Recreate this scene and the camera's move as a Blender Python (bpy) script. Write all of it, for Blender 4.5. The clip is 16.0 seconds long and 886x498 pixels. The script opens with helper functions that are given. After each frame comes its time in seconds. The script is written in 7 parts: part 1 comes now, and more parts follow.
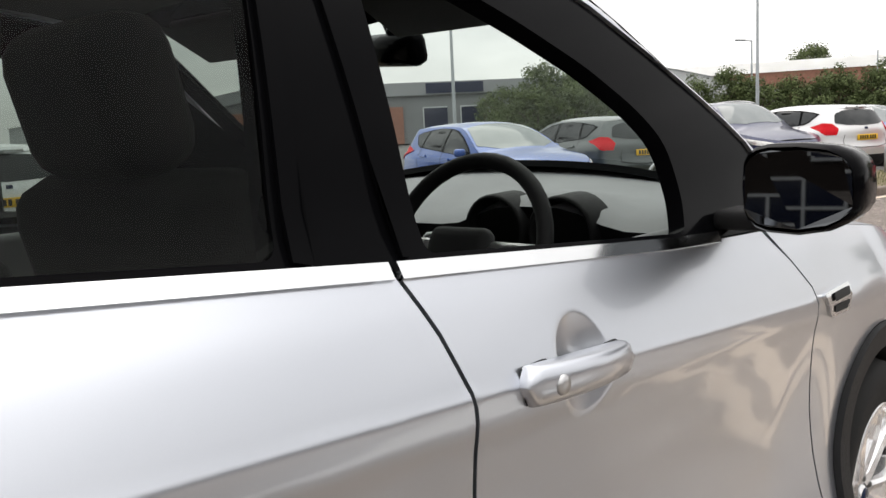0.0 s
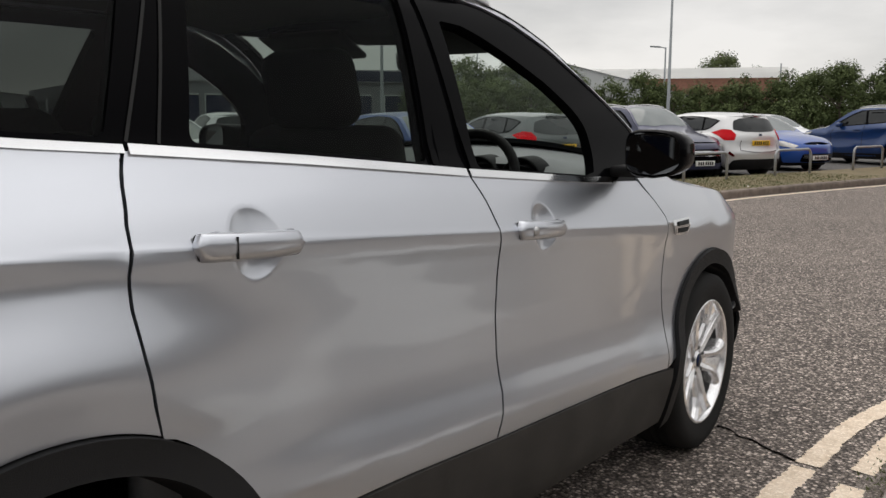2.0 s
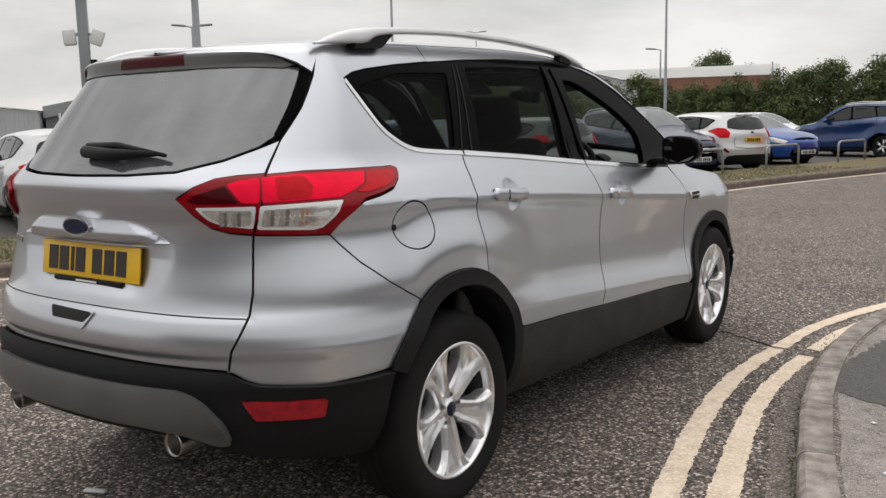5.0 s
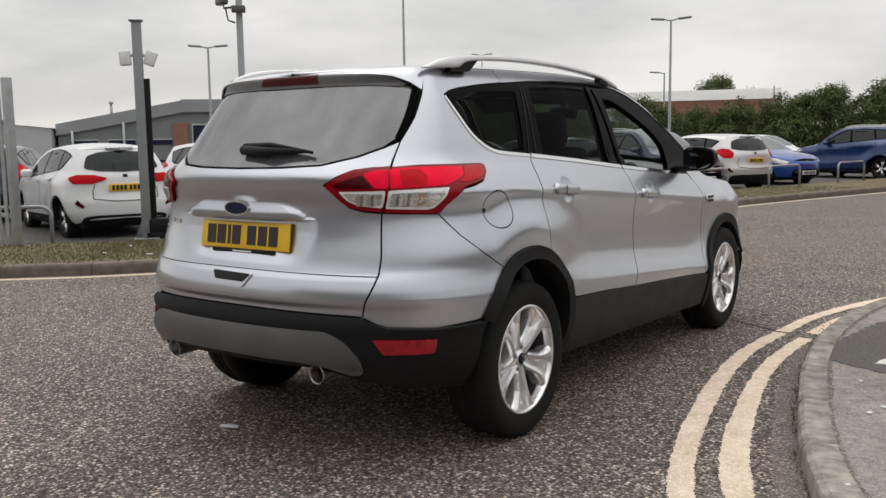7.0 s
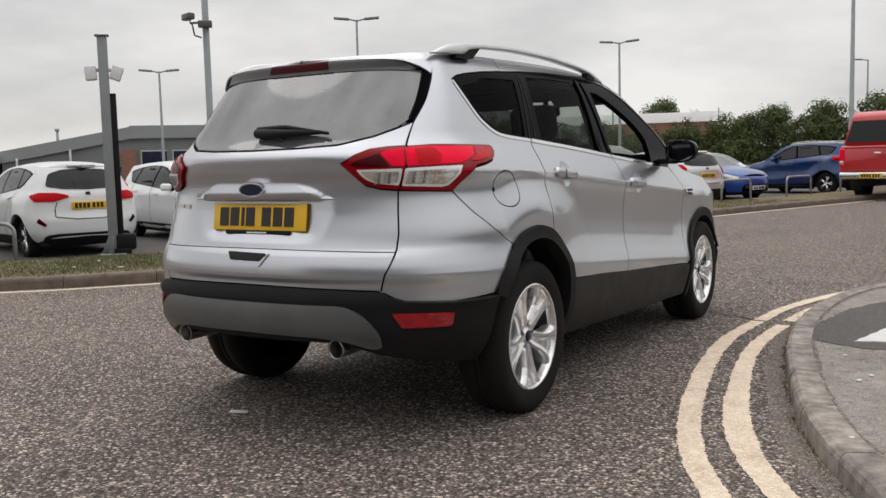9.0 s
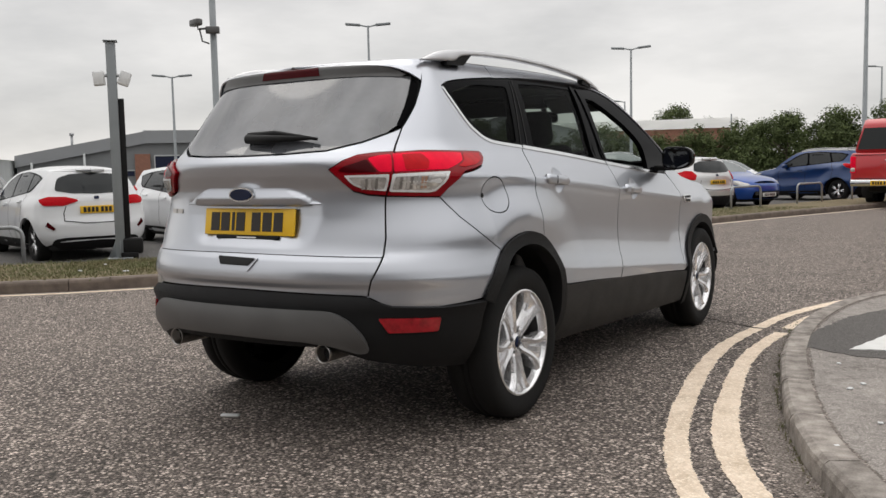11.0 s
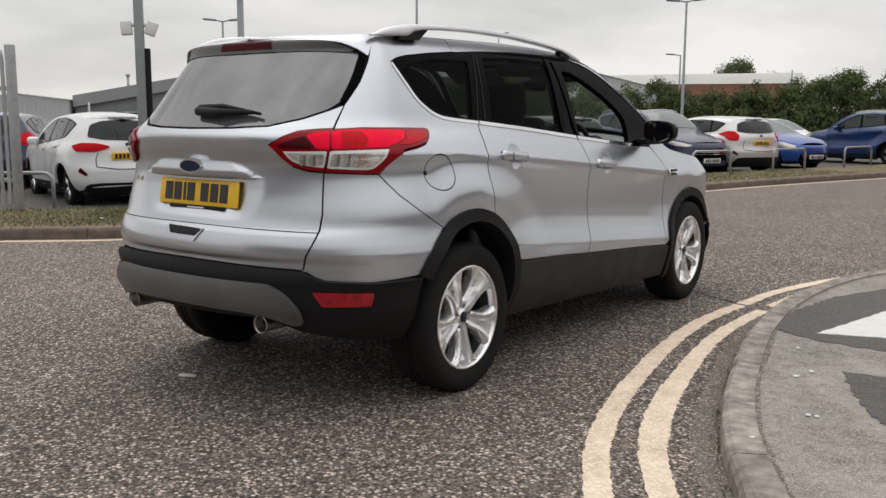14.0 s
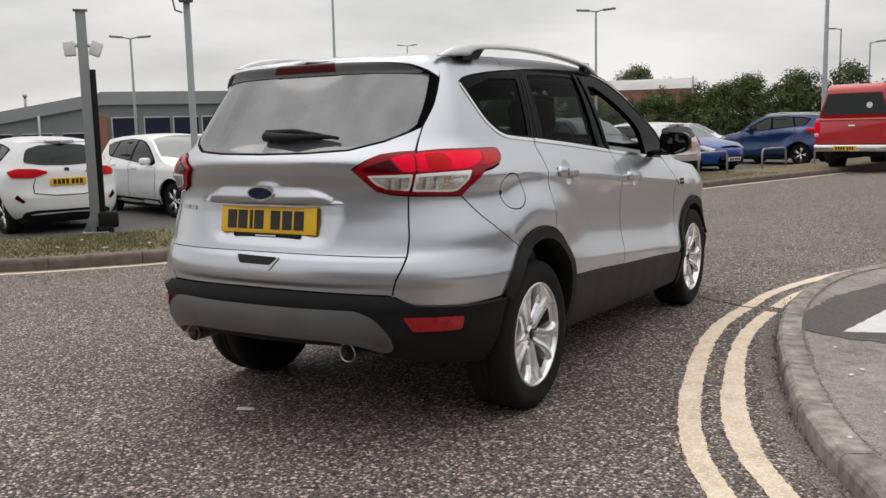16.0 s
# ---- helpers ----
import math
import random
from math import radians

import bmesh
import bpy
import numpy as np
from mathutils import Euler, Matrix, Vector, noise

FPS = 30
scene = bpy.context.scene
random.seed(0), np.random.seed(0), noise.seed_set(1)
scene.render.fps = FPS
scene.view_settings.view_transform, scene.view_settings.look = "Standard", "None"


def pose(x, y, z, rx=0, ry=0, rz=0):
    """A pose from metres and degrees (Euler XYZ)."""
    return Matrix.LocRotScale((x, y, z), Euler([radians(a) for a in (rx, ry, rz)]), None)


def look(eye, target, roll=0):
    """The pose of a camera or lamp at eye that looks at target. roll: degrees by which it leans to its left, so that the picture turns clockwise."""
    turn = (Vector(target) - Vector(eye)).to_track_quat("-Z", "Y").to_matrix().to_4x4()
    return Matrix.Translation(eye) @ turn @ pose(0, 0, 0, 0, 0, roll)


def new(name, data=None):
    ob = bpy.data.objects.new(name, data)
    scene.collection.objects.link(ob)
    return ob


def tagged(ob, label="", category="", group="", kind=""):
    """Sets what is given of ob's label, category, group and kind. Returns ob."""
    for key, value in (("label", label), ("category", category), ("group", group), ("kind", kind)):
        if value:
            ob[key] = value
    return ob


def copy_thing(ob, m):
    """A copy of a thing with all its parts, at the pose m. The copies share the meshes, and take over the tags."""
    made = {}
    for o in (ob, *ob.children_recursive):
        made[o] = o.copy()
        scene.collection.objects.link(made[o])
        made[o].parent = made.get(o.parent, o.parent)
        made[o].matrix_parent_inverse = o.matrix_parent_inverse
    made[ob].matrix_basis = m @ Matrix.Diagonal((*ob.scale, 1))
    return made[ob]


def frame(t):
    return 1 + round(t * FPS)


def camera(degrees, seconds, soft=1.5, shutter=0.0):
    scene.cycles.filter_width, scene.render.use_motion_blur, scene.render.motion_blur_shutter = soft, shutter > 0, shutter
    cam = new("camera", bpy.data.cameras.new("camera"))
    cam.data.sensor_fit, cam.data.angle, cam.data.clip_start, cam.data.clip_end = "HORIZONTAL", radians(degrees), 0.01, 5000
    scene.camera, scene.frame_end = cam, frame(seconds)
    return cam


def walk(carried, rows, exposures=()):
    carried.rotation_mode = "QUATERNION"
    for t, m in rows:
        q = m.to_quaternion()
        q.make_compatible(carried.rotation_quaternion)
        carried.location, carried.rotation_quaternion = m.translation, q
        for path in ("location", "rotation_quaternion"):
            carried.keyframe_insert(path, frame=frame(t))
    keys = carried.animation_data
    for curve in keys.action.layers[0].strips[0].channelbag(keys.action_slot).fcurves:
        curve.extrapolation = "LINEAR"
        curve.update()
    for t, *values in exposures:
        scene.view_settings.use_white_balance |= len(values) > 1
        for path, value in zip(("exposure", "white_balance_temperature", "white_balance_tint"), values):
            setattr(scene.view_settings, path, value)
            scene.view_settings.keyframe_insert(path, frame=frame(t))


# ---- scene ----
cam = camera(52.7, 16.0)
PATH = [
    (0, (1.435, 0.468, 1.293), (0.143, 1.97, 1.02), -2.7),
    (0.5, (1.598, 0.221, 1.295), (0.348, 1.759, 1.026), -1.0),
    (1, (1.712, -0.072, 1.277), (0.515, 1.507, 1.004), -0.0),
    (1.5, (1.824, -0.349, 1.266), (0.678, 1.264, 0.973), 0.1),
    (2, (1.969, -0.627, 1.283), (0.828, 0.989, 0.985), 0.2),
    (2.5, (2.092, -0.951, 1.286), (0.941, 0.66, 1.004), -0.1),
    (3, (2.172, -1.258, 1.275), (1.021, 0.355, 1.006), -0.3),
    (3.5, (2.307, -1.601, 1.282), (1.159, 0.017, 1.026), -0.7),
    (4, (2.417, -1.917, 1.342), (1.272, -0.301, 1.067), -0.7),
    (4.5, (2.504, -2.216, 1.353), (1.361, -0.6, 1.062), -1.1),
    (6.8, (2.753, -3.256, 1.338), (1.619, -1.63, 1.069), -1.2),
    (7, (2.777, -3.333, 1.304), (1.633, -1.71, 1.061), -0.8),
    (7.5, (2.772, -3.436, 1.233), (1.608, -1.823, 1.028), 0.2),
    (8, (2.729, -3.521, 1.186), (1.593, -1.888, 0.987), 0.1),
    (8.5, (2.654, -3.566, 1.145), (1.582, -1.889, 0.953), -1.0),
    (8.7, (2.629, -3.578, 1.133), (1.575, -1.888, 0.943), -1.4),
    (10.8, (2.724, -3.571, 1.111), (1.64, -1.898, 0.938), -1.5),
    (11, (2.728, -3.537, 1.124), (1.649, -1.862, 0.949), -1.2),
    (11.5, (2.843, -3.482, 1.134), (1.743, -1.82, 0.958), -0.7),
    (12, (2.951, -3.433, 1.135), (1.816, -1.795, 0.958), -0.4),
    (12.5, (3.037, -3.371, 1.139), (1.872, -1.756, 0.957), -0.1),
    (13, (3.095, -3.338, 1.147), (1.916, -1.735, 0.947), 0.1),
    (13.5, (3.13, -3.312, 1.182), (1.954, -1.713, 0.938), 0.2),
    (14, (3.139, -3.303, 1.244), (1.97, -1.706, 0.956), 0.3),
    (14.5, (3.128, -3.315, 1.274), (1.959, -1.717, 0.99), 0.0),
    (15, (3.056, -3.358, 1.277), (1.91, -1.741, 1.006), -0.8),
    (15.5, (2.845, -3.502, 1.285), (1.766, -1.84, 1.019), -1.3),
    (16, (2.529, -3.676, 1.286), (1.528, -1.965, 1.021), -1.3),
]
EXPOSURES = [(0.0, 0.65), (0.5, 0.12), (1.0, -0.20), (1.5, -0.18), (2.2, -0.03), (4.5, 0.0), (7.0, -0.06), (7.6, -0.13), (8.5, -0.09), (11.0, 0.0), (13.5, -0.03), (16.0, -0.02)]
walk(cam, [(t, look(eye, target, roll)) for t, eye, target, roll in PATH], EXPOSURES)

# ---- light: an overcast sky and a broad, weak sun ----
world = bpy.data.worlds.new("overcast_sky")
scene.world = world
world.use_nodes = True
wn, wl = world.node_tree.nodes, world.node_tree.links
wn.clear()
w_out = wn.new("ShaderNodeOutputWorld")
w_bg = wn.new("ShaderNodeBackground")
w_bg.inputs["Strength"].default_value = 1.0
w_sky = wn.new("ShaderNodeTexSky")
w_sky.sky_type = "NISHITA"
w_sky.sun_disc = False
w_sky.sun_elevation, w_sky.sun_rotation = radians(56), radians(-49)
w_dim = wn.new("ShaderNodeMix")
w_dim.data_type, w_dim.blend_type = "RGBA", "MULTIPLY"
w_dim.inputs[0].default_value = 1.0
w_dim.inputs[7].default_value = (0.1, 0.1, 0.1, 1)
w_co = wn.new("ShaderNodeTexCoord")
w_map = wn.new("ShaderNodeMapping")
w_map.inputs["Scale"].default_value = (1.6, 1.6, 5.5)
w_noise = wn.new("ShaderNodeTexNoise")
w_noise.inputs["Scale"].default_value = 1.7
w_noise.inputs["Detail"].default_value = 6
w_noise.inputs["Roughness"].default_value = 0.55
w_ramp = wn.new("ShaderNodeValToRGB")
w_ramp.color_ramp.elements[0].position, w_ramp.color_ramp.elements[0].color = 0.34, (0.63, 0.62, 0.61, 1)
w_ramp.color_ramp.elements[1].position, w_ramp.color_ramp.elements[1].color = 0.66, (0.93, 0.905, 0.88, 1)
w_mix = wn.new("ShaderNodeMix")
w_mix.data_type = "RGBA"
w_mix.inputs[0].default_value = 0.93
wl.new(w_co.outputs["Generated"], w_map.inputs["Vector"])
wl.new(w_map.outputs["Vector"], w_noise.inputs["Vector"])
wl.new(w_noise.outputs["Fac"], w_ramp.inputs["Fac"])
wl.new(w_sky.outputs["Color"], w_dim.inputs[6])
wl.new(w_dim.outputs[2], w_mix.inputs[6])
wl.new(w_ramp.outputs["Color"], w_mix.inputs[7])
w_sep = wn.new("ShaderNodeSeparateXYZ")
w_rise = wn.new("ShaderNodeMapRange")  # an overcast sky grows brighter towards the zenith
w_rise.interpolation_type = "SMOOTHSTEP"
w_rise.inputs["From Min"].default_value, w_rise.inputs["From Max"].default_value = 0.25, 1.0
w_rise.inputs["To Min"].default_value, w_rise.inputs["To Max"].default_value = 1.0, 2.0
wl.new(w_co.outputs["Generated"], w_sep.inputs["Vector"])
wl.new(w_sep.outputs["Z"], w_rise.inputs["Value"])
wl.new(w_rise.outputs["Result"], w_bg.inputs["Strength"])
wl.new(w_mix.outputs[2], w_bg.inputs["Color"])
wl.new(w_bg.outputs["Background"], w_out.inputs["Surface"])
sun = new("sun", bpy.data.lights.new("sun", "SUN"))
sun.data.energy, sun.data.angle, sun.data.color = 0.55, radians(50), (1.0, 0.95, 0.88)
sun.matrix_world = look((-8, 7, 16), (0, 0, 0))

# ---- materials ----


def material(name, base, rough=0.5, metal=0.0, vary=0.12, scale=6.0, fine=90.0, bump=0.0, coat=0.0, second=None, rand=0.0, spec=0.5):
    """A surface with stains at one scale and grain at another; second: a colour that the stains lean to."""
    m = bpy.data.materials.new(name)
    m.use_nodes = True
    nt = m.node_tree
    b = nt.nodes["Principled BSDF"]
    b.inputs["Roughness"].default_value, b.inputs["Metallic"].default_value = rough, metal
    b.inputs["Coat Weight"].default_value = coat
    b.inputs["Coat Roughness"].default_value = 0.05
    b.inputs["Specular IOR Level"].default_value = spec
    co = nt.nodes.new("ShaderNodeTexCoord")
    big, small = nt.nodes.new("ShaderNodeTexNoise"), nt.nodes.new("ShaderNodeTexNoise")
    big.inputs["Scale"].default_value, small.inputs["Scale"].default_value = scale, fine
    big.inputs["Detail"].default_value = 5
    small.inputs["Detail"].default_value = 3
    for n in (big, small):
        nt.links.new(co.outputs["Object"], n.inputs["Vector"])
    add = nt.nodes.new("ShaderNodeMath")
    add.operation = "MULTIPLY_ADD"
    add.inputs[1].default_value = 0.35
    nt.links.new(small.outputs["Fac"], add.inputs[0])
    nt.links.new(big.outputs["Fac"], add.inputs[2])
    ramp = nt.nodes.new("ShaderNodeMapRange")
    ramp.inputs["From Min"].default_value, ramp.inputs["From Max"].default_value = 0.42, 0.92
    nt.links.new(add.outputs[0], ramp.inputs["Value"])
    mix = nt.nodes.new("ShaderNodeMix")
    mix.data_type = "RGBA"
    nt.links.new(ramp.outputs["Result"], mix.inputs[0])
    lo = second or tuple(c * (1 - vary) for c in base)
    mix.inputs[6].default_value = (*lo, 1)
    mix.inputs[7].default_value = (*(min(1, c * (1 + vary)) for c in base), 1)
    last = mix.outputs[2]
    if rand:
        info = nt.nodes.new("ShaderNodeObjectInfo")
        hsv = nt.nodes.new("ShaderNodeHueSaturation")
        mr = nt.nodes.new("ShaderNodeMapRange")
        mr.inputs["To Min"].default_value, mr.inputs["To Max"].default_value = 1 - rand, 1 + rand
        nt.links.new(info.outputs["Random"], mr.inputs["Value"])
        nt.links.new(mr.outputs["Result"], hsv.inputs["Value"])
        nt.links.new(last, hsv.inputs["Color"])
        last = hsv.outputs["Color"]
    nt.links.new(last, b.inputs["Base Color"])
    if bump:
        bp = nt.nodes.new("ShaderNodeBump")
        bp.inputs["Strength"].default_value = min(1.0, bump)
        bp.inputs["Distance"].default_value = 0.004
        nt.links.new(small.outputs["Fac"], bp.inputs["Height"])
        nt.links.new(bp.outputs["Normal"], b.inputs["Normal"])
    return m


def paint(name, base, metal=0.0, rough=0.32):
    """Car lacquer: flakes under a clear coat, with a little road dust."""
    m = material(name, base, rough, metal, 0.03, 2.0, 900.0, coat=0.8)
    return m


def pane(name, tint, gloss=0.02, base=0.06, dusty_sheen=0.0, fall=4.5):
    """A thin pane: it lets tinted light through, mirrors more at a slant, and may carry a dusty veil that also paints
    the sky's sheen.
    """
    m = bpy.data.materials.new(name)
    m.use_nodes = True
    nt = m.node_tree
    nt.nodes.clear()
    o = nt.nodes.new("ShaderNodeOutputMaterial")
    t = nt.nodes.new("ShaderNodeBsdfTransparent")
    t.inputs["Color"].default_value = (*tint, 1)
    g = nt.nodes.new("ShaderNodeBsdfGlossy")
    g.inputs["Roughness"].default_value = gloss
    lw = nt.nodes.new("ShaderNodeLayerWeight")
    lw.inputs["Blend"].default_value = 0.5
    pw = nt.nodes.new("ShaderNodeMath")
    pw.operation = "POWER"
    pw.inputs[1].default_value = fall
    ma = nt.nodes.new("ShaderNodeMath")
    ma.operation = "MULTIPLY_ADD"
    ma.inputs[1].default_value, ma.inputs[2].default_value = 1 - base, base
    mx = nt.nodes.new("ShaderNodeMixShader")
    nt.links.new(lw.outputs["Facing"], pw.inputs[0])
    nt.links.new(pw.outputs[0], ma.inputs[0])
    nt.links.new(ma.outputs[0], mx.inputs["Fac"])
    under = t.outputs["BSDF"]
    if dusty_sheen:
        d = nt.nodes.new("ShaderNodeBsdfDiffuse")
        d.inputs["Color"].default_value = (0.53, 0.55, 0.60, 1)
        dn = nt.nodes.new("ShaderNodeTexNoise")
        dn.inputs["Scale"].default_value = 5.0
        dn.inputs["Detail"].default_value = 6
        co = nt.nodes.new("ShaderNodeTexCoord")
        nt.links.new(co.outputs["Object"], dn.inputs["Vector"])
        dm = nt.nodes.new("ShaderNodeMath")
        dm.operation = "MULTIPLY"
        dm.inputs[1].default_value = 2 * dusty_sheen
        nt.links.new(dn.outputs["Fac"], dm.inputs[0])
        du = nt.nodes.new("ShaderNodeMixShader")
        nt.links.new(dm.outputs[0], du.inputs["Fac"])
        nt.links.new(t.outputs["BSDF"], du.inputs[1])
        nt.links.new(d.outputs["BSDF"], du.inputs[2])
        under = du.outputs["Shader"]
    nt.links.new(under, mx.inputs[1])
    nt.links.new(g.outputs["BSDF"], mx.inputs[2])
    nt.links.new(mx.outputs["Shader"], o.inputs["Surface"])
    return m


def asphalt_material(name, dark, light, stone, size, gap=0.45, bump=0.9, broad=0.8, rare=3.2):
    """Worn asphalt: stones of every shade bedded in a dark binder, with mottling and broad stains."""
    m = bpy.data.materials.new(name)
    m.use_nodes = True
    nt = m.node_tree
    b = nt.nodes["Principled BSDF"]
    b.inputs["Roughness"].default_value = 0.85
    b.inputs["Specular IOR Level"].default_value = 0.3

    def node(kind, **sets):
        n = nt.nodes.new("ShaderNode" + kind)
        for key, value in sets.items():
            n.inputs[key.replace("_", " ")].default_value = value
        return n

    def math_node(op, x, y):
        n = nt.nodes.new("ShaderNodeMath")
        n.operation = op
        for k, v in enumerate((x, y)):
            if isinstance(v, (int, float)):
                n.inputs[k].default_value = v
            else:
                nt.links.new(v, n.inputs[k])
        return n.outputs[0]
    co = nt.nodes.new("ShaderNodeTexCoord")
    vor, tiny = node("TexVoronoi", Scale=size), node("TexVoronoi", Scale=size * 2.3)
    warp = node("TexNoise", Scale=size * 0.8, Detail=2)
    big = node("TexNoise", Scale=broad, Detail=6, Roughness=0.6)
    mid = node("TexNoise", Scale=17.0, Detail=7, Roughness=0.75)
    shift = nt.nodes.new("ShaderNodeMix")
    shift.data_type, shift.blend_type = "RGBA", "LINEAR_LIGHT"
    shift.inputs[0].default_value = 0.35 / size
    nt.links.new(co.outputs["Object"], shift.inputs[6])
    nt.links.new(warp.outputs["Color"], shift.inputs[7])
    for n in (warp, big, mid):
        nt.links.new(co.outputs["Object"], n.inputs["Vector"])
    for n in (vor, tiny):
        nt.links.new(shift.outputs[2], n.inputs["Vector"])
    shade = []
    for n in (vor, tiny):
        sep = nt.nodes.new("ShaderNodeSeparateColor")
        nt.links.new(n.outputs["Color"], sep.inputs["Color"])
        shade.append(sep.outputs["Red"])
    chip = math_node("MULTIPLY", math_node("POWER", shade[0], rare), 0.85)
    chip = math_node("ADD", chip, math_node("MULTIPLY", math_node("POWER", shade[1], 5.0), 0.25))
    wide = node("MapRange")
    wide.inputs["From Min"].default_value, wide.inputs["From Max"].default_value = 0.36, 0.66
    nt.links.new(math_node("ADD", math_node("MULTIPLY", mid.outputs["Fac"], 0.55), math_node("MULTIPLY", big.outputs["Fac"], 0.45)), wide.inputs["Value"])
    base, top, rim = (nt.nodes.new("ShaderNodeMix") for _ in range(3))
    for n in (base, top, rim):
        n.data_type = "RGBA"
    base.inputs[6].default_value, base.inputs[7].default_value = (*dark, 1), (*light, 1)
    nt.links.new(wide.outputs["Result"], base.inputs[0])
    nt.links.new(chip, top.inputs[0])
    nt.links.new(base.outputs[2], top.inputs[6])
    top.inputs[7].default_value = (*stone, 1)
    edge = node("MapRange")  # the binder shows dark between the stones
    edge.inputs["From Min"].default_value, edge.inputs["From Max"].default_value = 0.38, 0.72
    edge.inputs["To Min"].default_value, edge.inputs["To Max"].default_value = 0.0, gap
    nt.links.new(vor.outputs["Distance"], edge.inputs["Value"])
    nt.links.new(edge.outputs["Result"], rim.inputs[0])
    nt.links.new(top.outputs[2], rim.inputs[6])
    rim.inputs[7].default_value = (*(c * 0.45 for c in dark), 1)
    nt.links.new(rim.outputs[2], b.inputs["Base Color"])
    bp = nt.nodes.new("ShaderNodeBump")
    bp.invert = True
    bp.inputs["Strength"].default_value, bp.inputs["Distance"].default_value = bump, 0.004
    nt.links.new(math_node("ADD", vor.outputs["Distance"], math_node("MULTIPLY", mid.outputs["Fac"], 0.5)), bp.inputs["Height"])
    nt.links.new(bp.outputs["Normal"], b.inputs["Normal"])
    return m


SILVER = paint("silver_metallic_paint", (0.535, 0.555, 0.598), 0.95, 0.31)
SILL_TRIM = material("dusty_black_plastic", (0.034, 0.032, 0.030), 0.6, vary=0.2, scale=9, fine=500, bump=0.3, second=(0.022, 0.021, 0.020), spec=0.25)
BLACK_TRIM = material("grained_black_plastic", (0.0105, 0.0105, 0.011), 0.6, fine=700, bump=0.3, spec=0.2)
GREY_TRIM = material("grey_painted_plastic", (0.092, 0.091, 0.09), 0.36, fine=500)
GLOSS_BLACK = material("gloss_black", (0.0025, 0.0025, 0.003), 0.12, vary=0.05, spec=0.02)
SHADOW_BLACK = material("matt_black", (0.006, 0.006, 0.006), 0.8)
RUBBER = material("tyre_rubber", (0.010, 0.010, 0.010), 0.8, fine=300, bump=0.4, second=(0.015, 0.0145, 0.014), spec=0.2)
ALLOY = material("alloy_wheel_silver", (0.86, 0.86, 0.87), 0.22, 0.75, 0.05, coat=0.5)
BARREL = material("dark_wheel_barrel", (0.025, 0.025, 0.026), 0.5, 0.3, 0.15)
CHROME = material("chrome", (0.75, 0.76, 0.77), 0.12, 1.0, 0.03)
STEEL = material("brushed_steel", (0.42, 0.40, 0.38), 0.3, 1.0, 0.15)
RED_LENS = material("red_lamp_lens", (0.88, 0.006, 0.040), 0.25, vary=0.10, scale=25, spec=0.05)
MID_RED_LENS = material("shaded_red_lamp_lens", (0.50, 0.004, 0.010), 0.2, vary=0.15, scale=30, spec=0.1)
REFLECTOR_RED = material("red_reflector", (0.30, 0.004, 0.010), 0.2, vary=0.35, scale=30, coat=0.2)
DARK_RED_LENS = material("dark_red_lamp_lens", (0.24, 0.001, 0.006), 0.14, vary=0.08, spec=0.2)
BRAKE_RED = material("dim_brake_lamp_lens", (0.060, 0.002, 0.004), 0.14, vary=0.1, spec=0.1)
CLEAR_LENS = material("clear_lamp_reflector", (0.60, 0.59, 0.57), 0.2, 0.5, 0.4, 40.0, 200.0)
CLEAR_DARK = material("shaded_lamp_reflector", (0.22, 0.21, 0.20), 0.25, 0.4, 0.4, 40.0, 200.0)
AMBER_LENS = material("amber_bulb", (0.36, 0.20, 0.13), 0.3)
PRIVACY = pane("privacy_glass", (0.37, 0.40, 0.378), 0.01, 0.008, fall=10.0)
PRIVACY_DARK = pane("dark_privacy_glass", (0.16, 0.17, 0.165), 0.01, 0.008, fall=10.0)
CLEAR_GLASS = pane("clear_glass", (0.74, 0.80, 0.77), 0.01, 0.05)
YELLOW_PLATE = material("yellow_plate", (0.83, 0.50, 0.02), 0.4, vary=0.04)
WHITE_PLATE = material("white_plate", (0.75, 0.75, 0.72), 0.4, vary=0.04)
PLATE_BLACK = material("plate_characters", (0.02, 0.015, 0.012), 0.5)
DEEP_BLUE = material("badge_blue", (0.006, 0.012, 0.04), 0.2, spec=0.3)
RAIL_SILVER = material("satin_rail_silver", (0.62, 0.62, 0.63), 0.32, 0.6, 0.05)
CLOTH = material("dark_seat_cloth", (0.007, 0.007, 0.008), 0.9, fine=600, bump=0.3)
DASH = material("soft_dash_plastic", (0.19, 0.195, 0.20), 0.6, fine=700, bump=0.3)
PALE_TRIM = material("grey_headlining", (0.06, 0.06, 0.058), 0.9)
SATIN = material("satin_silver_trim", (0.5, 0.5, 0.5), 0.3, 0.8)
ROAD = asphalt_material("worn_road_asphalt", (0.046, 0.038, 0.033), (0.20, 0.167, 0.145), (0.88, 0.75, 0.66), 78.0, 0.85, 1.0, rare=4.4)
PATH_TAR = asphalt_material("footway_asphalt", (0.125, 0.110, 0.098), (0.46, 0.42, 0.385), (0.58, 0.53, 0.49), 200.0, 0.35, 0.8, broad=2.6)
CRACK = material("dirt_in_a_crack", (0.045, 0.038, 0.033), 0.95, fine=200, bump=0.6)
GUTTER = asphalt_material("gritty_gutter", (0.10, 0.084, 0.072), (0.24, 0.205, 0.178), (0.55, 0.48, 0.43), 110.0, 0.7)
PATH_DARK = asphalt_material("dark_patch_asphalt", (0.085, 0.078, 0.073), (0.14, 0.13, 0.122), (0.22, 0.205, 0.195), 160.0)
LOT = asphalt_material("car_park_asphalt", (0.07, 0.066, 0.063), (0.12, 0.115, 0.11), (0.2, 0.19, 0.18), 90.0)
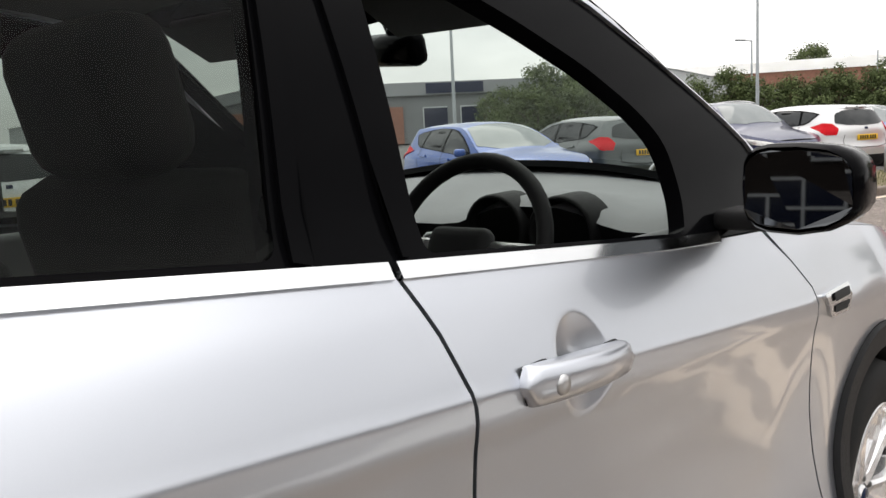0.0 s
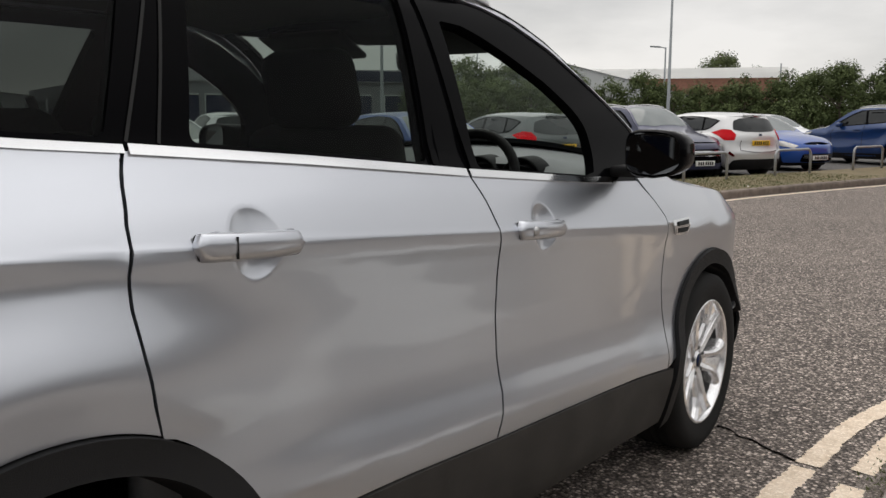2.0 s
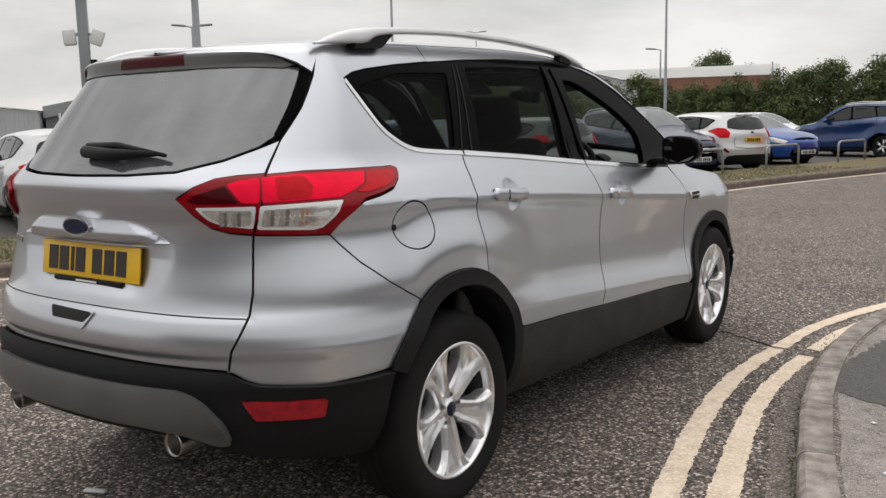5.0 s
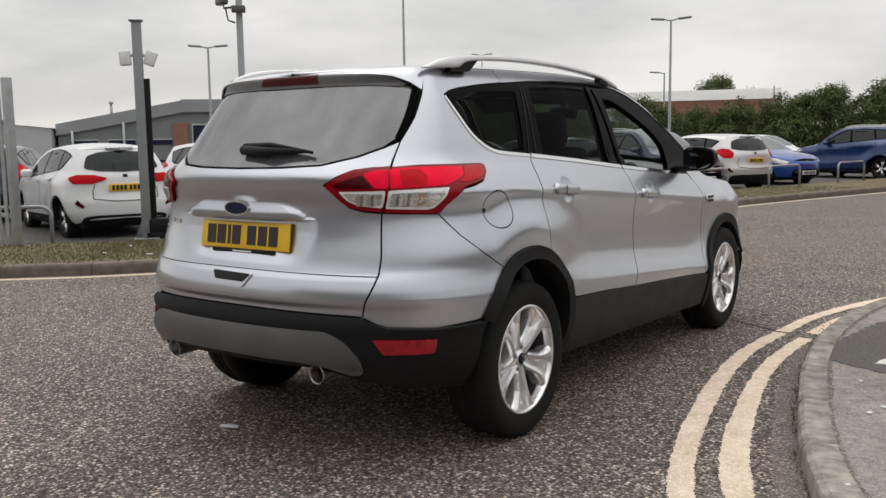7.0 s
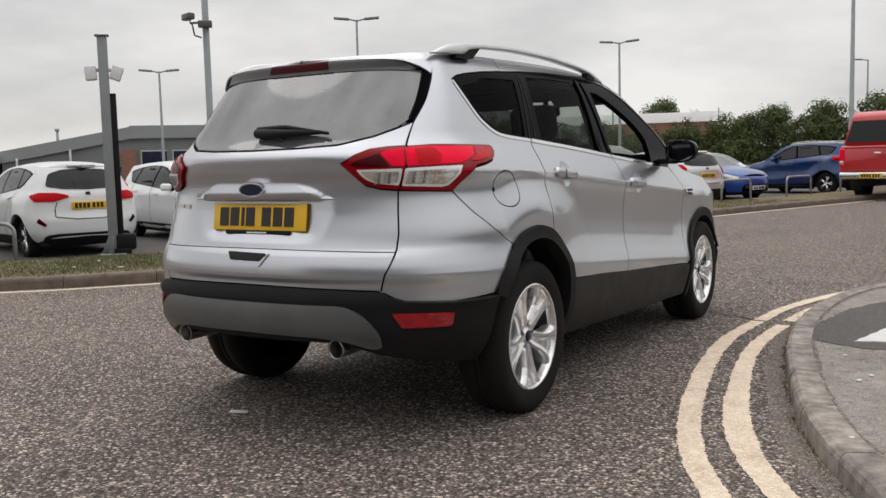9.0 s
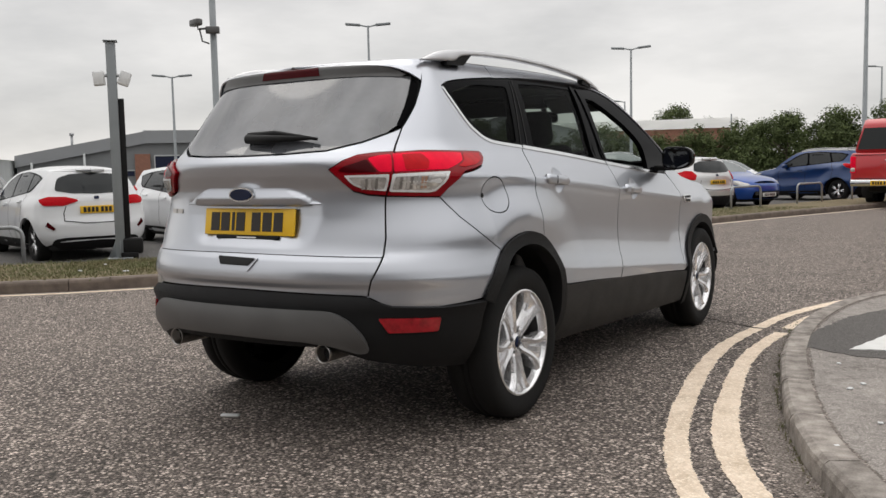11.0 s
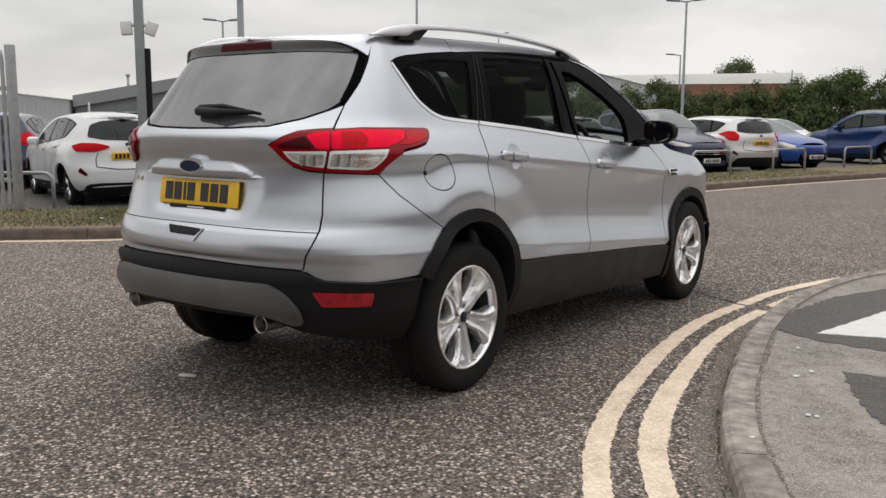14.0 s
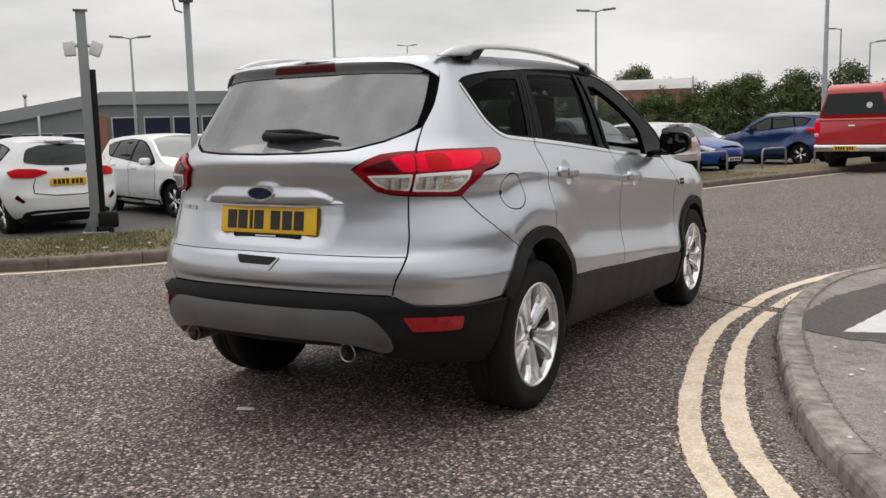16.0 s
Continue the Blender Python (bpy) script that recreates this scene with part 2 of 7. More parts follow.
KERB = material("concrete_kerb", (0.36, 0.325, 0.29), 0.85, vary=0.2, scale=13, fine=130, bump=1.0, second=(0.12, 0.102, 0.088), rand=0.12)
KERB_BROWN = material("weathered_kerb", (0.185, 0.148, 0.122), 0.85, vary=0.2, scale=7, fine=160, bump=0.8, second=(0.10, 0.078, 0.063), rand=0.14)
LINE_CREAM = asphalt_material("worn_cream_road_paint", (0.58, 0.45, 0.32), (0.93, 0.78, 0.63), (0.96, 0.84, 0.70), 105.0, 0.16, 0.7, broad=5.0)
LINE_WHITE = material("white_road_paint", (0.68, 0.68, 0.66), 0.7, vary=0.08, scale=9, fine=120, bump=0.5)
SOIL = material("dry_verge_turf", (0.19, 0.145, 0.082), 0.95, scale=5, fine=60, bump=1.0, second=(0.10, 0.088, 0.042))
GRASS = material("grass_blades", (0.085, 0.115, 0.038), 0.8, scale=1.1, fine=20, second=(0.17, 0.14, 0.070))
LEAF = material("green_leaves", (0.115, 0.145, 0.055), 0.7, scale=1.2, fine=12, second=(0.045, 0.062, 0.026), spec=0.15)
BARK = material("bark", (0.09, 0.07, 0.055), 0.9, fine=60, bump=0.8)
GALV = material("galvanised_steel", (0.36, 0.37, 0.38), 0.5, 0.5, 0.15, 9, 120)
GREY_PAINT = material("grey_painted_steel", (0.24, 0.26, 0.27), 0.5, 0.1, 0.1, 4, 120)
CLAD_GREY = material("grey_cladding", (0.27, 0.28, 0.29), 0.55, 0.0, 0.08, 0.6, 30)
CLAD_PALE = material("pale_cladding", (0.50, 0.52, 0.52), 0.55, 0.0, 0.06, 0.6, 30)
CLAD_WALL = material("darker_grey_cladding", (0.19, 0.20, 0.205), 0.55, 0.0, 0.08, 0.6, 30)
ROOF_PALE = material("pale_roof_sheet", (0.80, 0.80, 0.78), 0.5, 0.0, 0.05, 0.3, 10)
BRICK_MAT = material("red_brick", (0.27, 0.13, 0.09), 0.85, 0.0, 0.15, 4, 60, bump=0.5)
WINDOW_DARK = material("dark_window_glass", (0.02, 0.025, 0.05), 0.08)
WHITE_PAINT = paint("white_car_paint", (0.80, 0.81, 0.82))
BLUE_PAINT = paint("bright_blue_car_paint", (0.008, 0.065, 0.31), 0.25)
DEEP_BLUE_PAINT = paint("deep_blue_car_paint", (0.003, 0.032, 0.13), 0.25)
NAVY_PAINT = paint("navy_car_paint", (0.02, 0.025, 0.07), 0.3)
GREY_CAR = paint("dark_grey_car_paint", (0.06, 0.07, 0.07), 0.4)
PALE_SILVER = paint("pale_silver_car_paint", (0.62, 0.62, 0.62), 0.5)
RED_PAINT = paint("red_pickup_paint", (0.48, 0.015, 0.022), 0.0)
CAR_GLASS = material("tinted_car_glass", (0.012, 0.015, 0.016), 0.05, vary=0.05, spec=0.35)
SCREEN_GLASS = material("pale_windscreen", (0.13, 0.15, 0.15), 0.05, vary=0.05, spec=0.8)
ROOM_WHITE = material("white_plastic", (0.72, 0.73, 0.73), 0.5)
DARK_BRICK = material("dark_brick", (0.045, 0.036, 0.031), 0.9, 0.0, 0.15, 4, 60, bump=0.5, spec=0.2)

# ---- tools for building ----
from mathutils.geometry import delaunay_2d_cdt


def part(name, bm, mat, parent, label="", smooth=True):
    """Links a bmesh as one mesh object under a thing or a part."""
    me = bpy.data.meshes.new(name)
    bm.to_mesh(me)
    bm.free()
    if smooth:
        me.shade_smooth()
    me.materials.append(mat)
    ob = new(name, me)
    ob.parent = parent
    return tagged(ob, label)


def thing(name, label, category, group="", m=None, kind=""):
    ob = new(name)
    ob.empty_display_size = 0.2
    if m is not None:
        ob.matrix_world = m
    return tagged(ob, label, category, group, kind)


def box(bm, cx, cy, cz, sx, sy, sz, turn=None, bevel=0.0, seg=2):
    """A box of sizes sx, sy, sz round a centre, with rounded edges."""
    r = bmesh.ops.create_cube(bm, size=1.0)
    vs = r["verts"]
    bmesh.ops.scale(bm, vec=(sx, sy, sz), verts=vs)
    if bevel:
        es = list({e for v in vs for e in v.link_edges})
        out = bmesh.ops.bevel(bm, geom=es, offset=bevel, segments=seg, affect="EDGES", profile=0.5)
        vs = list({v for f in out["faces"] for v in f.verts} | {v for v in vs if v.is_valid})
    m = Matrix.Translation((cx, cy, cz)) @ (turn if turn is not None else Matrix.Identity(4))
    bmesh.ops.transform(bm, matrix=m, verts=vs)
    return vs


def tube(bm, pts, radius, n=10, cap=True):
    """A tube along points; radius: a number, or one for each point."""
    pts = [Vector(p) for p in pts]
    rs = [radius] * len(pts) if isinstance(radius, (int, float)) else radius
    rings, side = [], None
    for i, p in enumerate(pts):
        d = (pts[min(i + 1, len(pts) - 1)] - pts[max(i - 1, 0)]).normalized()
        if side is None:
            side = d.orthogonal().normalized()
        side = (side - d * side.dot(d)).normalized()
        up = d.cross(side)
        rings.append([bm.verts.new(p + rs[i] * (math.cos(a) * side + math.sin(a) * up)) for a in (2 * math.pi * k / n for k in range(n))])
    for a, b in zip(rings, rings[1:]):
        for k in range(n):
            bm.faces.new((a[k], a[(k + 1) % n], b[(k + 1) % n], b[k]))
    if cap:
        bm.faces.new(rings[0][::-1])
        bm.faces.new(rings[-1])


def lathe(bm, profile, n=48, close=False):
    """Turns (radius, x) pairs about the x axis."""
    rings = []
    for r, x in profile:
        rings.append([bm.verts.new((x, r * math.cos(a), r * math.sin(a))) for a in (2 * math.pi * k / n for k in range(n))])
    pairs = list(zip(rings, rings[1:])) + ([(rings[-1], rings[0])] if close else [])
    for a, b in pairs:
        for k in range(n):
            bm.faces.new((a[k], b[k], b[(k + 1) % n], a[(k + 1) % n]))


def smooth_table(rows):
    """A smooth monotone curve through rows of (x, y)."""
    xs, ys = [r[0] for r in rows], [r[1] for r in rows]
    d = [(ys[i + 1] - ys[i]) / (xs[i + 1] - xs[i]) for i in range(len(xs) - 1)]
    m = [d[0]] + [0 if a * b <= 0 else 2 * a * b / (a + b) for a, b in zip(d, d[1:])] + [d[-1]]

    def curve(x):
        x = min(max(x, xs[0]), xs[-1])
        i = 0
        while i < len(xs) - 2 and x >= xs[i + 1]:
            i += 1
        h = xs[i + 1] - xs[i]
        s = (x - xs[i]) / h
        q = 1 - s
        return (1 + 2 * s) * q * q * ys[i] + s * q * q * h * m[i] + s * s * (3 - 2 * s) * ys[i + 1] - s * s * q * h * m[i + 1]
    return curve




def gz(x, y):
    """The ground's height: the road falls gently from the near side towards the car park."""
    s = min(max(-0.9 * x + 0.25 * y - 1.4, 0.0), 8.5)
    return -0.0102 * min(s, 5.0) - 0.030 * max(0.0, s - 5.0)


def gk(x, y):
    """The height of the road's own fall, carried on under kerb and verge."""
    return -0.0102 * min(max(-0.9 * x + 0.25 * y - 1.4, 0.0), 10.0)


WRAP = 0.76


class Shell:
    """A car's outer skin. u runs along the right flank (u = y between y0 and y1) and round both ends; z is the height."""

    def __init__(self, section, plan, rear, front, edge, mid, y0, y1, axles, nr=2.4, nf=2.6, bulge=0.050, arch_z=0.36, dimples=(), recess=None, rake=0.082, flare=0.0):
        self.section, self.plan, self.rear, self.front = (smooth_table(t) for t in (section, plan, rear, front))
        self.edge, self.mid = smooth_table(edge), smooth_table(mid)
        self.y0, self.y1, self.axles, self.nr, self.nf, self.bulge, self.arch_z = y0, y1, axles, nr, nf, bulge, arch_z
        self.dimples, self.recess, self.rake, self.flare = dimples, recess, rake, flare
        self.uc = y0 - WRAP * math.pi / 2
        self.uf = y1 + WRAP * math.pi / 2

    def lift(self, y, z):
        """The flank's lines fall towards the front; they are drawn for y = 1.16."""
        if not self.rake:
            return z
        f = min(1, max(0, (1.27 - z) / 0.24))
        return z + self.rake * (y - 1.16) * f * f * (3 - 2 * f)

    def wide(self, y, z):
        zl = self.lift(y, z)
        x = self.section(zl) * self.plan(y)
        if self.rake and 0.66 < zl < 0.99:
            # the doors' hollow fades out over the rear wheel
            q = min(1, max(0, (0.95 - y) / 0.85))
            x += 0.010 * q * q * (3 - 2 * q) * math.sin(math.pi * (zl - 0.66) / 0.33) ** 2
        for yc in self.axles:
            if self.flare and yc < 1:
                # a flared haunch: it swells out in a ring round the rear wheel opening
                r = math.hypot(y - yc - 0.01, z - 0.43)
                q = min(1, max(0, (y - yc) / 0.4))
                q *= q * (3 - 2 * q)
                k = min(1, max(0, (0.650 + 0.095 * q - r) / (0.175 + 0.145 * q)))
                low = min(1, max(0, (0.92 - z) / 0.40))
                x += self.flare * (1.0 - 0.30 * q) * (1.0 - 0.80 * q * low * low * (3 - 2 * low)) * k * k * (3 - 2 * k)
                continue
            r = math.hypot(y - yc - 0.02, (z - self.arch_z) * 1.13)
            k = min(1, max(0, (0.79 - r) / 0.31))
            if k > 0:
                x += self.bulge * (1.0 if yc < 1 else 0.38) * k * k * (3 - 2 * k) * min(1, max(0, (z - 0.2) / 0.2))
        for yc, zc, r, depth in self.dimples:
            q = ((y - yc) ** 2 + (z - zc) ** 2) / (r * r)
            if q < 1:
                x -= depth * (1 - q)
        return x

    def at0(self, u, z):
        if self.y0 <= u <= self.y1:
            return (self.wide(u, z), u, z)
        if u < self.y0:
            a, yb, sg, n = (self.y0 - u) / WRAP, self.y0, -1, self.nr
            d = yb - self.rear(z)
            if self.recess:
                d -= self.recess(u - self.uc, z)
        else:
            a, yb, sg, n = (u - self.y1) / WRAP, self.y1, 1, self.nf
            d = self.front(z) - yb
        a = min(a, math.pi - 1e-3)
        w = self.wide(yb, z)
        c, s = math.cos(a), math.sin(a)
        r = (abs(c / w) ** n + abs(s / d) ** n) ** (-1 / n)
        return (r * c, yb + sg * r * s, z)

    def u_at(self, x, z):
        """The u on the rear end that lies x metres right of the middle."""
        lo, hi = self.uc - 1.1, self.uc + 1.1
        for _ in range(30):
            m = (lo + hi) / 2
            lo, hi = (m, hi) if self.at0(m, z)[0] < x else (lo, m)
        return (lo + hi) / 2

    def normal(self, u, z, e=0.002):
        a, b, c, d = (Vector(self.at0(*q)) for q in ((u - e, z), (u + e, z), (u, z - e), (u, z + e)))
        return (b - a).cross(d - c).normalized()

    def place(self, u, z, off=0.0):
        u, z = float(u), float(z)
        n = self.normal(u, z)
        return Vector(self.at0(u, z)) + n * float(off), n

    def ztop(self, u):
        """The height at which the flank meets the roof, screen or bonnet."""
        z = self.edge(u)
        for _ in range(5):
            z = self.edge(self.at0(u, z)[1])
        return z

    def span(self, y):
        """Half the width of the top surface at y."""
        z = self.edge(y)
        if self.y0 <= y <= self.y1:
            return self.wide(y, z) - self.tuck(y)
        if y < self.y0:
            q, n, w = (self.y0 - y) / (self.y0 - self.rear(z)), self.nr, self.wide(self.y0, z)
        else:
            q, n, w = (y - self.y1) / (self.front(z) - self.y1), self.nf, self.wide(self.y1, z)
        return w * max(0.0, 1 - min(1, q) ** n) ** (1 / n)

    def tuck(self, y):
        """How far the roof's edge turns in beside the windscreen."""
        a, b = min(1, max(0, (y - 1.0) / 0.5)), min(1, max(0, (2.36 - y) / 0.3))
        return 0.012 * a * a * (3 - 2 * a) * b * b * (3 - 2 * b)

    def top0(self, y, s):
        e = self.edge(y)
        return (s * self.span(y), y, e + (self.mid(y) - e) * (1 - abs(s) ** 2.4))

    def top(self, y, s, off=0.0):
        e = 0.006
        a, b, c, d = (Vector(self.top0(*q)) for q in ((y - e, s), (y + e, s), (y, s - e), (y, s + e)))
        n = (d - c).cross(b - a)
        n = n.normalized() if n.length > 1e-12 else Vector((0, 0, 1))
        return Vector(self.top0(y, s)) + n * off, n


def inside(poly, pts):
    """Which of pts lie in the polygon."""
    x, y = pts[:, 0], pts[:, 1]
    hit = np.zeros(len(pts), bool)
    for (x0, y0), (x1, y1) in zip(poly, poly[1:] + poly[:1]):
        if y0 != y1:
            cross = (y0 > y) != (y1 > y)
            hit ^= cross & (x < (x1 - x0) * (y - y0) / (y1 - y0) + x0)
    return hit


def area2(loop):
    return sum(a[0] * b[1] - b[0] * a[1] for a, b in zip(loop, loop[1:] + loop[:1]))


def inset(loop, d):
    """The loop moved inwards (outwards: minus) by d."""
    if area2(loop) < 0:
        loop = loop[::-1]
    out, n = [], len(loop)
    for i in range(n):
        p, a, b = (Vector(loop[k % n]) for k in (i, i - 1, i + 1))
        e0, e1 = (p - a), (b - p)
        if e0.length < 1e-9 or e1.length < 1e-9:
            continue
        e0.normalize(), e1.normalize()
        n0, n1 = Vector((-e0.y, e0.x)), Vector((-e1.y, e1.x))
        k = (n0 + n1)
        k = k / max(0.35, k.dot(n0)) if k.length > 1e-6 else n0
        q = p + d * k
        out.append((q.x, q.y))
    return out


def rounded(loop, r=0.02, n=4):
    """The loop with its corners rounded; a point may bring its own radius."""
    out, m = [], len(loop)
    for i in range(m):
        q = loop[i]
        rad = q[2] if len(q) > 2 else r
        p, a, b = Vector(q[:2]), Vector(loop[i - 1][:2]), Vector(loop[(i + 1) % m][:2])
        da, db = (a - p), (b - p)
        k = min(rad, 0.45 * da.length, 0.45 * db.length)
        if k < 1e-4:
            out.append((p.x, p.y))
            continue
        s, e = p + da.normalized() * k, p + db.normalized() * k
        for j in range(n + 1):
            t = j / n
            w = (1 - t) ** 2 * s + 2 * t * (1 - t) * p + t * t * e
            out.append((w.x, w.y))
    return out


def curve_through(pts, n=6):
    """A soft line (Catmull-Rom) through points."""
    out = []
    for i in range(len(pts) - 1):
        p0, p1, p2, p3 = (Vector(pts[min(max(k, 0), len(pts) - 1)]) for k in (i - 1, i, i + 1, i + 2))
        for j in range(n):
            t = j / n
            out.append(tuple(0.5 * (2 * p1 + (p2 - p0) * t + (2 * p0 - 5 * p1 + 4 * p2 - p3) * t * t + (3 * p1 - p0 - 3 * p2 + p3) * t ** 3)))
    return out + [tuple(pts[-1])]


def ribbon(pts, width):
    """A closed loop of a given width along a line."""
    v = [Vector(p) for p in pts]
    left, right = [], []
    for i, p in enumerate(v):
        d = (v[min(i + 1, len(v) - 1)] - v[max(i - 1, 0)]).normalized()
        s = Vector((-d.y, d.x)) * width / 2
        left.append(tuple(p + s)), right.append(tuple(p - s))
    return right + left[::-1]


def panel_mesh(name, loops, place, h=0.03, lip=0.012, side=1, gap=0.0, marks=()):
    """A sheet with the outline loops[0] (and holes loops[1:]), laid on a surface, with its rim turned in by lip."""
    loops = [inset(list(loops[0]), gap)] + [inset(list(q), -gap) for q in loops[1:]]
    verts, edges = [], []
    for loop in loops:
        ring = []
        for a, b in zip(loop, loop[1:] + loop[:1]):
            k = max(1, int(math.hypot(b[0] - a[0], b[1] - a[1]) / h + 0.5))
            ring += [(a[0] + (b[0] - a[0]) * j / k, a[1] + (b[1] - a[1]) * j / k) for j in range(k)]
        s = len(verts)
        verts += ring
        edges += [(s + j, s + (j + 1) % len(ring)) for j in range(len(ring))]
    for line in marks:
        start = len(verts)
        for a, b in zip(line, line[1:]):
            k = max(1, int(math.hypot(b[0] - a[0], b[1] - a[1]) / h + 0.5))
            verts += [(a[0] + (b[0] - a[0]) * j / k, a[1] + (b[1] - a[1]) * j / k) for j in range(k)]
        verts.append(tuple(line[-1]))
        edges += [(j, j + 1) for j in range(start, len(verts) - 1)]
    rim = np.array(verts)
    lo, hi = rim.min(0), rim.max(0)
    gx, gy = np.meshgrid(np.arange(lo[0] + h * 0.37, hi[0], h), np.arange(lo[1] + h * 0.41, hi[1], h))
    grid = np.stack([gx.ravel(), gy.ravel()], 1)
    keep = inside(loops[0], grid)
    for q in loops[1:]:
        keep &= ~inside(q, grid)
    grid = grid[keep]
    if len(grid):
        near = np.array([((rim - g) ** 2).sum(1).min() for g in grid])
        grid = grid[near > (0.45 * h) ** 2]
    co, _, tris, *_ = delaunay_2d_cdt([Vector(v) for v in verts] + [Vector(g) for g in grid], edges, [], 0, 1e-7)
    mid = np.array([[sum(co[i][k] for i in t) / 3 for k in (0, 1)] for t in tris])
    good = inside(loops[0], mid)
    for q in loops[1:]:
        good &= ~inside(q, mid)
    tris = [t if ((co[t[1]] - co[t[0]]).cross(co[t[2]] - co[t[0]])) > 0 else t[::-1] for t, g in zip(tris, good) if g]
    used = sorted({i for t in tris for i in t})
    new_id = {i: k for k, i in enumerate(used)}
    pts, nors = [], []
    for i in used:
        p, n = place(co[i].x, co[i].y)
        pts.append(p), nors.append(n)
    faces = [tuple(new_id[i] for i in t) for t in tris]
    if lip:
        seen = {}
        for t in faces:
            for a, b in zip(t, t[1:] + t[:1]):
                seen[(a, b)] = seen.get((a, b), 0) + 1
        border = [(a, b) for a, b in seen if (b, a) not in seen]
        top_id, low_id = {}, {}
        for a, b in border:
            out = (pts[b] - pts[a]).cross(nors[a])
            for i in (a, b):
                if i not in top_id:
                    top_id[i] = len(pts)
                    pts.append(pts[i].copy()), nors.append(Vector())
                    low_id[i] = len(pts)
                    pts.append(pts[i] - lip * nors[i]), nors.append(Vector())
                nors[top_id[i]] += out
                nors[low_id[i]] += out
            faces.append((top_id[b], top_id[a], low_id[a], low_id[b]))
    nors = [n.normalized() if n.length > 1e-9 else Vector((0, 0, 1)) for n in nors]
    if side < 0:
        pts = [Vector((-p.x, p.y, p.z)) for p in pts]
        nors = [Vector((-n.x, n.y, n.z)) for n in nors]
        faces = [f[::-1] for f in faces]
    me = bpy.data.meshes.new(name)
    me.from_pydata([tuple(p) for p in pts], [], faces)
    me.shade_smooth()
    me.normals_split_custom_set_from_vertices([tuple(n) for n in nors])
    return me


def panel(name, loops, surf, mat, parent, off=0.0, h=0.03, lip=0.012, side=1, gap=0.0, label="", top=False, marks=()):
    if top:
        place = lambda s, y: surf.top(y, s, off)
    elif callable(off):
        def place(u, z, e=0.004):
            # the normal follows the swelling of the panel as well
            p, n = surf.place(u, z, off(u, z))
            a, b, c, d = (surf.place(*q, off(*q))[0] for q in ((u - e, z), (u + e, z), (u, z - e), (u, z + e)))
            k = (b - a).cross(d - c)
            return p, (k.normalized() if k.length > 1e-12 and k.normalized().dot(n) > 0.3 else n)
    else:
        place = lambda u, z: surf.place(u, z, off)
    me = panel_mesh(name, loops, place, h, lip, side, gap, marks)
    me.materials.append(mat)
    ob = new(name, me)
    ob.parent = parent
    return tagged(ob, label)


def mirrored(pts, uc):
    """The same line on the other side of the car's rear middle."""
    return [(2 * uc - p[0], *p[1:]) for p in pts][::-1]


def arc(cy, cz, r, a0, a1, n=24):
    return [(cy + r * math.cos(radians(a0 + (a1 - a0) * k / n)), cz + r * math.sin(radians(a0 + (a1 - a0) * k / n))) for k in range(n + 1)]

# ---- the silver car: the subject ----
SECTION = [(0.18, 0.76), (0.28, 0.84), (0.36, 0.872), (0.45, 0.888), (0.52, 0.896), (0.565, 0.896), (0.60, 0.888), (0.66, 0.870), (0.72, 0.859), (0.80, 0.854), (0.88, 0.858), (0.95, 0.867),
           (0.99, 0.8745), (1.006, 0.8745), (1.025, 0.867), (1.06, 0.852), (1.10, 0.833), (1.14, 0.810), (1.20, 0.775), (1.30, 0.735), (1.40, 0.692), (1.50, 0.643), (1.56, 0.607), (1.66, 0.53)]
PLAN = [(-0.25, 0.962), (0.2, 0.985), (0.8, 0.998), (1.3, 1.0), (2.2, 1.004), (2.75, 0.985)]
REAR = [(0.18, -0.70), (0.28, -0.80), (0.40, -0.875), (0.50, -0.90), (0.60, -0.892), (0.66, -0.886), (0.695, -0.903), (0.72, -0.902), (0.775, -0.886), (0.80, -0.865), (0.86, -0.845), (0.95, -0.83),
        (1.05, -0.825), (1.12, -0.851), (1.165, -0.859), (1.20, -0.832), (1.24, -0.787), (1.40, -0.645), (1.55, -0.505), (1.66, -0.40)]
FRONT = [(0.18, 3.45), (0.3, 3.58), (0.55, 3.60), (0.75, 3.57), (0.9, 3.45), (1.0, 3.3), (1.2, 3.1), (1.66, 2.9)]
EDGE = [(-0.55, 1.583), (-0.42, 1.594), (-0.25, 1.606), (0.3, 1.625), (0.9, 1.635), (1.2, 1.628), (1.4, 1.612), (1.585, 1.580), (1.71, 1.535), (1.80, 1.490), (1.91, 1.414), (2.03, 1.328), (2.15, 1.246), (2.30, 1.13), (2.42, 1.06), (2.6, 1.03), (2.9, 0.99), (3.2, 0.93), (3.5, 0.85)]
MID = [(-0.55, 1.586), (-0.46, 1.600), (-0.25, 1.630), (0.3, 1.668), (0.9, 1.680), (1.3, 1.676), (1.55, 1.664), (1.75, 1.622), (1.95, 1.525), (2.15, 1.395), (2.4, 1.215), (2.52, 1.135), (2.7, 1.095), (3.0, 1.04), (3.3, 0.95), (3.45, 0.87), (3.6, 0.8)]


def plate_recess(du, z):
    """How deep the plate's hollow in the tailgate lies."""
    a = min(1, max(0, (0.49 - abs(du) - 0.6 * max(0, 0.95 - z)) / 0.15))
    b = min(1, max(0, (z - 0.815) / 0.06)) * min(1, max(0, (1.022 - z) / 0.022))
    return 0.026 * a * a * (3 - 2 * a) * b * b * (3 - 2 * b)


suv_skin = Shell(SECTION, PLAN, REAR, FRONT, EDGE, MID, -0.25, 2.75, (0.0, 2.69), recess=plate_recess, flare=0.058,
                 dimples=((0.405, 1.068, 0.060, 0.017), (1.385, 0.998, 0.060, 0.017)))
UC = suv_skin.uc
suv = thing("silver_suv", "silver metallic five-door SUV with black lower cladding, on the road", "car")

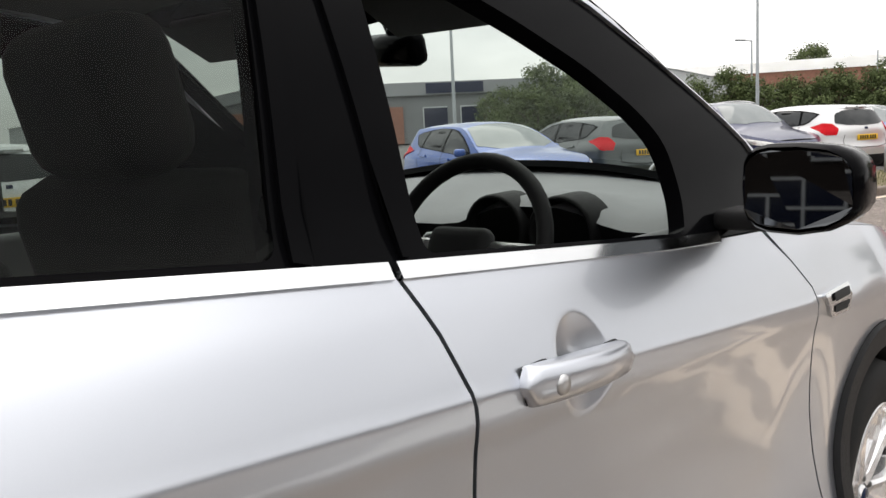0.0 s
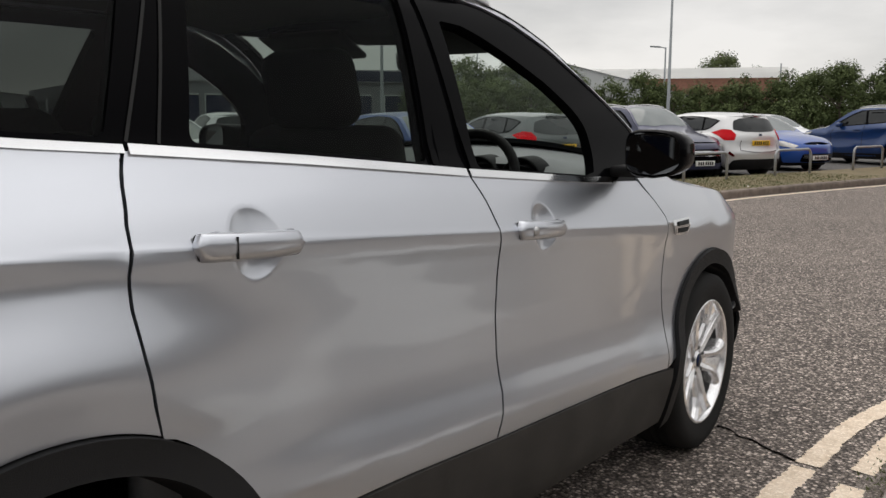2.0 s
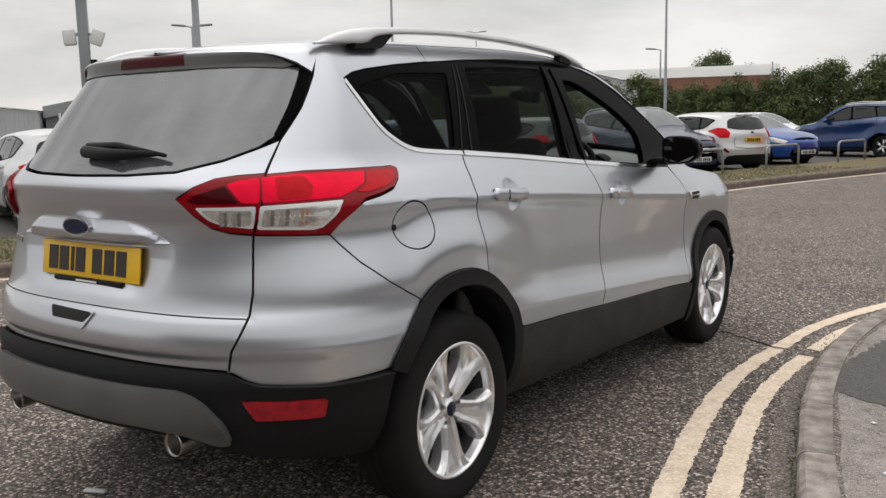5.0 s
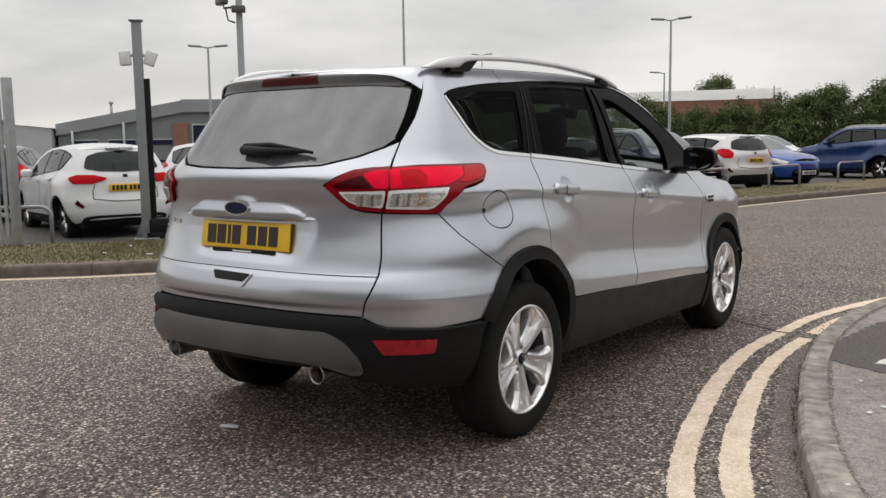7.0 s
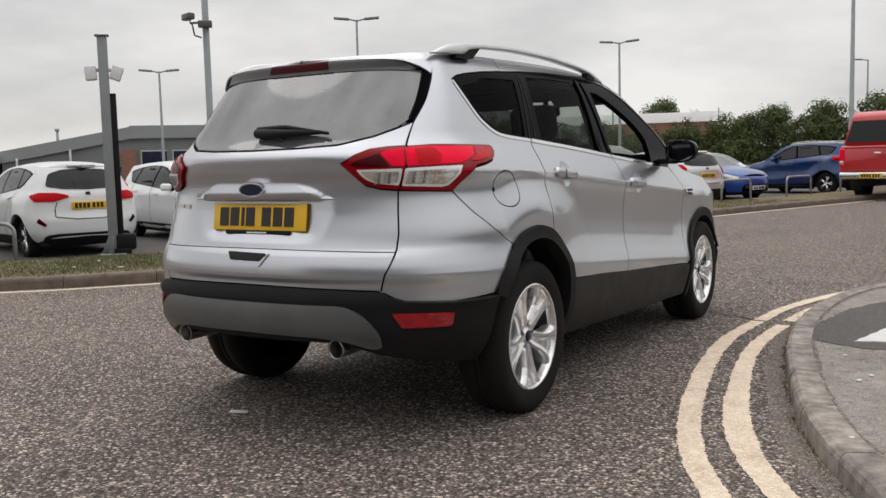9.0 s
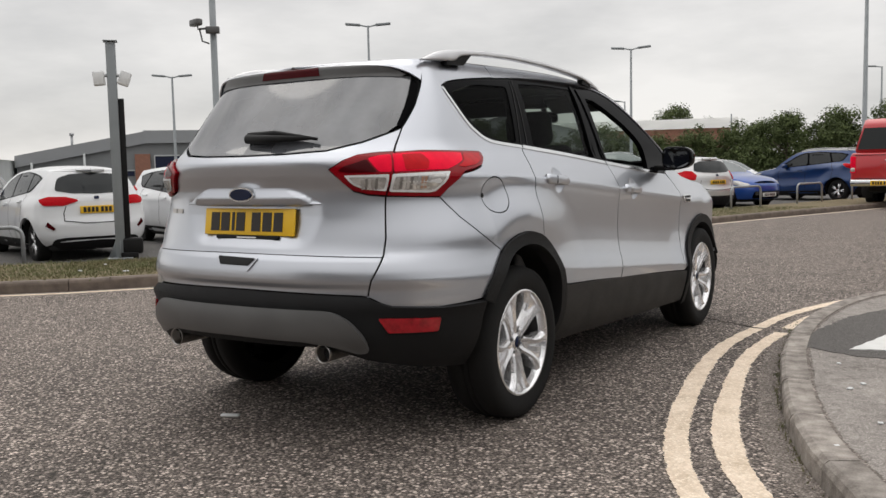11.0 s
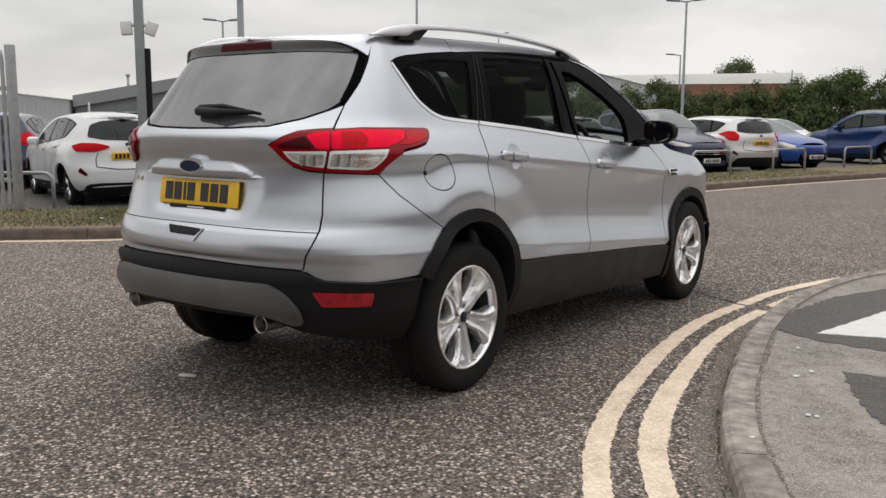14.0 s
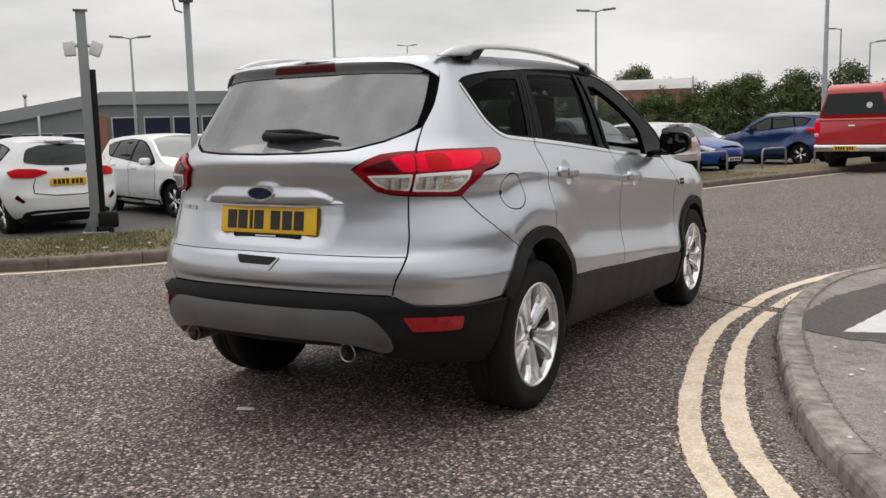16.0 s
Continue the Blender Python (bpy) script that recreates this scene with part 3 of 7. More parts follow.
# shared seams, from the bottom up or from the rear forwards
ARCH_R, ARCH_F = (-0.005, 0.43, 0.415), (2.665, 0.335, 0.452)
CLAD = [(0.43, 0.560), (0.8, 0.538), (1.13, 0.514), (1.7, 0.479), (2.17, 0.446)]
SEAM_REAR = [(0.172, 0.80), (0.160, 0.86), (0.151, 0.93), (0.148, 1.0), (0.152, 1.05), (0.170, 1.12), (0.196, 1.175), (0.228, 1.228)]
SEAM_B = [(1.12, 0.514), (1.142, 0.555), (1.165, 0.62), (1.174, 0.76), (1.172, 0.87), (1.16, 1.018), (1.145, 1.08), (1.12, 1.146)]
SEAM_F = [(2.17, 0.446), (2.195, 0.6), (2.215, 0.8), (2.22, 0.95), (2.17, 1.01), (2.10, 1.075)]
WAIST = [(0.228, 1.228), (0.6, 1.197), (1.12, 1.147), (1.72, 1.095), (2.10, 1.075)]
DLO_REAR = [(-0.258, 1.488), (-0.178, 1.345), (-0.12, 1.292), (-0.06, 1.262), (0.0, 1.25)]
DLO_TOP = [(-0.258, 1.488), (-0.205, 1.508), (-0.13, 1.522), (0.03, 1.541), (0.22, 1.558), (0.47, 1.577), (0.775, 1.592), (1.2, 1.597), (1.354, 1.590), (1.495, 1.571), (1.61, 1.540), (1.765, 1.473), (1.90, 1.395), (2.03, 1.316), (2.15, 1.235)]
TAIL_SEAM = [(-0.80, 0.637), (-0.79, 0.70), (-0.735, 0.80), (-0.722, 0.86), (-0.708, 1.026), (-0.66, 1.2), (-0.64, 1.228), (-0.587, 1.30), (-0.487, 1.395), (-0.40, 1.495), (-0.325, 1.585)]
BUMPER_SEAM = [(-0.505, 1.018), (-0.43, 0.93), (-0.35, 0.86), (-0.285, 0.815), (-0.235, 0.784)]
FLAP = [(-0.195 + 0.092 * math.cos(a), 1.016 + 0.076 * math.sin(a)) for a in (2 * math.pi * k / 40 for k in range(40))]


def ang(p, c):
    return math.degrees(math.atan2(p[1] - c[1], p[0] - c[0]))


def rim_line(c, p, q, n=20):
    """The wheel opening's edge between two points' directions."""
    return arc(*c, ang(p, c), ang(q, c), n)


def flank(side):
    S = suv_skin

    def creases(a, b):
        # lines along the shoulder crease, for clean edges
        return [[(float(y), c - 0.082 * (float(y) - 1.16)) for y in np.linspace(a, b, 40)] for c in (0.97, 0.99, 0.998, 1.006, 1.015, 1.027)]

    # quarter panel, from the rear door back to the lamp and the bumper, up to the roof
    back = [p for p in TAIL_SEAM if p[1] > 1.199]
    roof_u = [0.23 + (-0.325 - 0.23) * k / 10 for k in range(11)]
    outer = (rim_line(ARCH_R, BUMPER_SEAM[-1], SEAM_REAR[0]) + SEAM_REAR[1:] + [(0.24, 1.30), (0.24, 1.545)] + [(u, S.ztop(u) - 0.003) for u in roof_u]
             + back[::-1][1:] + [(-0.54, 1.206), (-0.19, 1.203), (-0.180, 1.192), (-0.205, 1.166), (-0.262, 1.136), (-0.325, 1.122), (-0.395, 1.111), (-0.447, 1.078)] + BUMPER_SEAM)
    hole = DLO_REAR + [(0.236, 1.231), (0.236, 1.5595)] + [p for p in DLO_TOP if p[0] < 0.235][::-1][:-1]
    panel("quarter_panel", [outer, hole, FLAP], S, SILVER, suv, h=0.02, side=side, gap=0.003, marks=creases(-0.235, 0.13))
    flap = panel("fuel_flap", [FLAP], S, SILVER, suv, h=0.015, side=side, gap=0.002)
    if side > 0:
        panel("flap_notch", [[(-0.282 + 0.011 * math.cos(a), 1.016 + 0.011 * math.sin(a)) for a in np.linspace(0, 6.1, 12)]], S, BLACK_TRIM, flap, off=0.001, h=0.01, lip=0)
    # doors
    rear_lines = rim_line(ARCH_R, CLAD[0], SEAM_REAR[0], 14)
    rear_skin = [p for p in CLAD if p[0] < 1.12] + SEAM_B + [p for p in WAIST if 0.228 < p[0] < 1.12][::-1] + SEAM_REAR[::-1] + rear_lines[::-1][1:-1]
    ring = lambda y, z, r: [(y + r * math.cos(a), z + r * math.sin(a)) for a in (2 * math.pi * k / 28 for k in range(29))]
    rear_door = panel("rear_door", [rear_skin], S, SILVER, suv, h=0.016, side=side, gap=0.0035, marks=[ring(0.405, 1.068, r) for r in (0.02, 0.034, 0.048, 0.057, 0.0598, 0.0603, 0.068)] + creases(0.15, 0.30) + creases(0.52, 1.16))
    front_skin = SEAM_B[::-1] + [p for p in CLAD if p[0] > 1.13] + SEAM_F[1:] + [p for p in WAIST if 1.12 < p[0] < 2.1][::-1]
    front_door = panel("front_door", [front_skin], S, SILVER, suv, h=0.016, side=side, gap=0.0032, marks=[ring(1.385, 0.998, r) for r in (0.02, 0.034, 0.048, 0.057, 0.0598, 0.0603, 0.068)] + creases(1.18, 1.29) + creases(1.48, 2.19))
    # front wing with its opening, round to the nose
    wing_top = [(u, S.ztop(u)) for u in np.linspace(S.uf - 0.001, 2.24, 26)]
    nose = [(2.95, 0.50), (S.uf - 0.001, 0.50)]
    wing = SEAM_F[:-1] + [(2.105, 1.082), (2.17, 1.105), (2.222, 1.165)] + wing_top[::-1] + nose[::-1] + rim_line(ARCH_F, (3.09, 0.50), SEAM_F[0], 30)[1:-1]
    panel("front_wing", [wing], S, SILVER, suv, h=0.03, side=side, gap=0.0025)
    panel("front_bumper", [[(3.09, 0.20), (S.uf, 0.20), (S.uf, 0.50), (3.09, 0.50)]], S, BLACK_TRIM, suv, off=0.004, h=0.08, side=side)
    # roof side over the windows, down along the windscreen
    ru = list(np.linspace(0.236, 2.215, 44))
    upper = [p for p in DLO_TOP if p[0] > 0.3]
    rail_loop = [(0.236, 1.5595)] + upper + [(2.21, 1.178)] + [(u, S.ztop(u) - 0.003) for u in ru[::-1]]
    dlo_z = smooth_table([(a, b) for a, b in DLO_TOP if a > -0.2])
    def turned_in(u, z):
        t = min(1, max(0, (z - dlo_z(u)) / max(0.02, S.ztop(u) - dlo_z(u))))
        return -S.tuck(u) * t * t * 1.05
    panel("roof_side", [rail_loop], S, SILVER, suv, off=turned_in, h=0.022, side=side, gap=0.001)
    # black window surround with the three openings
    quarter_glass = rounded([(-0.20, 1.466, 0.03), (-0.14, 1.35, 0.05), (-0.05, 1.286, 0.06), (0.03, 1.262, 0.03), (0.205, 1.250, 0.015), (0.33, 1.525, 0.02), (0.02, 1.515, 0.05)])
    rear_glass = rounded([(0.365, 1.238, 0.02), (0.99, 1.180, 0.02), (1.10, 1.56, 0.03), (0.78, 1.562, 0.1), (0.475, 1.548, 0.02)])
    front_hole = rounded([(1.19, 1.160, 0.012), (1.80, 1.108, 0.02), (1.838, 1.16, 0.03), (1.838, 1.248, 0.05), (1.780, 1.308, 0.04), (1.675, 1.375, 0.03), (1.548, 1.436, 0.03), (1.428, 1.486, 0.03), (1.345, 1.512, 0.02), (1.250, 1.518, 0.012)])
    dlo = DLO_REAR + [p for p in WAIST] + [(2.165, 1.108), (2.21, 1.176)] + DLO_TOP[::-1][:-1]
    frame_ob = panel("window_surround", [dlo, quarter_glass, rear_glass, front_hole], S, GLOSS_BLACK, suv, off=-0.006, h=0.025, lip=0.03, side=side, gap=0.001)
    panel("quarter_window", [quarter_glass], S, PRIVACY_DARK, suv, off=-0.010, h=0.05, lip=0, side=side)
    panel("rear_window", [rear_glass], S, PRIVACY, rear_door, off=-0.010, h=0.05, lip=0, side=side)
    if side < 0:
        panel("front_window", [front_hole], S, CLEAR_GLASS, front_door, off=-0.012, h=0.05, lip=0, side=side)
    # black seams in the surround: door edges and the pillar plate
    for a, b in (((0.24, 1.24), (0.40, 1.556)), ((0.30, 1.236), (0.425, 1.562))):
        panel("pillar_seam", [ribbon([a, b], 0.006)], S, SHADOW_BLACK, frame_ob, off=-0.003, h=0.05, lip=0, side=side)
    for a, b, w in (((1.012, 1.170), (1.122, 1.575), 0.024), ((1.147, 1.158), (1.180, 1.565), 0.01)):
        panel("pillar_trim", [ribbon([a, b], w)], S, GLOSS_BLACK, frame_ob, off=0.001, h=0.05, lip=0.006, side=side)
    # bright strip along the waist and round the rear side window
    strip = curve_through(DLO_REAR[:-1] + [(0.02, 1.247), (0.228, 1.231)], 4)
    panel("chrome_strip", [ribbon([(p[0], p[1] - 0.004) for p in strip], 0.014)], S, CHROME, suv, off=0.003, h=0.02, lip=0.008, side=side)
    panel("chrome_strip", [ribbon([(0.236, 1.2265), (0.6, 1.196), (1.114, 1.1475)], 0.017)], S, CHROME, rear_door, off=0.004, h=0.03, lip=0.008, side=side)
    panel("chrome_strip", [ribbon([(1.126, 1.1465), (1.72, 1.097), (1.90, 1.086)], 0.017)], S, CHROME, front_door, off=0.004, h=0.03, lip=0.008, side=side)
    # handles
    for door, y, z, key in ((rear_door, 0.268, 1.076, 0), (front_door, 1.24, 1.003, 1)):
        handle(door, y, z, side, key)
    # black cladding: sill, arches
    sill = [(0.38, 0.268), (2.2, 0.246), (2.2, 0.441)] + CLAD[::-1][1:-1] + [(0.39, 0.559)]
    panel("sill_cladding", [sill], S, SILL_TRIM, suv, off=lambda u, z: 0.006, h=0.03, lip=0.02, side=side)
    for c, a0, a1 in ((ARCH_R, -30, 156), (ARCH_F, 20, 195)):
        ring = arc(*c, a0, a1, 40) + arc(c[0], c[1], c[2] - 0.056, a1, a0, 40)
        panel("arch_cladding", [ring], S, BLACK_TRIM, suv, off=0.014, h=0.03, lip=0.06, side=side)
        bm = bmesh.new()
        lathe_arch(bm, c[0], c[1], 0.385, 0.42, 0.86, side)
        part("wheel_arch_liner", bm, SHADOW_BLACK, suv)
    # vent on the wing
    vent = rounded([(2.245, 0.930), (2.42, 0.928), (2.405, 0.905), (2.375, 0.878), (2.275, 0.882)], 0.012)
    v = panel("wing_vent", [vent], S, CHROME, suv, off=0.008, h=0.02, lip=0.012, side=side)
    slot = rounded([(2.295, 0.922), (2.405, 0.920), (2.39, 0.908), (2.29, 0.911)], 0.004)
    slot2 = rounded([(2.29, 0.903), (2.385, 0.900), (2.365, 0.886), (2.292, 0.889)], 0.004)
    for q in (slot, slot2):
        panel("vent_slot", [q], S, SHADOW_BLACK, v, off=0.0095, h=0.02, lip=0, side=side)
    # silver bumper corner under the lamp
    corner = BUMPER_SEAM + rim_line(ARCH_R, BUMPER_SEAM[-1], (-0.385, 0.605), 8)[1:] + [(-0.56, 0.588), (-0.72, 0.598), (-0.755, 0.61)] + [p for p in TAIL_SEAM if p[1] < 1.027] + [(-0.60, 1.022)]
    panel("bumper_corner", [corner], S, SILVER, suv, h=0.018, side=side, gap=0.002)
    tail_lamp(side)
    roof_rail(side)
    door_mirror(side, front_door)


def handle(door, y, z, side, key):
    """A pull handle over a round hollow, with a separate rear cap."""
    bm = bmesh.new()
    L, n = 0.235, 22
    rings = []
    for i in range(n + 1):
        s = i / n
        yy = y + L * s
        end = min(1, min(s, 1 - s) / 0.07)
        h = 0.0215 * (1 - (1 - end) ** 2.5) ** 0.5 * (1 - 0.10 * s) + 0.002
        out = 0.016 + 0.016 * math.sin(math.pi * min(1, s * 1.02)) ** 0.7
        base = suv_skin.wide(y - 0.02, z) - 0.004
        zc = z - 0.015 * s
        rings.append([bm.verts.new(((base + dx) * side, yy, zc + dz)) for dx, dz in
                      ((0.0, -h), (out - 0.010, -h), (out - 0.003, -h * 0.8), (out, -h * 0.25), (out + 0.001, h * 0.25), (out - 0.003, h * 0.8), (out - 0.010, h), (0.0, h))])
    for a, b in zip(rings, rings[1:]):
        for k in range(len(a) - 1):
            bm.faces.new((a[k], b[k], b[k + 1], a[k + 1]))
    bm.faces.new(rings[0]), bm.faces.new(rings[-1][::-1])
    ob = part("door_handle", bm, SILVER, door, "silver painted pull handle")
    for a, b in ((0.004, 0.072), (0.190, 0.233)):
        pad = rounded([(y + a, z - 0.0225 - 0.015 * (a + b) / 0.47), (y + b, z - 0.0225 - 0.015 * (a + b) / 0.47), (y + b, z + 0.0215 - 0.015 * (a + b) / 0.47), (y + a, z + 0.0215 - 0.015 * (a + b) / 0.47)], 0.016)
        panel("handle_gasket", [pad], suv_skin, SHADOW_BLACK, door, off=0.0012, h=0.012, lip=0, side=side)
    bm = bmesh.new()
    yk = y + 0.068
    x = suv_skin.wide(y - 0.02, z) + 0.021
    if key and side > 0:
        lathe(bm, [(0.0, 0.006), (0.010, 0.006), (0.013, 0.0), (0.0, -0.01)], 16)
        bmesh.ops.translate(bm, vec=(x, y + 0.05, z - 0.004), verts=bm.verts)
        part("key_lock", bm, SATIN, door)
    else:
        box(bm, x * side, yk, z - 0.005, 0.014, 0.0014, 0.036)
        part("handle_seam", bm, SHADOW_BLACK, door)


def lathe_arch(bm, yc, zc, r, x0, x1, side):
    n = 28
    rings = []
    for x in (x0, x1):
        rings.append([bm.verts.new((x * side, yc + r * math.cos(a), zc + r * math.sin(a))) for a in np.linspace(-0.1, math.pi + 0.1, n)])
    for k in range(n - 1):
        bm.faces.new((rings[0][k], rings[0][k + 1], rings[1][k + 1], rings[1][k]))
    bm.faces.new(rings[0])


def tail_lamp(side):
    S = suv_skin
    lamp = new("tail_lamp")
    lamp.parent = suv
    outer = [(-0.66, 1.201), (-0.54, 1.206), (-0.19, 1.203), (-0.180, 1.192), (-0.205, 1.166), (-0.262, 1.136), (-0.325, 1.122), (-0.395, 1.111), (-0.447, 1.078), (-0.505, 1.018), (-0.60, 1.022), (-0.707, 1.028)]
    inner = [(-0.66, 1.201), (-0.707, 1.028), (-0.775, 1.035), (-0.83, 1.05), (-0.932, 1.136), (-0.875, 1.168), (-0.81, 1.190), (-0.735, 1.198)]
    swell = lambda u, z: 0.006 + 0.010 * max(0, 1 - ((z - 1.11) / 0.095) ** 2)
    panel("outer_lens", [outer], S, DARK_RED_LENS, lamp, off=swell, h=0.02, lip=0.02, side=side, gap=0.003)
    panel("inner_lens", [inner], S, DARK_RED_LENS, lamp, off=swell, h=0.02, lip=0.02, side=side, gap=0.003)
    over = lambda u, z: swell(u, z) + 0.0022
    band_o = [(-0.676, 1.186), (-0.586, 1.192), (-0.486, 1.193), (-0.345, 1.190), (-0.378, 1.155), (-0.428, 1.136), (-0.475, 1.121), (-0.682, 1.119)]
    tip_o = [(-0.336, 1.190), (-0.212, 1.189), (-0.245, 1.158), (-0.31, 1.138), (-0.385, 1.128), (-0.420, 1.132), (-0.372, 1.153)]
    band_i = [(-0.682, 1.185), (-0.735, 1.180), (-0.775, 1.170), (-0.735, 1.121), (-0.690, 1.119)]
    dark_i = [(-0.780, 1.168), (-0.868, 1.146), (-0.893, 1.132), (-0.86, 1.123), (-0.742, 1.121)]
    # a flat patch: the chamber's shade is put into a deeper red
    chamber = [(-0.640, 1.183), (-0.556, 1.185), (-0.540, 1.155), (-0.556, 1.124), (-0.640, 1.124)]
    flush = lambda k: (lambda u, z: over(u, z) + 0.0012 * k)
    for nm, q, mat, k, lab in (("red_band", band_o, RED_LENS, 0, "bright red light band"), ("red_band", band_i, RED_LENS, 0, "bright red light band"),
                               ("lamp_tip", tip_o, MID_RED_LENS, 0, "deep red lamp tip"), ("lamp_corner", dark_i, BRAKE_RED, 0, "almost black red lamp corner"),
                               ("bulb_chamber", chamber, MID_RED_LENS, 1, "shaded red bulb chamber")):
        panel(nm, [rounded(q, 0.008)], S, mat, lamp, off=flush(k), h=0.02, lip=0.0, side=side, label=lab)
    clear_o = [(-0.688, 1.112), (-0.466, 1.113), (-0.524, 1.044), (-0.549, 1.038), (-0.696, 1.045)]
    clear_i = [(-0.698, 1.112), (-0.868, 1.114), (-0.83, 1.080), (-0.785, 1.058), (-0.706, 1.047)]
    for k0, q in ((0, clear_o), (1, clear_i)):
        w = panel("clear_window", [rounded(q, 0.008)], S, ROOM_WHITE, lamp, off=over, h=0.02, lip=0, side=side, label="clear lamp window")
        q2 = inset(q, 0.010)
        panel("reflector", [rounded(q2, 0.006)], S, CLEAR_LENS, w, off=flush(1), h=0.02, lip=0, side=side)
        lo_u, hi_u = min(p[0] for p in q2), max(p[0] for p in q2)
        for k in range(10):
            u0 = lo_u + (0.012 if k0 == 0 else 0.052) + k * 0.0125
            if u0 < hi_u - (0.058 if k0 == 0 else 0.02):
                # flat strips: bright and dark reflector tones paint the flutes' light and shade
                mat = AMBER_LENS if k0 == 0 and k in (7, 8) else (SATIN, CLEAR_DARK, CLEAR_LENS)[k % 3]
                panel("flute", [[(u0, 1.057), (u0 + 0.009, 1.057), (u0 + 0.009, 1.101), (u0, 1.101)]], S, mat, w, off=flush(2), h=0.03, lip=0.0, side=side)


def roof_rail(side):
    """A broad satin rail: a solid rear foot that rises into a flat bar, on dark pads."""
    top = smooth_table([(-0.335, 1.597), (-0.265, 1.625), (-0.205, 1.643), (-0.12, 1.658), (-0.03, 1.667), (0.20, 1.681), (0.45, 1.687), (0.75, 1.684), (0.96, 1.675), (1.20, 1.660), (1.38, 1.640), (1.48, 1.620), (1.56, 1.600)])
    deep = smooth_table([(-0.335, 0.030), (-0.12, 0.062), (-0.10, 0.050), (-0.05, 0.030), (0.05, 0.025), (0.9, 0.023), (1.3, 0.022), (1.40, 0.030), (1.56, 0.030)])
    S, bm, rings = suv_skin, bmesh.new(), []
    for y in np.linspace(-0.335, 1.56, 72):
        y = float(y)
        s = (y + 0.335) / 1.895
        z, x = top(y), 0.573 + 0.012 * math.sin(math.pi * s)
        low = max(S.edge(y) - 0.004, z - deep(y))
        w = 0.025 * min(1, 0.35 + 7 * min(s, 1 - s))
        z = max(z, low + 0.004)
        h = z - low
        rings.append([bm.verts.new((side * (x + dx * w), y, low + dz * h)) for dx, dz in
                      ((-0.9, 0), (-1, 0.25), (-0.95, 0.7), (-0.55, 0.95), (0, 1), (0.45, 0.93), (0.85, 0.66), (1, 0.2), (0.9, 0))])
    n = len(rings[0])
    for a, b in zip(rings, rings[1:]):
        for k in range(n):
            bm.faces.new((a[k], a[(k + 1) % n], b[(k + 1) % n], b[k]))
    bm.faces.new(rings[0]), bm.faces.new(rings[-1][::-1])
    bmesh.ops.recalc_face_normals(bm, faces=bm.faces)
    rail = part("roof_rail", bm, RAIL_SILVER, suv, "satin silver roof rail")
    for y0, y1, lean in ((-0.16, 0.0, 0.06), (1.30, 1.42, -0.03)):
        bm = bmesh.new()
        z0, z1 = S.edge(y0) - 0.02, top(y0) - 0.016
        v = [bm.verts.new((side * (0.577 + dx), y, z)) for dx in (-0.017, 0.017) for y, z in ((y0, z0), (y1 - abs(lean) * 0.3, S.edge(y1) - 0.02), (y1 + lean, top(y1 + lean) - 0.018), (y0, z1))]
        for f in ((0, 1, 2, 3), (7, 6, 5, 4), (0, 4, 5, 1), (1, 5, 6, 2), (2, 6, 7, 3), (3, 7, 4, 0)):
            bm.faces.new([v[k] for k in f])
        bmesh.ops.recalc_face_normals(bm, faces=bm.faces)
        part("rail_foot", bm, BLACK_TRIM, rail, "black rail foot", smooth=False)


def door_mirror(side, door):
    """A gloss black mirror head on a short foot, with a real mirror in it."""
    bm = bmesh.new()
    n, rings = 20, []
    for i, (y, grow) in enumerate(((1.86, 0.93), (1.87, 1.0), (1.91, 1.0), (1.97, 0.96), (2.02, 0.82), (2.055, 0.55), (2.07, 0.2))):
        ring = []
        for k in range(n):
            a = 2 * math.pi * k / n
            c, s = math.cos(a), math.sin(a)
            ex = 0.090 * grow * math.copysign(abs(c) ** 0.55, c)
            ez = 0.071 * grow * math.copysign(abs(s) ** 0.55, s) * (1 - (0.10 if s > 0 else 0.34) * max(0, c) - 0.02 * c)
            ring.append(bm.verts.new((side * (0.958 + ex - 0.02 * (1 - grow)), y, 1.170 + ez - 0.004 * c)))
        rings.append(ring)
    for a, b in zip(rings, rings[1:]):
        for k in range(n):
            bm.faces.new((a[k], a[(k + 1) % n], b[(k + 1) % n], b[k]))
    bm.faces.new(rings[-1])
    head = part("door_mirror", bm, GLOSS_BLACK, door, "gloss black door mirror")
    bm = bmesh.new()
    ring = []
    for k in range(n):
        a = 2 * math.pi * k / n
        c, s = math.cos(a), math.sin(a)
        ring.append(bm.verts.new((side * (0.958 + 0.080 * math.copysign(abs(c) ** 0.55, c)), 1.864 + 0.0155 * c + 0.003 * math.copysign(abs(s) ** 0.6, s), 1.170 + 0.061 * math.copysign(abs(s) ** 0.55, s) * (1 - (0.10 if s > 0 else 0.34) * max(0, c) - 0.02 * c) - 0.004 * c)))
    bm.faces.new(ring)
    ob = part("mirror_glass", bm, MIRROR, door, smooth=False)
    bm = bmesh.new()
    box(bm, side * 0.855, 1.965, 1.112, 0.12, 0.10, 0.035, bevel=0.012)
    part("mirror_foot", bm, BLACK_TRIM, door)


MIRROR = material("mirror", (0.085, 0.09, 0.095), 0.02, 1.0, 0.02)


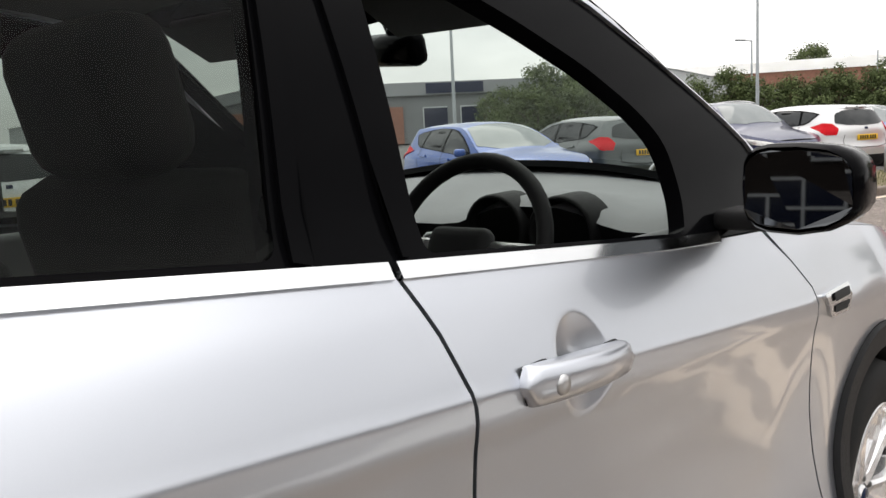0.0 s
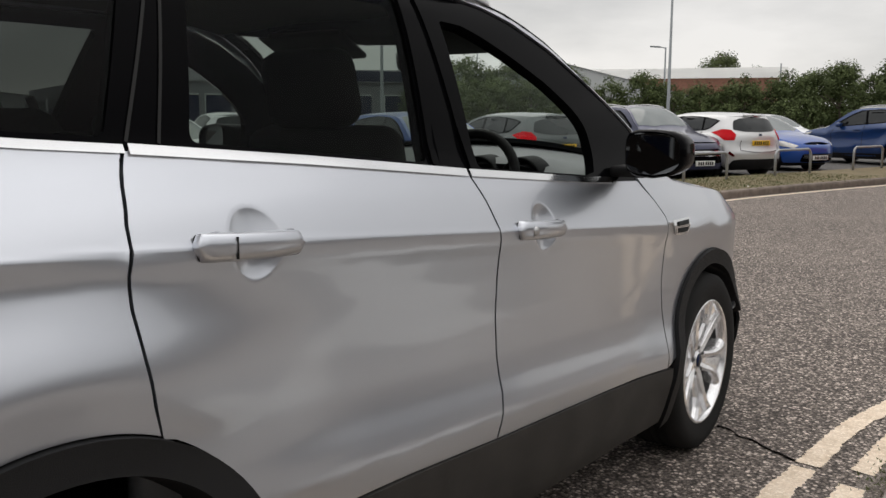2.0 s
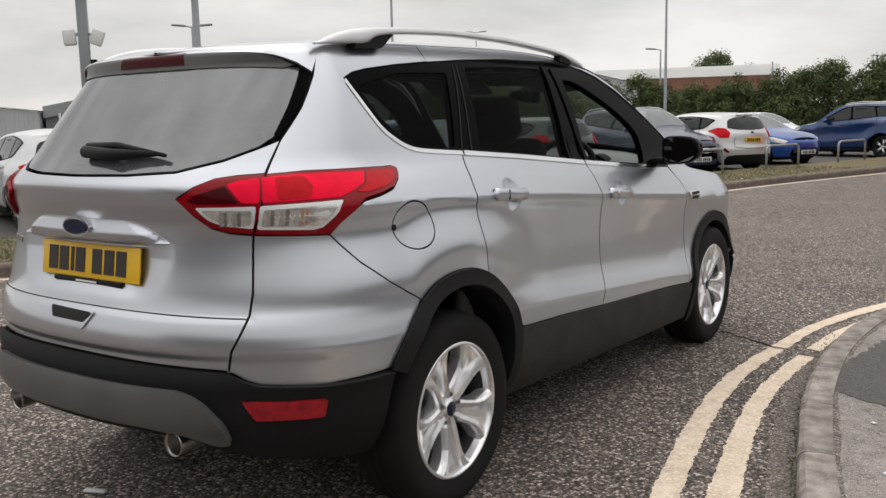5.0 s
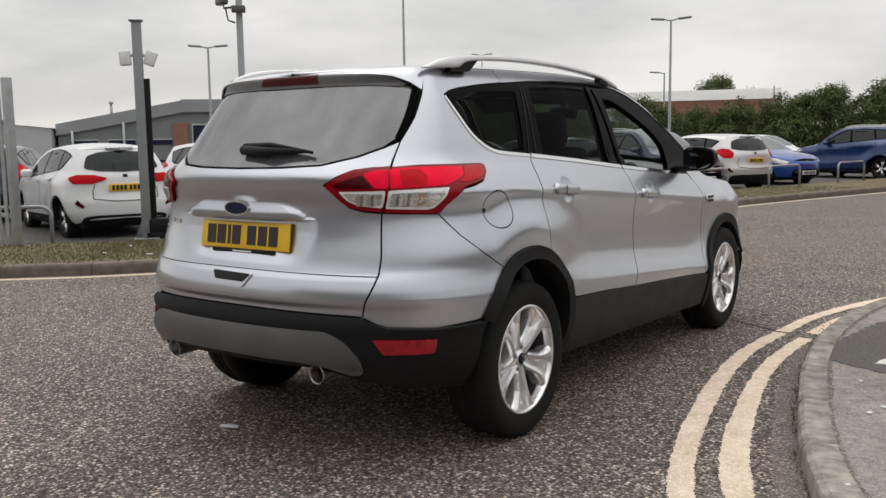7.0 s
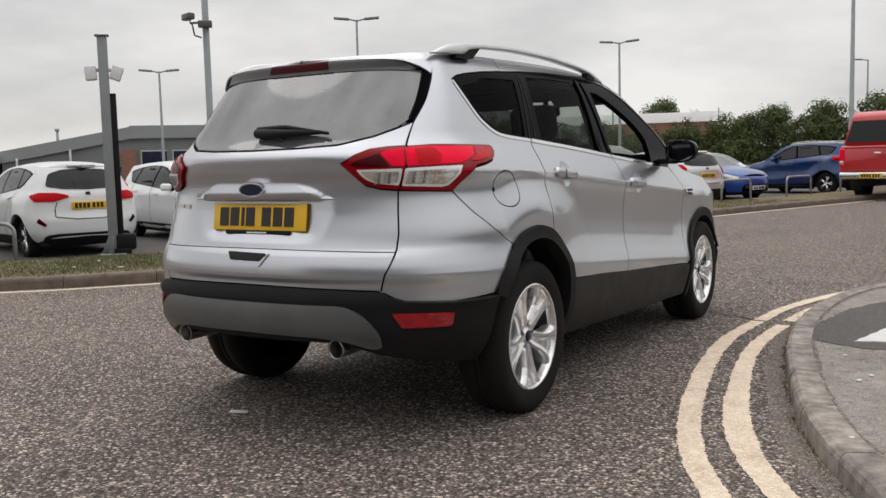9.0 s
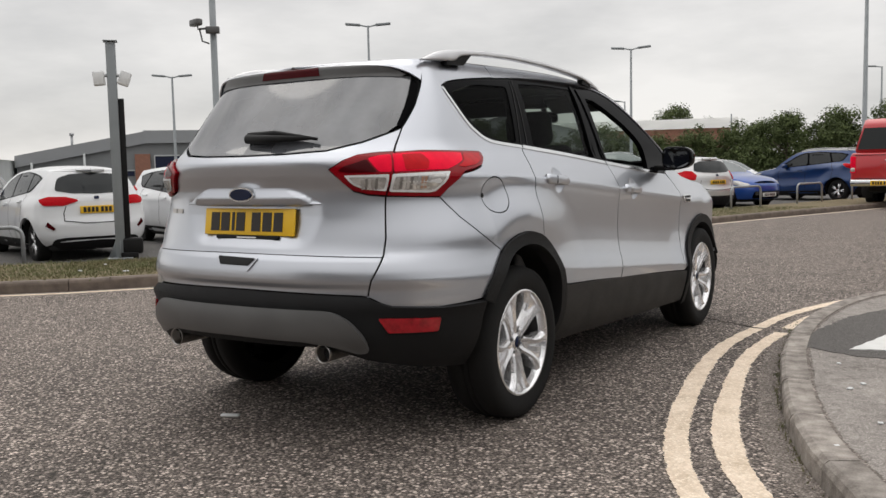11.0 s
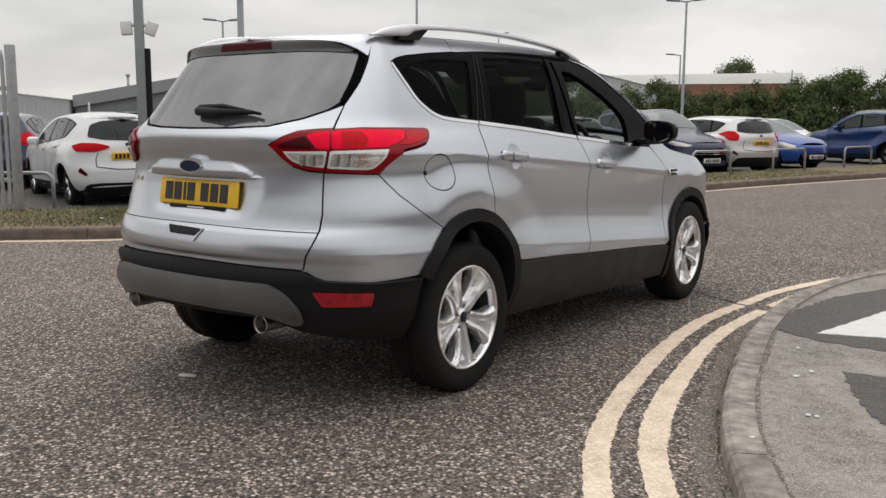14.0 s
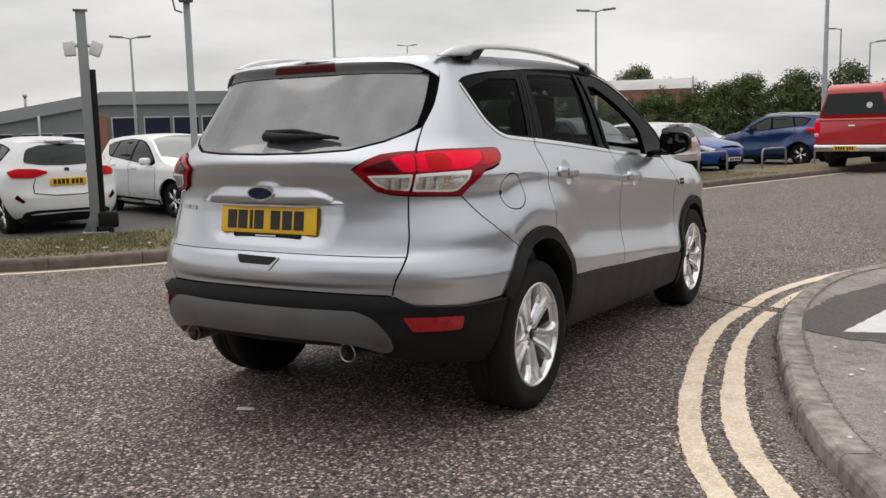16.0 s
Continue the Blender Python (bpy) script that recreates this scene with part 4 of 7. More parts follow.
def tailgate():
    S = suv_skin
    seam = TAIL_SEAM
    lamp_in = [(-0.707, 1.028), (-0.775, 1.035), (-0.83, 1.05), (-0.932, 1.136), (-0.875, 1.168), (-0.81, 1.190), (-0.735, 1.198), (-0.66, 1.201)]
    right = [p for p in seam if p[1] < 1.027] + lamp_in + [p for p in seam if 1.201 < p[1] < 1.31]
    # bottom edge dips towards the middle, top edge is the glass
    bottom = [(u, 0.637 + 0.012 * (1 - ((u - UC) / 0.64) ** 2)) for u in np.linspace(2 * UC + 0.78, -0.78, 30)]
    glass_low = [(-0.592, 1.302), (-0.66, 1.278), (-0.78, 1.243), (-0.944, 1.212), (-1.15, 1.203), (UC, 1.200)]
    upper = glass_low + mirrored(glass_low[:-1], UC)
    loop = bottom + right + upper[1:-1] + mirrored(right, UC)
    gate = panel("tailgate", [loop], S, SILVER, suv, h=0.011, gap=0.0045)
    glass = [(u, z + 0.003) for u, z in glass_low] + [(u, z + 0.003) for u, z in mirrored(glass_low[:-1], UC)]
    top = [(-0.432, 1.522), (-0.52, 1.530), (-0.70, 1.535), (-1.0, 1.537), (UC, 1.537)]
    pane_loop = glass[1:-1] + [(2 * UC + 0.60, 1.312)] + mirrored(top, UC)[::-1][:-1] + top[::-1] + [(-0.60, 1.312)]
    panel("rear_screen", [pane_loop], S, REAR_GLASS, gate, off=-0.002, h=0.04, lip=0.006, gap=0.002, label="dark tinted rear screen")
    # black blades at the screen's sides
    for side in (1, -1):
        blade = [(-0.592, 1.302), (-0.490, 1.393), (-0.424, 1.478), (-0.414, 1.494), (-0.436, 1.508), (-0.452, 1.495), (-0.605, 1.316)]
        panel("screen_blade", [blade], S, GLOSS_BLACK, gate, off=0.0005, h=0.03, lip=0.012, side=side, gap=0.001)
    # spoiler: the roof's rear edge, with an underside that carries the high brake lamp
    at_x = S.u_at
    brow = lambda x: 1.553 + 0.006 * (1 - (abs(x) / 0.54) ** 2) - 0.030 * (abs(x) / 0.53) ** 10
    rim_low = [(at_x(x, 1.555), brow(x)) for x in np.linspace(-0.525, 0.525, 44)]
    end = [(-0.404, 1.500), (-0.334, 1.578)]
    u_end = -0.330
    lip_loop = mirrored(end, UC) + rim_low + end + [(u, S.ztop(u) - 0.001) for u in np.linspace(u_end, 2 * UC - u_end, 60)]
    reach = lambda u: min(1, max(0, (1.10 - abs(u - UC)) / 0.16))
    panel("spoiler_lip", [lip_loop], S, SILVER, gate, off=lambda u, z: 0.003 + 0.027 * min(1, max(0, (S.ztop(u) - z) / 0.035)) * reach(u), h=0.012, lip=0.006, label="silver lip of the roof spoiler")
    # the spoiler's underside runs back in from the lip to the glass; grey colour paints its shade
    face = [(at_x(x, 1.53), 1.529 - 0.010 * (abs(x) / 0.52) ** 6) for x in np.linspace(-0.515, 0.515, 30)] + [(at_x(x, 1.555), brow(x) + 0.001) for x in np.linspace(0.52, -0.52, 40)]
    panel("spoiler_face", [face], S, GREY_TRIM, gate, off=lambda u, z: 0.001 + 0.028 * min(1, max(0, (z - 1.529) / 0.024)) * reach(u), h=0.012, lip=0.0, label="silver roof spoiler underside, its shade painted in grey")
    lamp_b = [(at_x(x, 1.54), 1.535) for x in np.linspace(-0.165, 0.165, 12)] + [(at_x(x, 1.57), 1.571) for x in np.linspace(0.15, -0.15, 12)]
    panel("high_brake_lamp", [lamp_b], S, BRAKE_RED, gate, off=lambda u, z: 0.004 + 0.028 * min(1, max(0, (z - 1.529) / 0.024), max(0, (S.ztop(u) - z) / 0.035)), h=0.008, lip=0.004, label="dark red high-level brake lamp")
    # bar over the plate, badge, plate, pull slot, seam of the lower panel
    bar = rounded([(UC - 0.475, 0.998, 0.01), (UC + 0.475, 1.000, 0.01), (UC + 0.345, 1.064, 0.05), (UC - 0.30, 1.068, 0.05)])
    def bar_off(u, z):
        side_room = min(1, max(0, (0.475 - 0.16 * (z - 1.0) / 0.065 - abs(u - UC)) / 0.05))
        drop = min(1, max(0, (1.068 - z) / 0.055))
        return 0.0015 + 0.023 * drop * side_room
    panel("plate_bar", [bar], S, SILVER, gate, off=bar_off, h=0.010, lip=0.003, label="silver bar over the plate")
    # painted plate with plain bars for its characters
    bm = bmesh.new()
    tilt = Matrix.Rotation(radians(-8), 4, "X")
    box(bm, 0, -0.809, 0.925, 0.52, 0.006, 0.113, tilt, 0.002)
    plate = part("number_plate", bm, YELLOW_PLATE, gate, "yellow number plate")
    for x, w in ((-0.195, 0.05), (-0.135, 0.05), (-0.088, 0.016), (-0.045, 0.05), (0.045, 0.05), (0.108, 0.05), (0.17, 0.05)):
        bm = bmesh.new()
        box(bm, x, -0.8135, 0.926, w, 0.002, 0.079, tilt)
        part("plate_mark", bm, PLATE_BLACK, plate, smooth=False)
    bm = bmesh.new()
    box(bm, 0, -0.822, 0.862, 0.36, 0.012, 0.016, tilt, 0.003)
    part("plate_holder", bm, BLACK_TRIM, gate)
    bm = bmesh.new()
    box(bm, 0.0, -0.8285, 0.861, 0.11, 0.002, 0.006, tilt)
    part("holder_mark", bm, WHITE_PLATE, gate, smooth=False)
    # oval badge, left plain
    for name, mat, a, b, off in (("badge_rim", CHROME, 0.070, 0.031, 0.004), ("badge_face", DEEP_BLUE, 0.060, 0.024, 0.008)):
        bm = bmesh.new()
        n = 36
        ring = [bm.verts.new((a * math.cos(t), -0.846 - off, 1.040 + b * math.sin(t))) for t in (2 * math.pi * k / n for k in range(n))]
        low = [bm.verts.new((a * 1.03 * math.cos(t), -0.828, 1.042 + b * 1.03 * math.sin(t))) for t in (2 * math.pi * k / n for k in range(n))]
        bm.faces.new(ring)
        for k in range(n):
            bm.faces.new((ring[k], low[k], low[(k + 1) % n], ring[(k + 1) % n]))
        part(name, bm, mat, gate, "plain dark blue oval" if mat is DEEP_BLUE else "", smooth=False)
    slot = rounded([(UC - 0.142, 0.786), (UC + 0.142, 0.782), (UC + 0.088, 0.727), (UC - 0.094, 0.729)], 0.012)
    slot_ob = panel("pull_slot", [slot], S, SILVER, gate, off=0.006, h=0.02, lip=0.01)
    # a flat black patch paints the shade inside the slot
    panel("slot_shade", [rounded([(UC - 0.128, 0.782), (UC + 0.128, 0.778), (UC + 0.092, 0.748), (UC - 0.098, 0.750)], 0.008)], S, SHADOW_BLACK, slot_ob, off=0.0078, h=0.02, lip=0)
    seam_pts = [(u, 0.789 + 0.009 * (1 - ((u - UC) / 0.7) ** 2)) for u in np.linspace(UC - 0.70, UC + 0.70, 40)]
    panel("lower_seam", [ribbon(seam_pts, 0.0035)], S, SHADOW_BLACK, gate, off=0.0008, h=0.04, lip=0)
    # small model badge, as plain bars
    for k in range(2):
        panel("model_badge", [rounded([(UC - 0.66 + 0.07 * k, 0.955), (UC - 0.60 + 0.07 * k, 0.955), (UC - 0.60 + 0.07 * k, 0.975), (UC - 0.66 + 0.07 * k, 0.975)], 0.004)], S, STEEL, gate, off=0.003, h=0.03, lip=0.004)
    # wiper: pivot housing and blade
    bm = bmesh.new()
    tube(bm, [S.place(UC - 0.02, 1.258, 0.02)[0], S.place(UC + 0.20, 1.245, 0.030)[0], S.place(UC + 0.42, 1.252, 0.02)[0]], [0.020, 0.017, 0.008], 10)
    tube(bm, [S.place(UC - 0.03, 1.275, 0.02)[0], S.place(UC + 0.20, 1.272, 0.028)[0], S.place(UC + 0.46, 1.248, 0.018)[0]], [0.012, 0.012, 0.006], 8)
    part("rear_wiper", bm, BLACK_TRIM, gate, "black rear wiper")
    return gate


# the screen's pale veil is part dust, part painted sky reflection
REAR_GLASS = pane("dark_rear_glass", (0.05, 0.052, 0.058), 0.06, 0.18, 0.16)


def rear_end():
    S = suv_skin
    # black lower bumper from arch to arch
    top = [(-0.380, 0.594), (-0.56, 0.588), (-0.72, 0.598), (-0.755, 0.61), (-0.80, 0.635)]
    mid = [(u, 0.636 + 0.012 * (1 - ((u - UC) / 0.64) ** 2)) for u in np.linspace(-0.83, 2 * UC + 0.83, 24)]
    upper = top + mid + mirrored(top, UC)
    low = [(2 * UC + 0.40, 0.325), (2 * UC + 0.6, 0.345), (2 * UC + 0.8, 0.385), (2 * UC + 0.95, 0.435), (-0.95, 0.435), (-0.8, 0.385), (-0.6, 0.345), (-0.40, 0.325)]
    bumper = panel("rear_bumper", [upper + low], S, BLACK_TRIM, suv, off=lambda u, z: 0.010 + 0.012 * max(0, 1 - ((z - 0.60) / 0.05) ** 2), h=0.03, lip=0.03, label="black plastic rear bumper")
    half = [(-0.93, 0.583), (-0.865, 0.545), (-0.815, 0.475), (-0.795, 0.425), (-0.83, 0.418), (-0.93, 0.448), (-1.05, 0.464), (UC, 0.468)]
    plate = half + mirrored(half[:-1], UC) + [(UC, 0.590)][:0]
    panel("skid_plate", [rounded(plate, 0.03)], S, GREY_TRIM, bumper, off=lambda u, z: 0.026 + 0.020 * max(0, 1 - ((z - 0.545) / 0.10) ** 2), h=0.02, lip=0.03, label="grey skid plate")
    for side in (1, -1):
        panel("reflector", [rounded([(-0.768, 0.554), (-0.560, 0.549), (-0.568, 0.496), (-0.735, 0.497)], 0.008)], S, REFLECTOR_RED, bumper, off=0.020, h=0.03, lip=0.012, side=side, label="red reflector")
        bm = bmesh.new()
        lathe(bm, [(0.033, 0.25), (0.036, -0.02), (0.039, -0.035), (0.0375, -0.04), (0.034, -0.03), (0.033, 0.12), (0.0, 0.12)], 28)
        bmesh.ops.rotate(bm, cent=(0, 0, 0), matrix=Matrix.Rotation(radians(90), 3, "Z"), verts=bm.verts)
        bmesh.ops.translate(bm, vec=(side * 0.425, -0.822, 0.408), verts=bm.verts)
        tip = part("exhaust_tip", bm, STEEL, suv, "polished steel exhaust tip")
        # a black disc across the pipe stands in for the shade inside it
        bm = bmesh.new()
        lathe(bm, [(0.0, 0.01), (0.0335, 0.01)], 20)
        bmesh.ops.rotate(bm, cent=(0, 0, 0), matrix=Matrix.Rotation(radians(90), 3, "Z"), verts=bm.verts)
        bmesh.ops.translate(bm, vec=(side * 0.425, -0.822, 0.408), verts=bm.verts)
        part("bore_shade", bm, SHADOW_BLACK, tip)
    # dark inner body behind the seams, and the underside
    for side in (1, -1):
        in1 = rim_line(ARCH_R, (-0.40, 0.45), (0.46, 0.45), 20) + rim_line(ARCH_F, (2.25, 0.45), (3.06, 0.45), 20)
        lo = [(-0.39, 0.42)] + in1 + [(3.2, 0.42), (3.2, 0.85), (2.6, 0.98), (2.1, 1.06), (1.1, 1.13), (0.0, 1.22), (-0.5, 1.19), (-0.9, 1.12), (UC, 1.12), (UC, 0.45)]
        panel("inner_body", [lo], S, SHADOW_BLACK, suv, off=-0.022, h=0.06, lip=0, side=side)
        panel("hatch_pillar_inner", [[(-0.90, 1.16), (-0.50, 1.19), (-0.30, 1.30), (-0.30, 1.57), (-0.36, 1.58), (-0.47, 1.52), (-0.62, 1.30), (-0.95, 1.205)]], S, SHADOW_BLACK, suv, off=-0.02, h=0.06, lip=0, side=side)
    bm = bmesh.new()
    box(bm, 0, 1.36, 0.335, 1.45, 1.75, 0.17, bevel=0.03)
    box(bm, 0, 2.6, 0.30, 1.24, 1.5, 0.20, bevel=0.03)
    box(bm, 0, -0.10, 0.43, 1.24, 1.15, 0.10, bevel=0.03)
    part("underbody", bm, SHADOW_BLACK, suv)
    bm = bmesh.new()
    tube(bm, [(-0.8, 0.0, 0.345), (0.8, 0.0, 0.345)], 0.05, 10)
    part("axle", bm, SHADOW_BLACK, suv)
    bm = bmesh.new()
    tube(bm, [(-0.8, 2.69, 0.345), (0.8, 2.69, 0.345)], 0.05, 10)
    part("axle", bm, SHADOW_BLACK, suv)
    bm = bmesh.new()
    tube(bm, [(-0.3, -0.50, 0.43), (0.3, -0.50, 0.43)], 0.08, 12)
    part("silencer", bm, SHADOW_BLACK, suv)


def top_panels():
    S = suv_skin
    y_list = list(np.linspace(-0.50, 1.54, 12))
    loop = [(-1, y) for y in y_list[::-1]] + [(1, y) for y in y_list] + [(s, 1.54 + 0.17 * (1 - abs(s) ** 2.2)) for s in (0.95, 0.85, 0.7, 0.5, 0.25, 0.0, -0.25, -0.5, -0.7, -0.85, -0.95)]
    roof = panel("roof", [loop], S, SILVER, suv, h=0.09, lip=0.01, top=True)
    header = [(s, 1.545 + 0.17 * (1 - abs(s) ** 2.2)) for s in (1.0, 0.95, 0.85, 0.7, 0.5, 0.25, 0.0, -0.25, -0.5, -0.7, -0.85, -0.95, -1.0)]
    loop = [(1.0, 2.34)] + header + [(-1.0, 2.34), (-0.6, 2.48), (0.6, 2.48)]
    screen = [(0.94, 2.30)] + [(s * 0.93, y + 0.09 + 0.12 * (1 - s * s)) for s, y in header] + [(-0.94, 2.30), (-0.56, 2.43), (0.56, 2.43)]
    panel("windscreen_surround", [loop, screen], S, GLOSS_BLACK, suv, h=0.08, lip=0.02, top=True)
    panel("windscreen", [screen], S, CLEAR_GLASS, suv, off=-0.004, h=0.1, lip=0, top=True)
    bon = [(-0.998, 2.38), (-0.6, 2.51), (0.6, 2.51), (0.998, 2.38), (0.998, 2.7), (0.998, 3.0), (0.99, 3.3), (0.9, 3.45), (-0.9, 3.45), (-0.99, 3.3), (-0.998, 3.0), (-0.998, 2.7)]
    panel("bonnet", [bon[::-1]], S, SILVER, suv, h=0.07, lip=0.01, top=True)
    panel("scuttle", [[(1.0, 2.345), (0.6, 2.485), (-0.6, 2.485), (-1.0, 2.345), (-1.0, 2.39), (-0.6, 2.52), (0.6, 2.52), (1.0, 2.39)]], S, BLACK_TRIM, suv, off=-0.012, h=0.08, lip=0, top=True)
    panel("headlining", [[(0.93, -0.42), (0.93, 1.54), (0.7, 1.62), (0.0, 1.70), (-0.7, 1.62), (-0.93, 1.54), (-0.93, -0.42)]], S, PALE_TRIM, suv, off=-0.05, h=0.12, lip=0, top=True)


def wheel_unit(name, r=0.345, rim=0.238, width=0.225, spokes=5, label=""):
    """A tyre on an alloy rim with paired spokes, about the x axis; +x is the outer face."""
    w = thing(name, label, "wheel")
    h = width / 2
    bm = bmesh.new()
    lathe(bm, [(rim, -h * 0.9), (rim + 0.03, -h), (r - 0.03, -h), (r - 0.008, -h * 0.86), (r, -h * 0.55), (r, -h * 0.18), (r - 0.006, -h * 0.16), (r - 0.006, -h * 0.10), (r, -h * 0.08),
               (r, h * 0.08), (r - 0.006, h * 0.10), (r - 0.006, h * 0.16), (r, h * 0.18), (r, h * 0.55), (r - 0.008, h * 0.86), (r - 0.03, h), (r - 0.055, h * 1.02), (rim + 0.02, h * 0.98), (rim - 0.004, h * 0.90)], 64)
    tyre = part("tyre", bm, RUBBER, w)
    bm = bmesh.new()
    lathe(bm, [(rim + 0.002, h * 0.93), (rim - 0.004, h * 0.97), (rim - 0.009, h * 0.94), (rim - 0.014, h * 0.80), (rim - 0.020, h * 0.62)], 64)
    part("rim", bm, ALLOY, w)
    # barrel and disc take a near-black colour that paints shade into the spoke openings
    bm = bmesh.new()
    lathe(bm, [(rim - 0.020, h * 0.62), (rim - 0.035, h * 0.2), (rim - 0.05, -h * 0.8)], 48)
    part("barrel", bm, BARREL, w)
    bm = bmesh.new()
    lathe(bm, [(rim - 0.03, -0.02), (0.0, -0.02)], 40)
    part("brake_backing", bm, SHADOW_BLACK, w)
    bm = bmesh.new()
    lathe(bm, [(0.15, 0.0), (0.15, 0.012), (0.06, 0.012), (0.06, 0.03), (0.0, 0.03)], 36)
    part("brake_disc", bm, BARREL, w)
    step = 2 * math.pi / spokes
    at = lambda rr, aa, x: Vector((x, rr * math.cos(aa), rr * math.sin(aa)))
    for k in range(spokes):
        a0 = step * k + math.pi / 2
        bm = bmesh.new()
        for sg in (-1, 1):
            # an arm: broad at the hub, slim half-way, flared at the rim, its outer flank falling away to the opening
            rings = []
            for s, off, wd, x in ((0.0, 0.40, 0.018, 0.60), (0.16, 0.35, 0.018, 0.66), (0.34, 0.27, 0.016, 0.72), (0.55, 0.235, 0.0155, 0.78), (0.75, 0.25, 0.018, 0.83), (0.90, 0.29, 0.023, 0.86), (1.0, 0.33, 0.030, 0.87)):
                rr = 0.040 + (rim - 0.050) * s
                aa = a0 + sg * off
                t = Vector((0, -math.sin(aa), math.cos(aa))) * sg
                ring = [at(rr, aa, h * x + dx) + t * q * wd for q, dx in ((-1.25, -0.030), (-0.75, -0.002), (0.25, 0.004), (0.75, -0.004), (1.05, -0.016), (1.25, -0.055))]
                rings.append([bm.verts.new(v) for v in ring])
            for a, b in zip(rings, rings[1:]):
                for j in range(5):
                    f = (a[j], b[j], b[j + 1], a[j + 1])
                    bm.faces.new(f if sg > 0 else f[::-1])
            bm.faces.new(rings[-1])
        spoke = part("spoke", bm, ALLOY, w, smooth=False)
        # the hollow between the two arms, with a raised triangular pad near the rim
        bm = bmesh.new()
        rows = []
        for s, half, x in ((0.10, 0.32, 0.50), (0.40, 0.20, 0.46), (0.55, 0.18, 0.50), (0.72, 0.19, 0.64), (0.86, 0.21, 0.74), (1.0, 0.24, 0.80)):
            rr = 0.040 + (rim - 0.050) * s
            rows.append([bm.verts.new(at(rr, a0 + q * half, h * x - 0.006 * q * q)) for q in (-1, -0.4, 0.4, 1)])
        for a, b in zip(rows, rows[1:]):
            for j in range(3):
                bm.faces.new((a[j], b[j], b[j + 1], a[j + 1]))
        part("spoke_web", bm, ALLOY, spoke, smooth=False)
    bm = bmesh.new()
    lathe(bm, [(0.075, h * 0.40), (0.072, h * 0.56), (0.060, h * 0.62), (0.033, h * 0.60), (0.031, h * 0.66), (0.0, h * 0.68)], 30)
    part("hub", bm, ALLOY, w)
    bm = bmesh.new()
    lathe(bm, [(0.026, h * 0.67), (0.024, h * 0.70), (0.0, h * 0.71)], 24)
    part("hub_cap", bm, DEEP_BLUE, w)
    for k in range(5):
        bm = bmesh.new()
        a = 2 * math.pi * (k + 0.5) / 5 + math.pi / 2
        lathe(bm, [(0.009, h * 0.5), (0.009, h * 0.66), (0.006, h * 0.70), (0.0, h * 0.70)], 6)
        bmesh.ops.translate(bm, vec=(0, 0.052 * math.cos(a), 0.052 * math.sin(a)), verts=bm.verts)
        part("wheel_nut", bm, GREY_TRIM, w)
    return w


def flatten_under(w, car):
    """A wheel belongs to its car: its pieces become parts of the part wheel."""
    w.parent = car
    for key in ("label", "category"):
        if key in w:
            del w[key]
    w["label"] = "five twin-spoke alloy wheel with black tyre"


for side in (1, -1):
    flank(side)
tailgate()
rear_end()
top_panels()
suv_wheel = wheel_unit("wheel")
suv_wheel.matrix_world = pose(0.765, 0, 0.345, 33, 0, 0)
flatten_under(suv_wheel, suv)
for x, y, turn, spin in ((0.765, 2.69, 0, 40), (-0.765, 0, 180, 20), (-0.765, 2.69, 180, 50)):
    copy_thing(suv_wheel, pose(x, y, 0.345, spin, 0, turn))

# ---- inside the silver car ----


def seat(x, y, front, drop=0.0):
    """A seat with a tall back and a headrest on two posts."""
    lean = Matrix.Rotation(radians(14 if front else 20), 4, "X")
    bm = bmesh.new()
    box(bm, x, y + 0.30, 0.68 - drop, 0.50, 0.52, 0.16, bevel=0.05, seg=3)
    part("seat_cushion", bm, CLOTH, suv)
    bm = bmesh.new()
    box(bm, x, y + 0.02, 0.98 - drop, 0.48, 0.15, 0.56, lean, 0.06, 3)
    part("seat_back", bm, CLOTH, suv)
    bm = bmesh.new()
    box(bm, x, y - 0.075, (1.345 if front else 1.22) - drop, 0.27, 0.12, 0.20 if front else 0.14, lean, 0.05, 3)
    rest = part("headrest", bm, CLOTH, suv)
    bm = bmesh.new()
    for dx in (-0.06, 0.06):
        tube(bm, [(x + dx, y - 0.01, 1.18 - drop), (x + dx, y - 0.06, 1.31 - drop)], 0.008, 8)
    part("headrest_post", bm, SATIN, rest)


for x, drop in ((0.37, 0.0), (-0.37, 0.15)):
    seat(x, 1.13, True, drop)
for x in (0.37, -0.37):
    seat(x, 0.33, False)
bm = bmesh.new()
box(bm, 0, 0.33, 0.92, 1.25, 0.18, 0.50, Matrix.Rotation(radians(20), 4, "X"), 0.05)
part("rear_bench_back", bm, CLOTH, suv)
bm = bmesh.new()
box(bm, 0, -0.2, 0.80, 1.3, 0.9, 0.04, bevel=0.01)
box(bm, 0, 1.2, 0.45, 1.4, 2.6, 0.05, bevel=0.01)
part("cabin_floor", bm, CLOTH, suv)
for side in (1, -1):
    bm = bmesh.new()
    box(bm, side * 0.70, 1.2, 0.84, 0.05, 1.9, 0.50, bevel=0.02)
    part("door_lining", bm, DASH, suv)
for side in (1, -1):
    bm = bmesh.new()
    box(bm, side * 0.33, 1.80, 1.525, 0.40, 0.17, 0.022, Matrix.Rotation(radians(-28), 4, "X"), 0.01)
    part("sun_visor", bm, PALE_TRIM, suv)
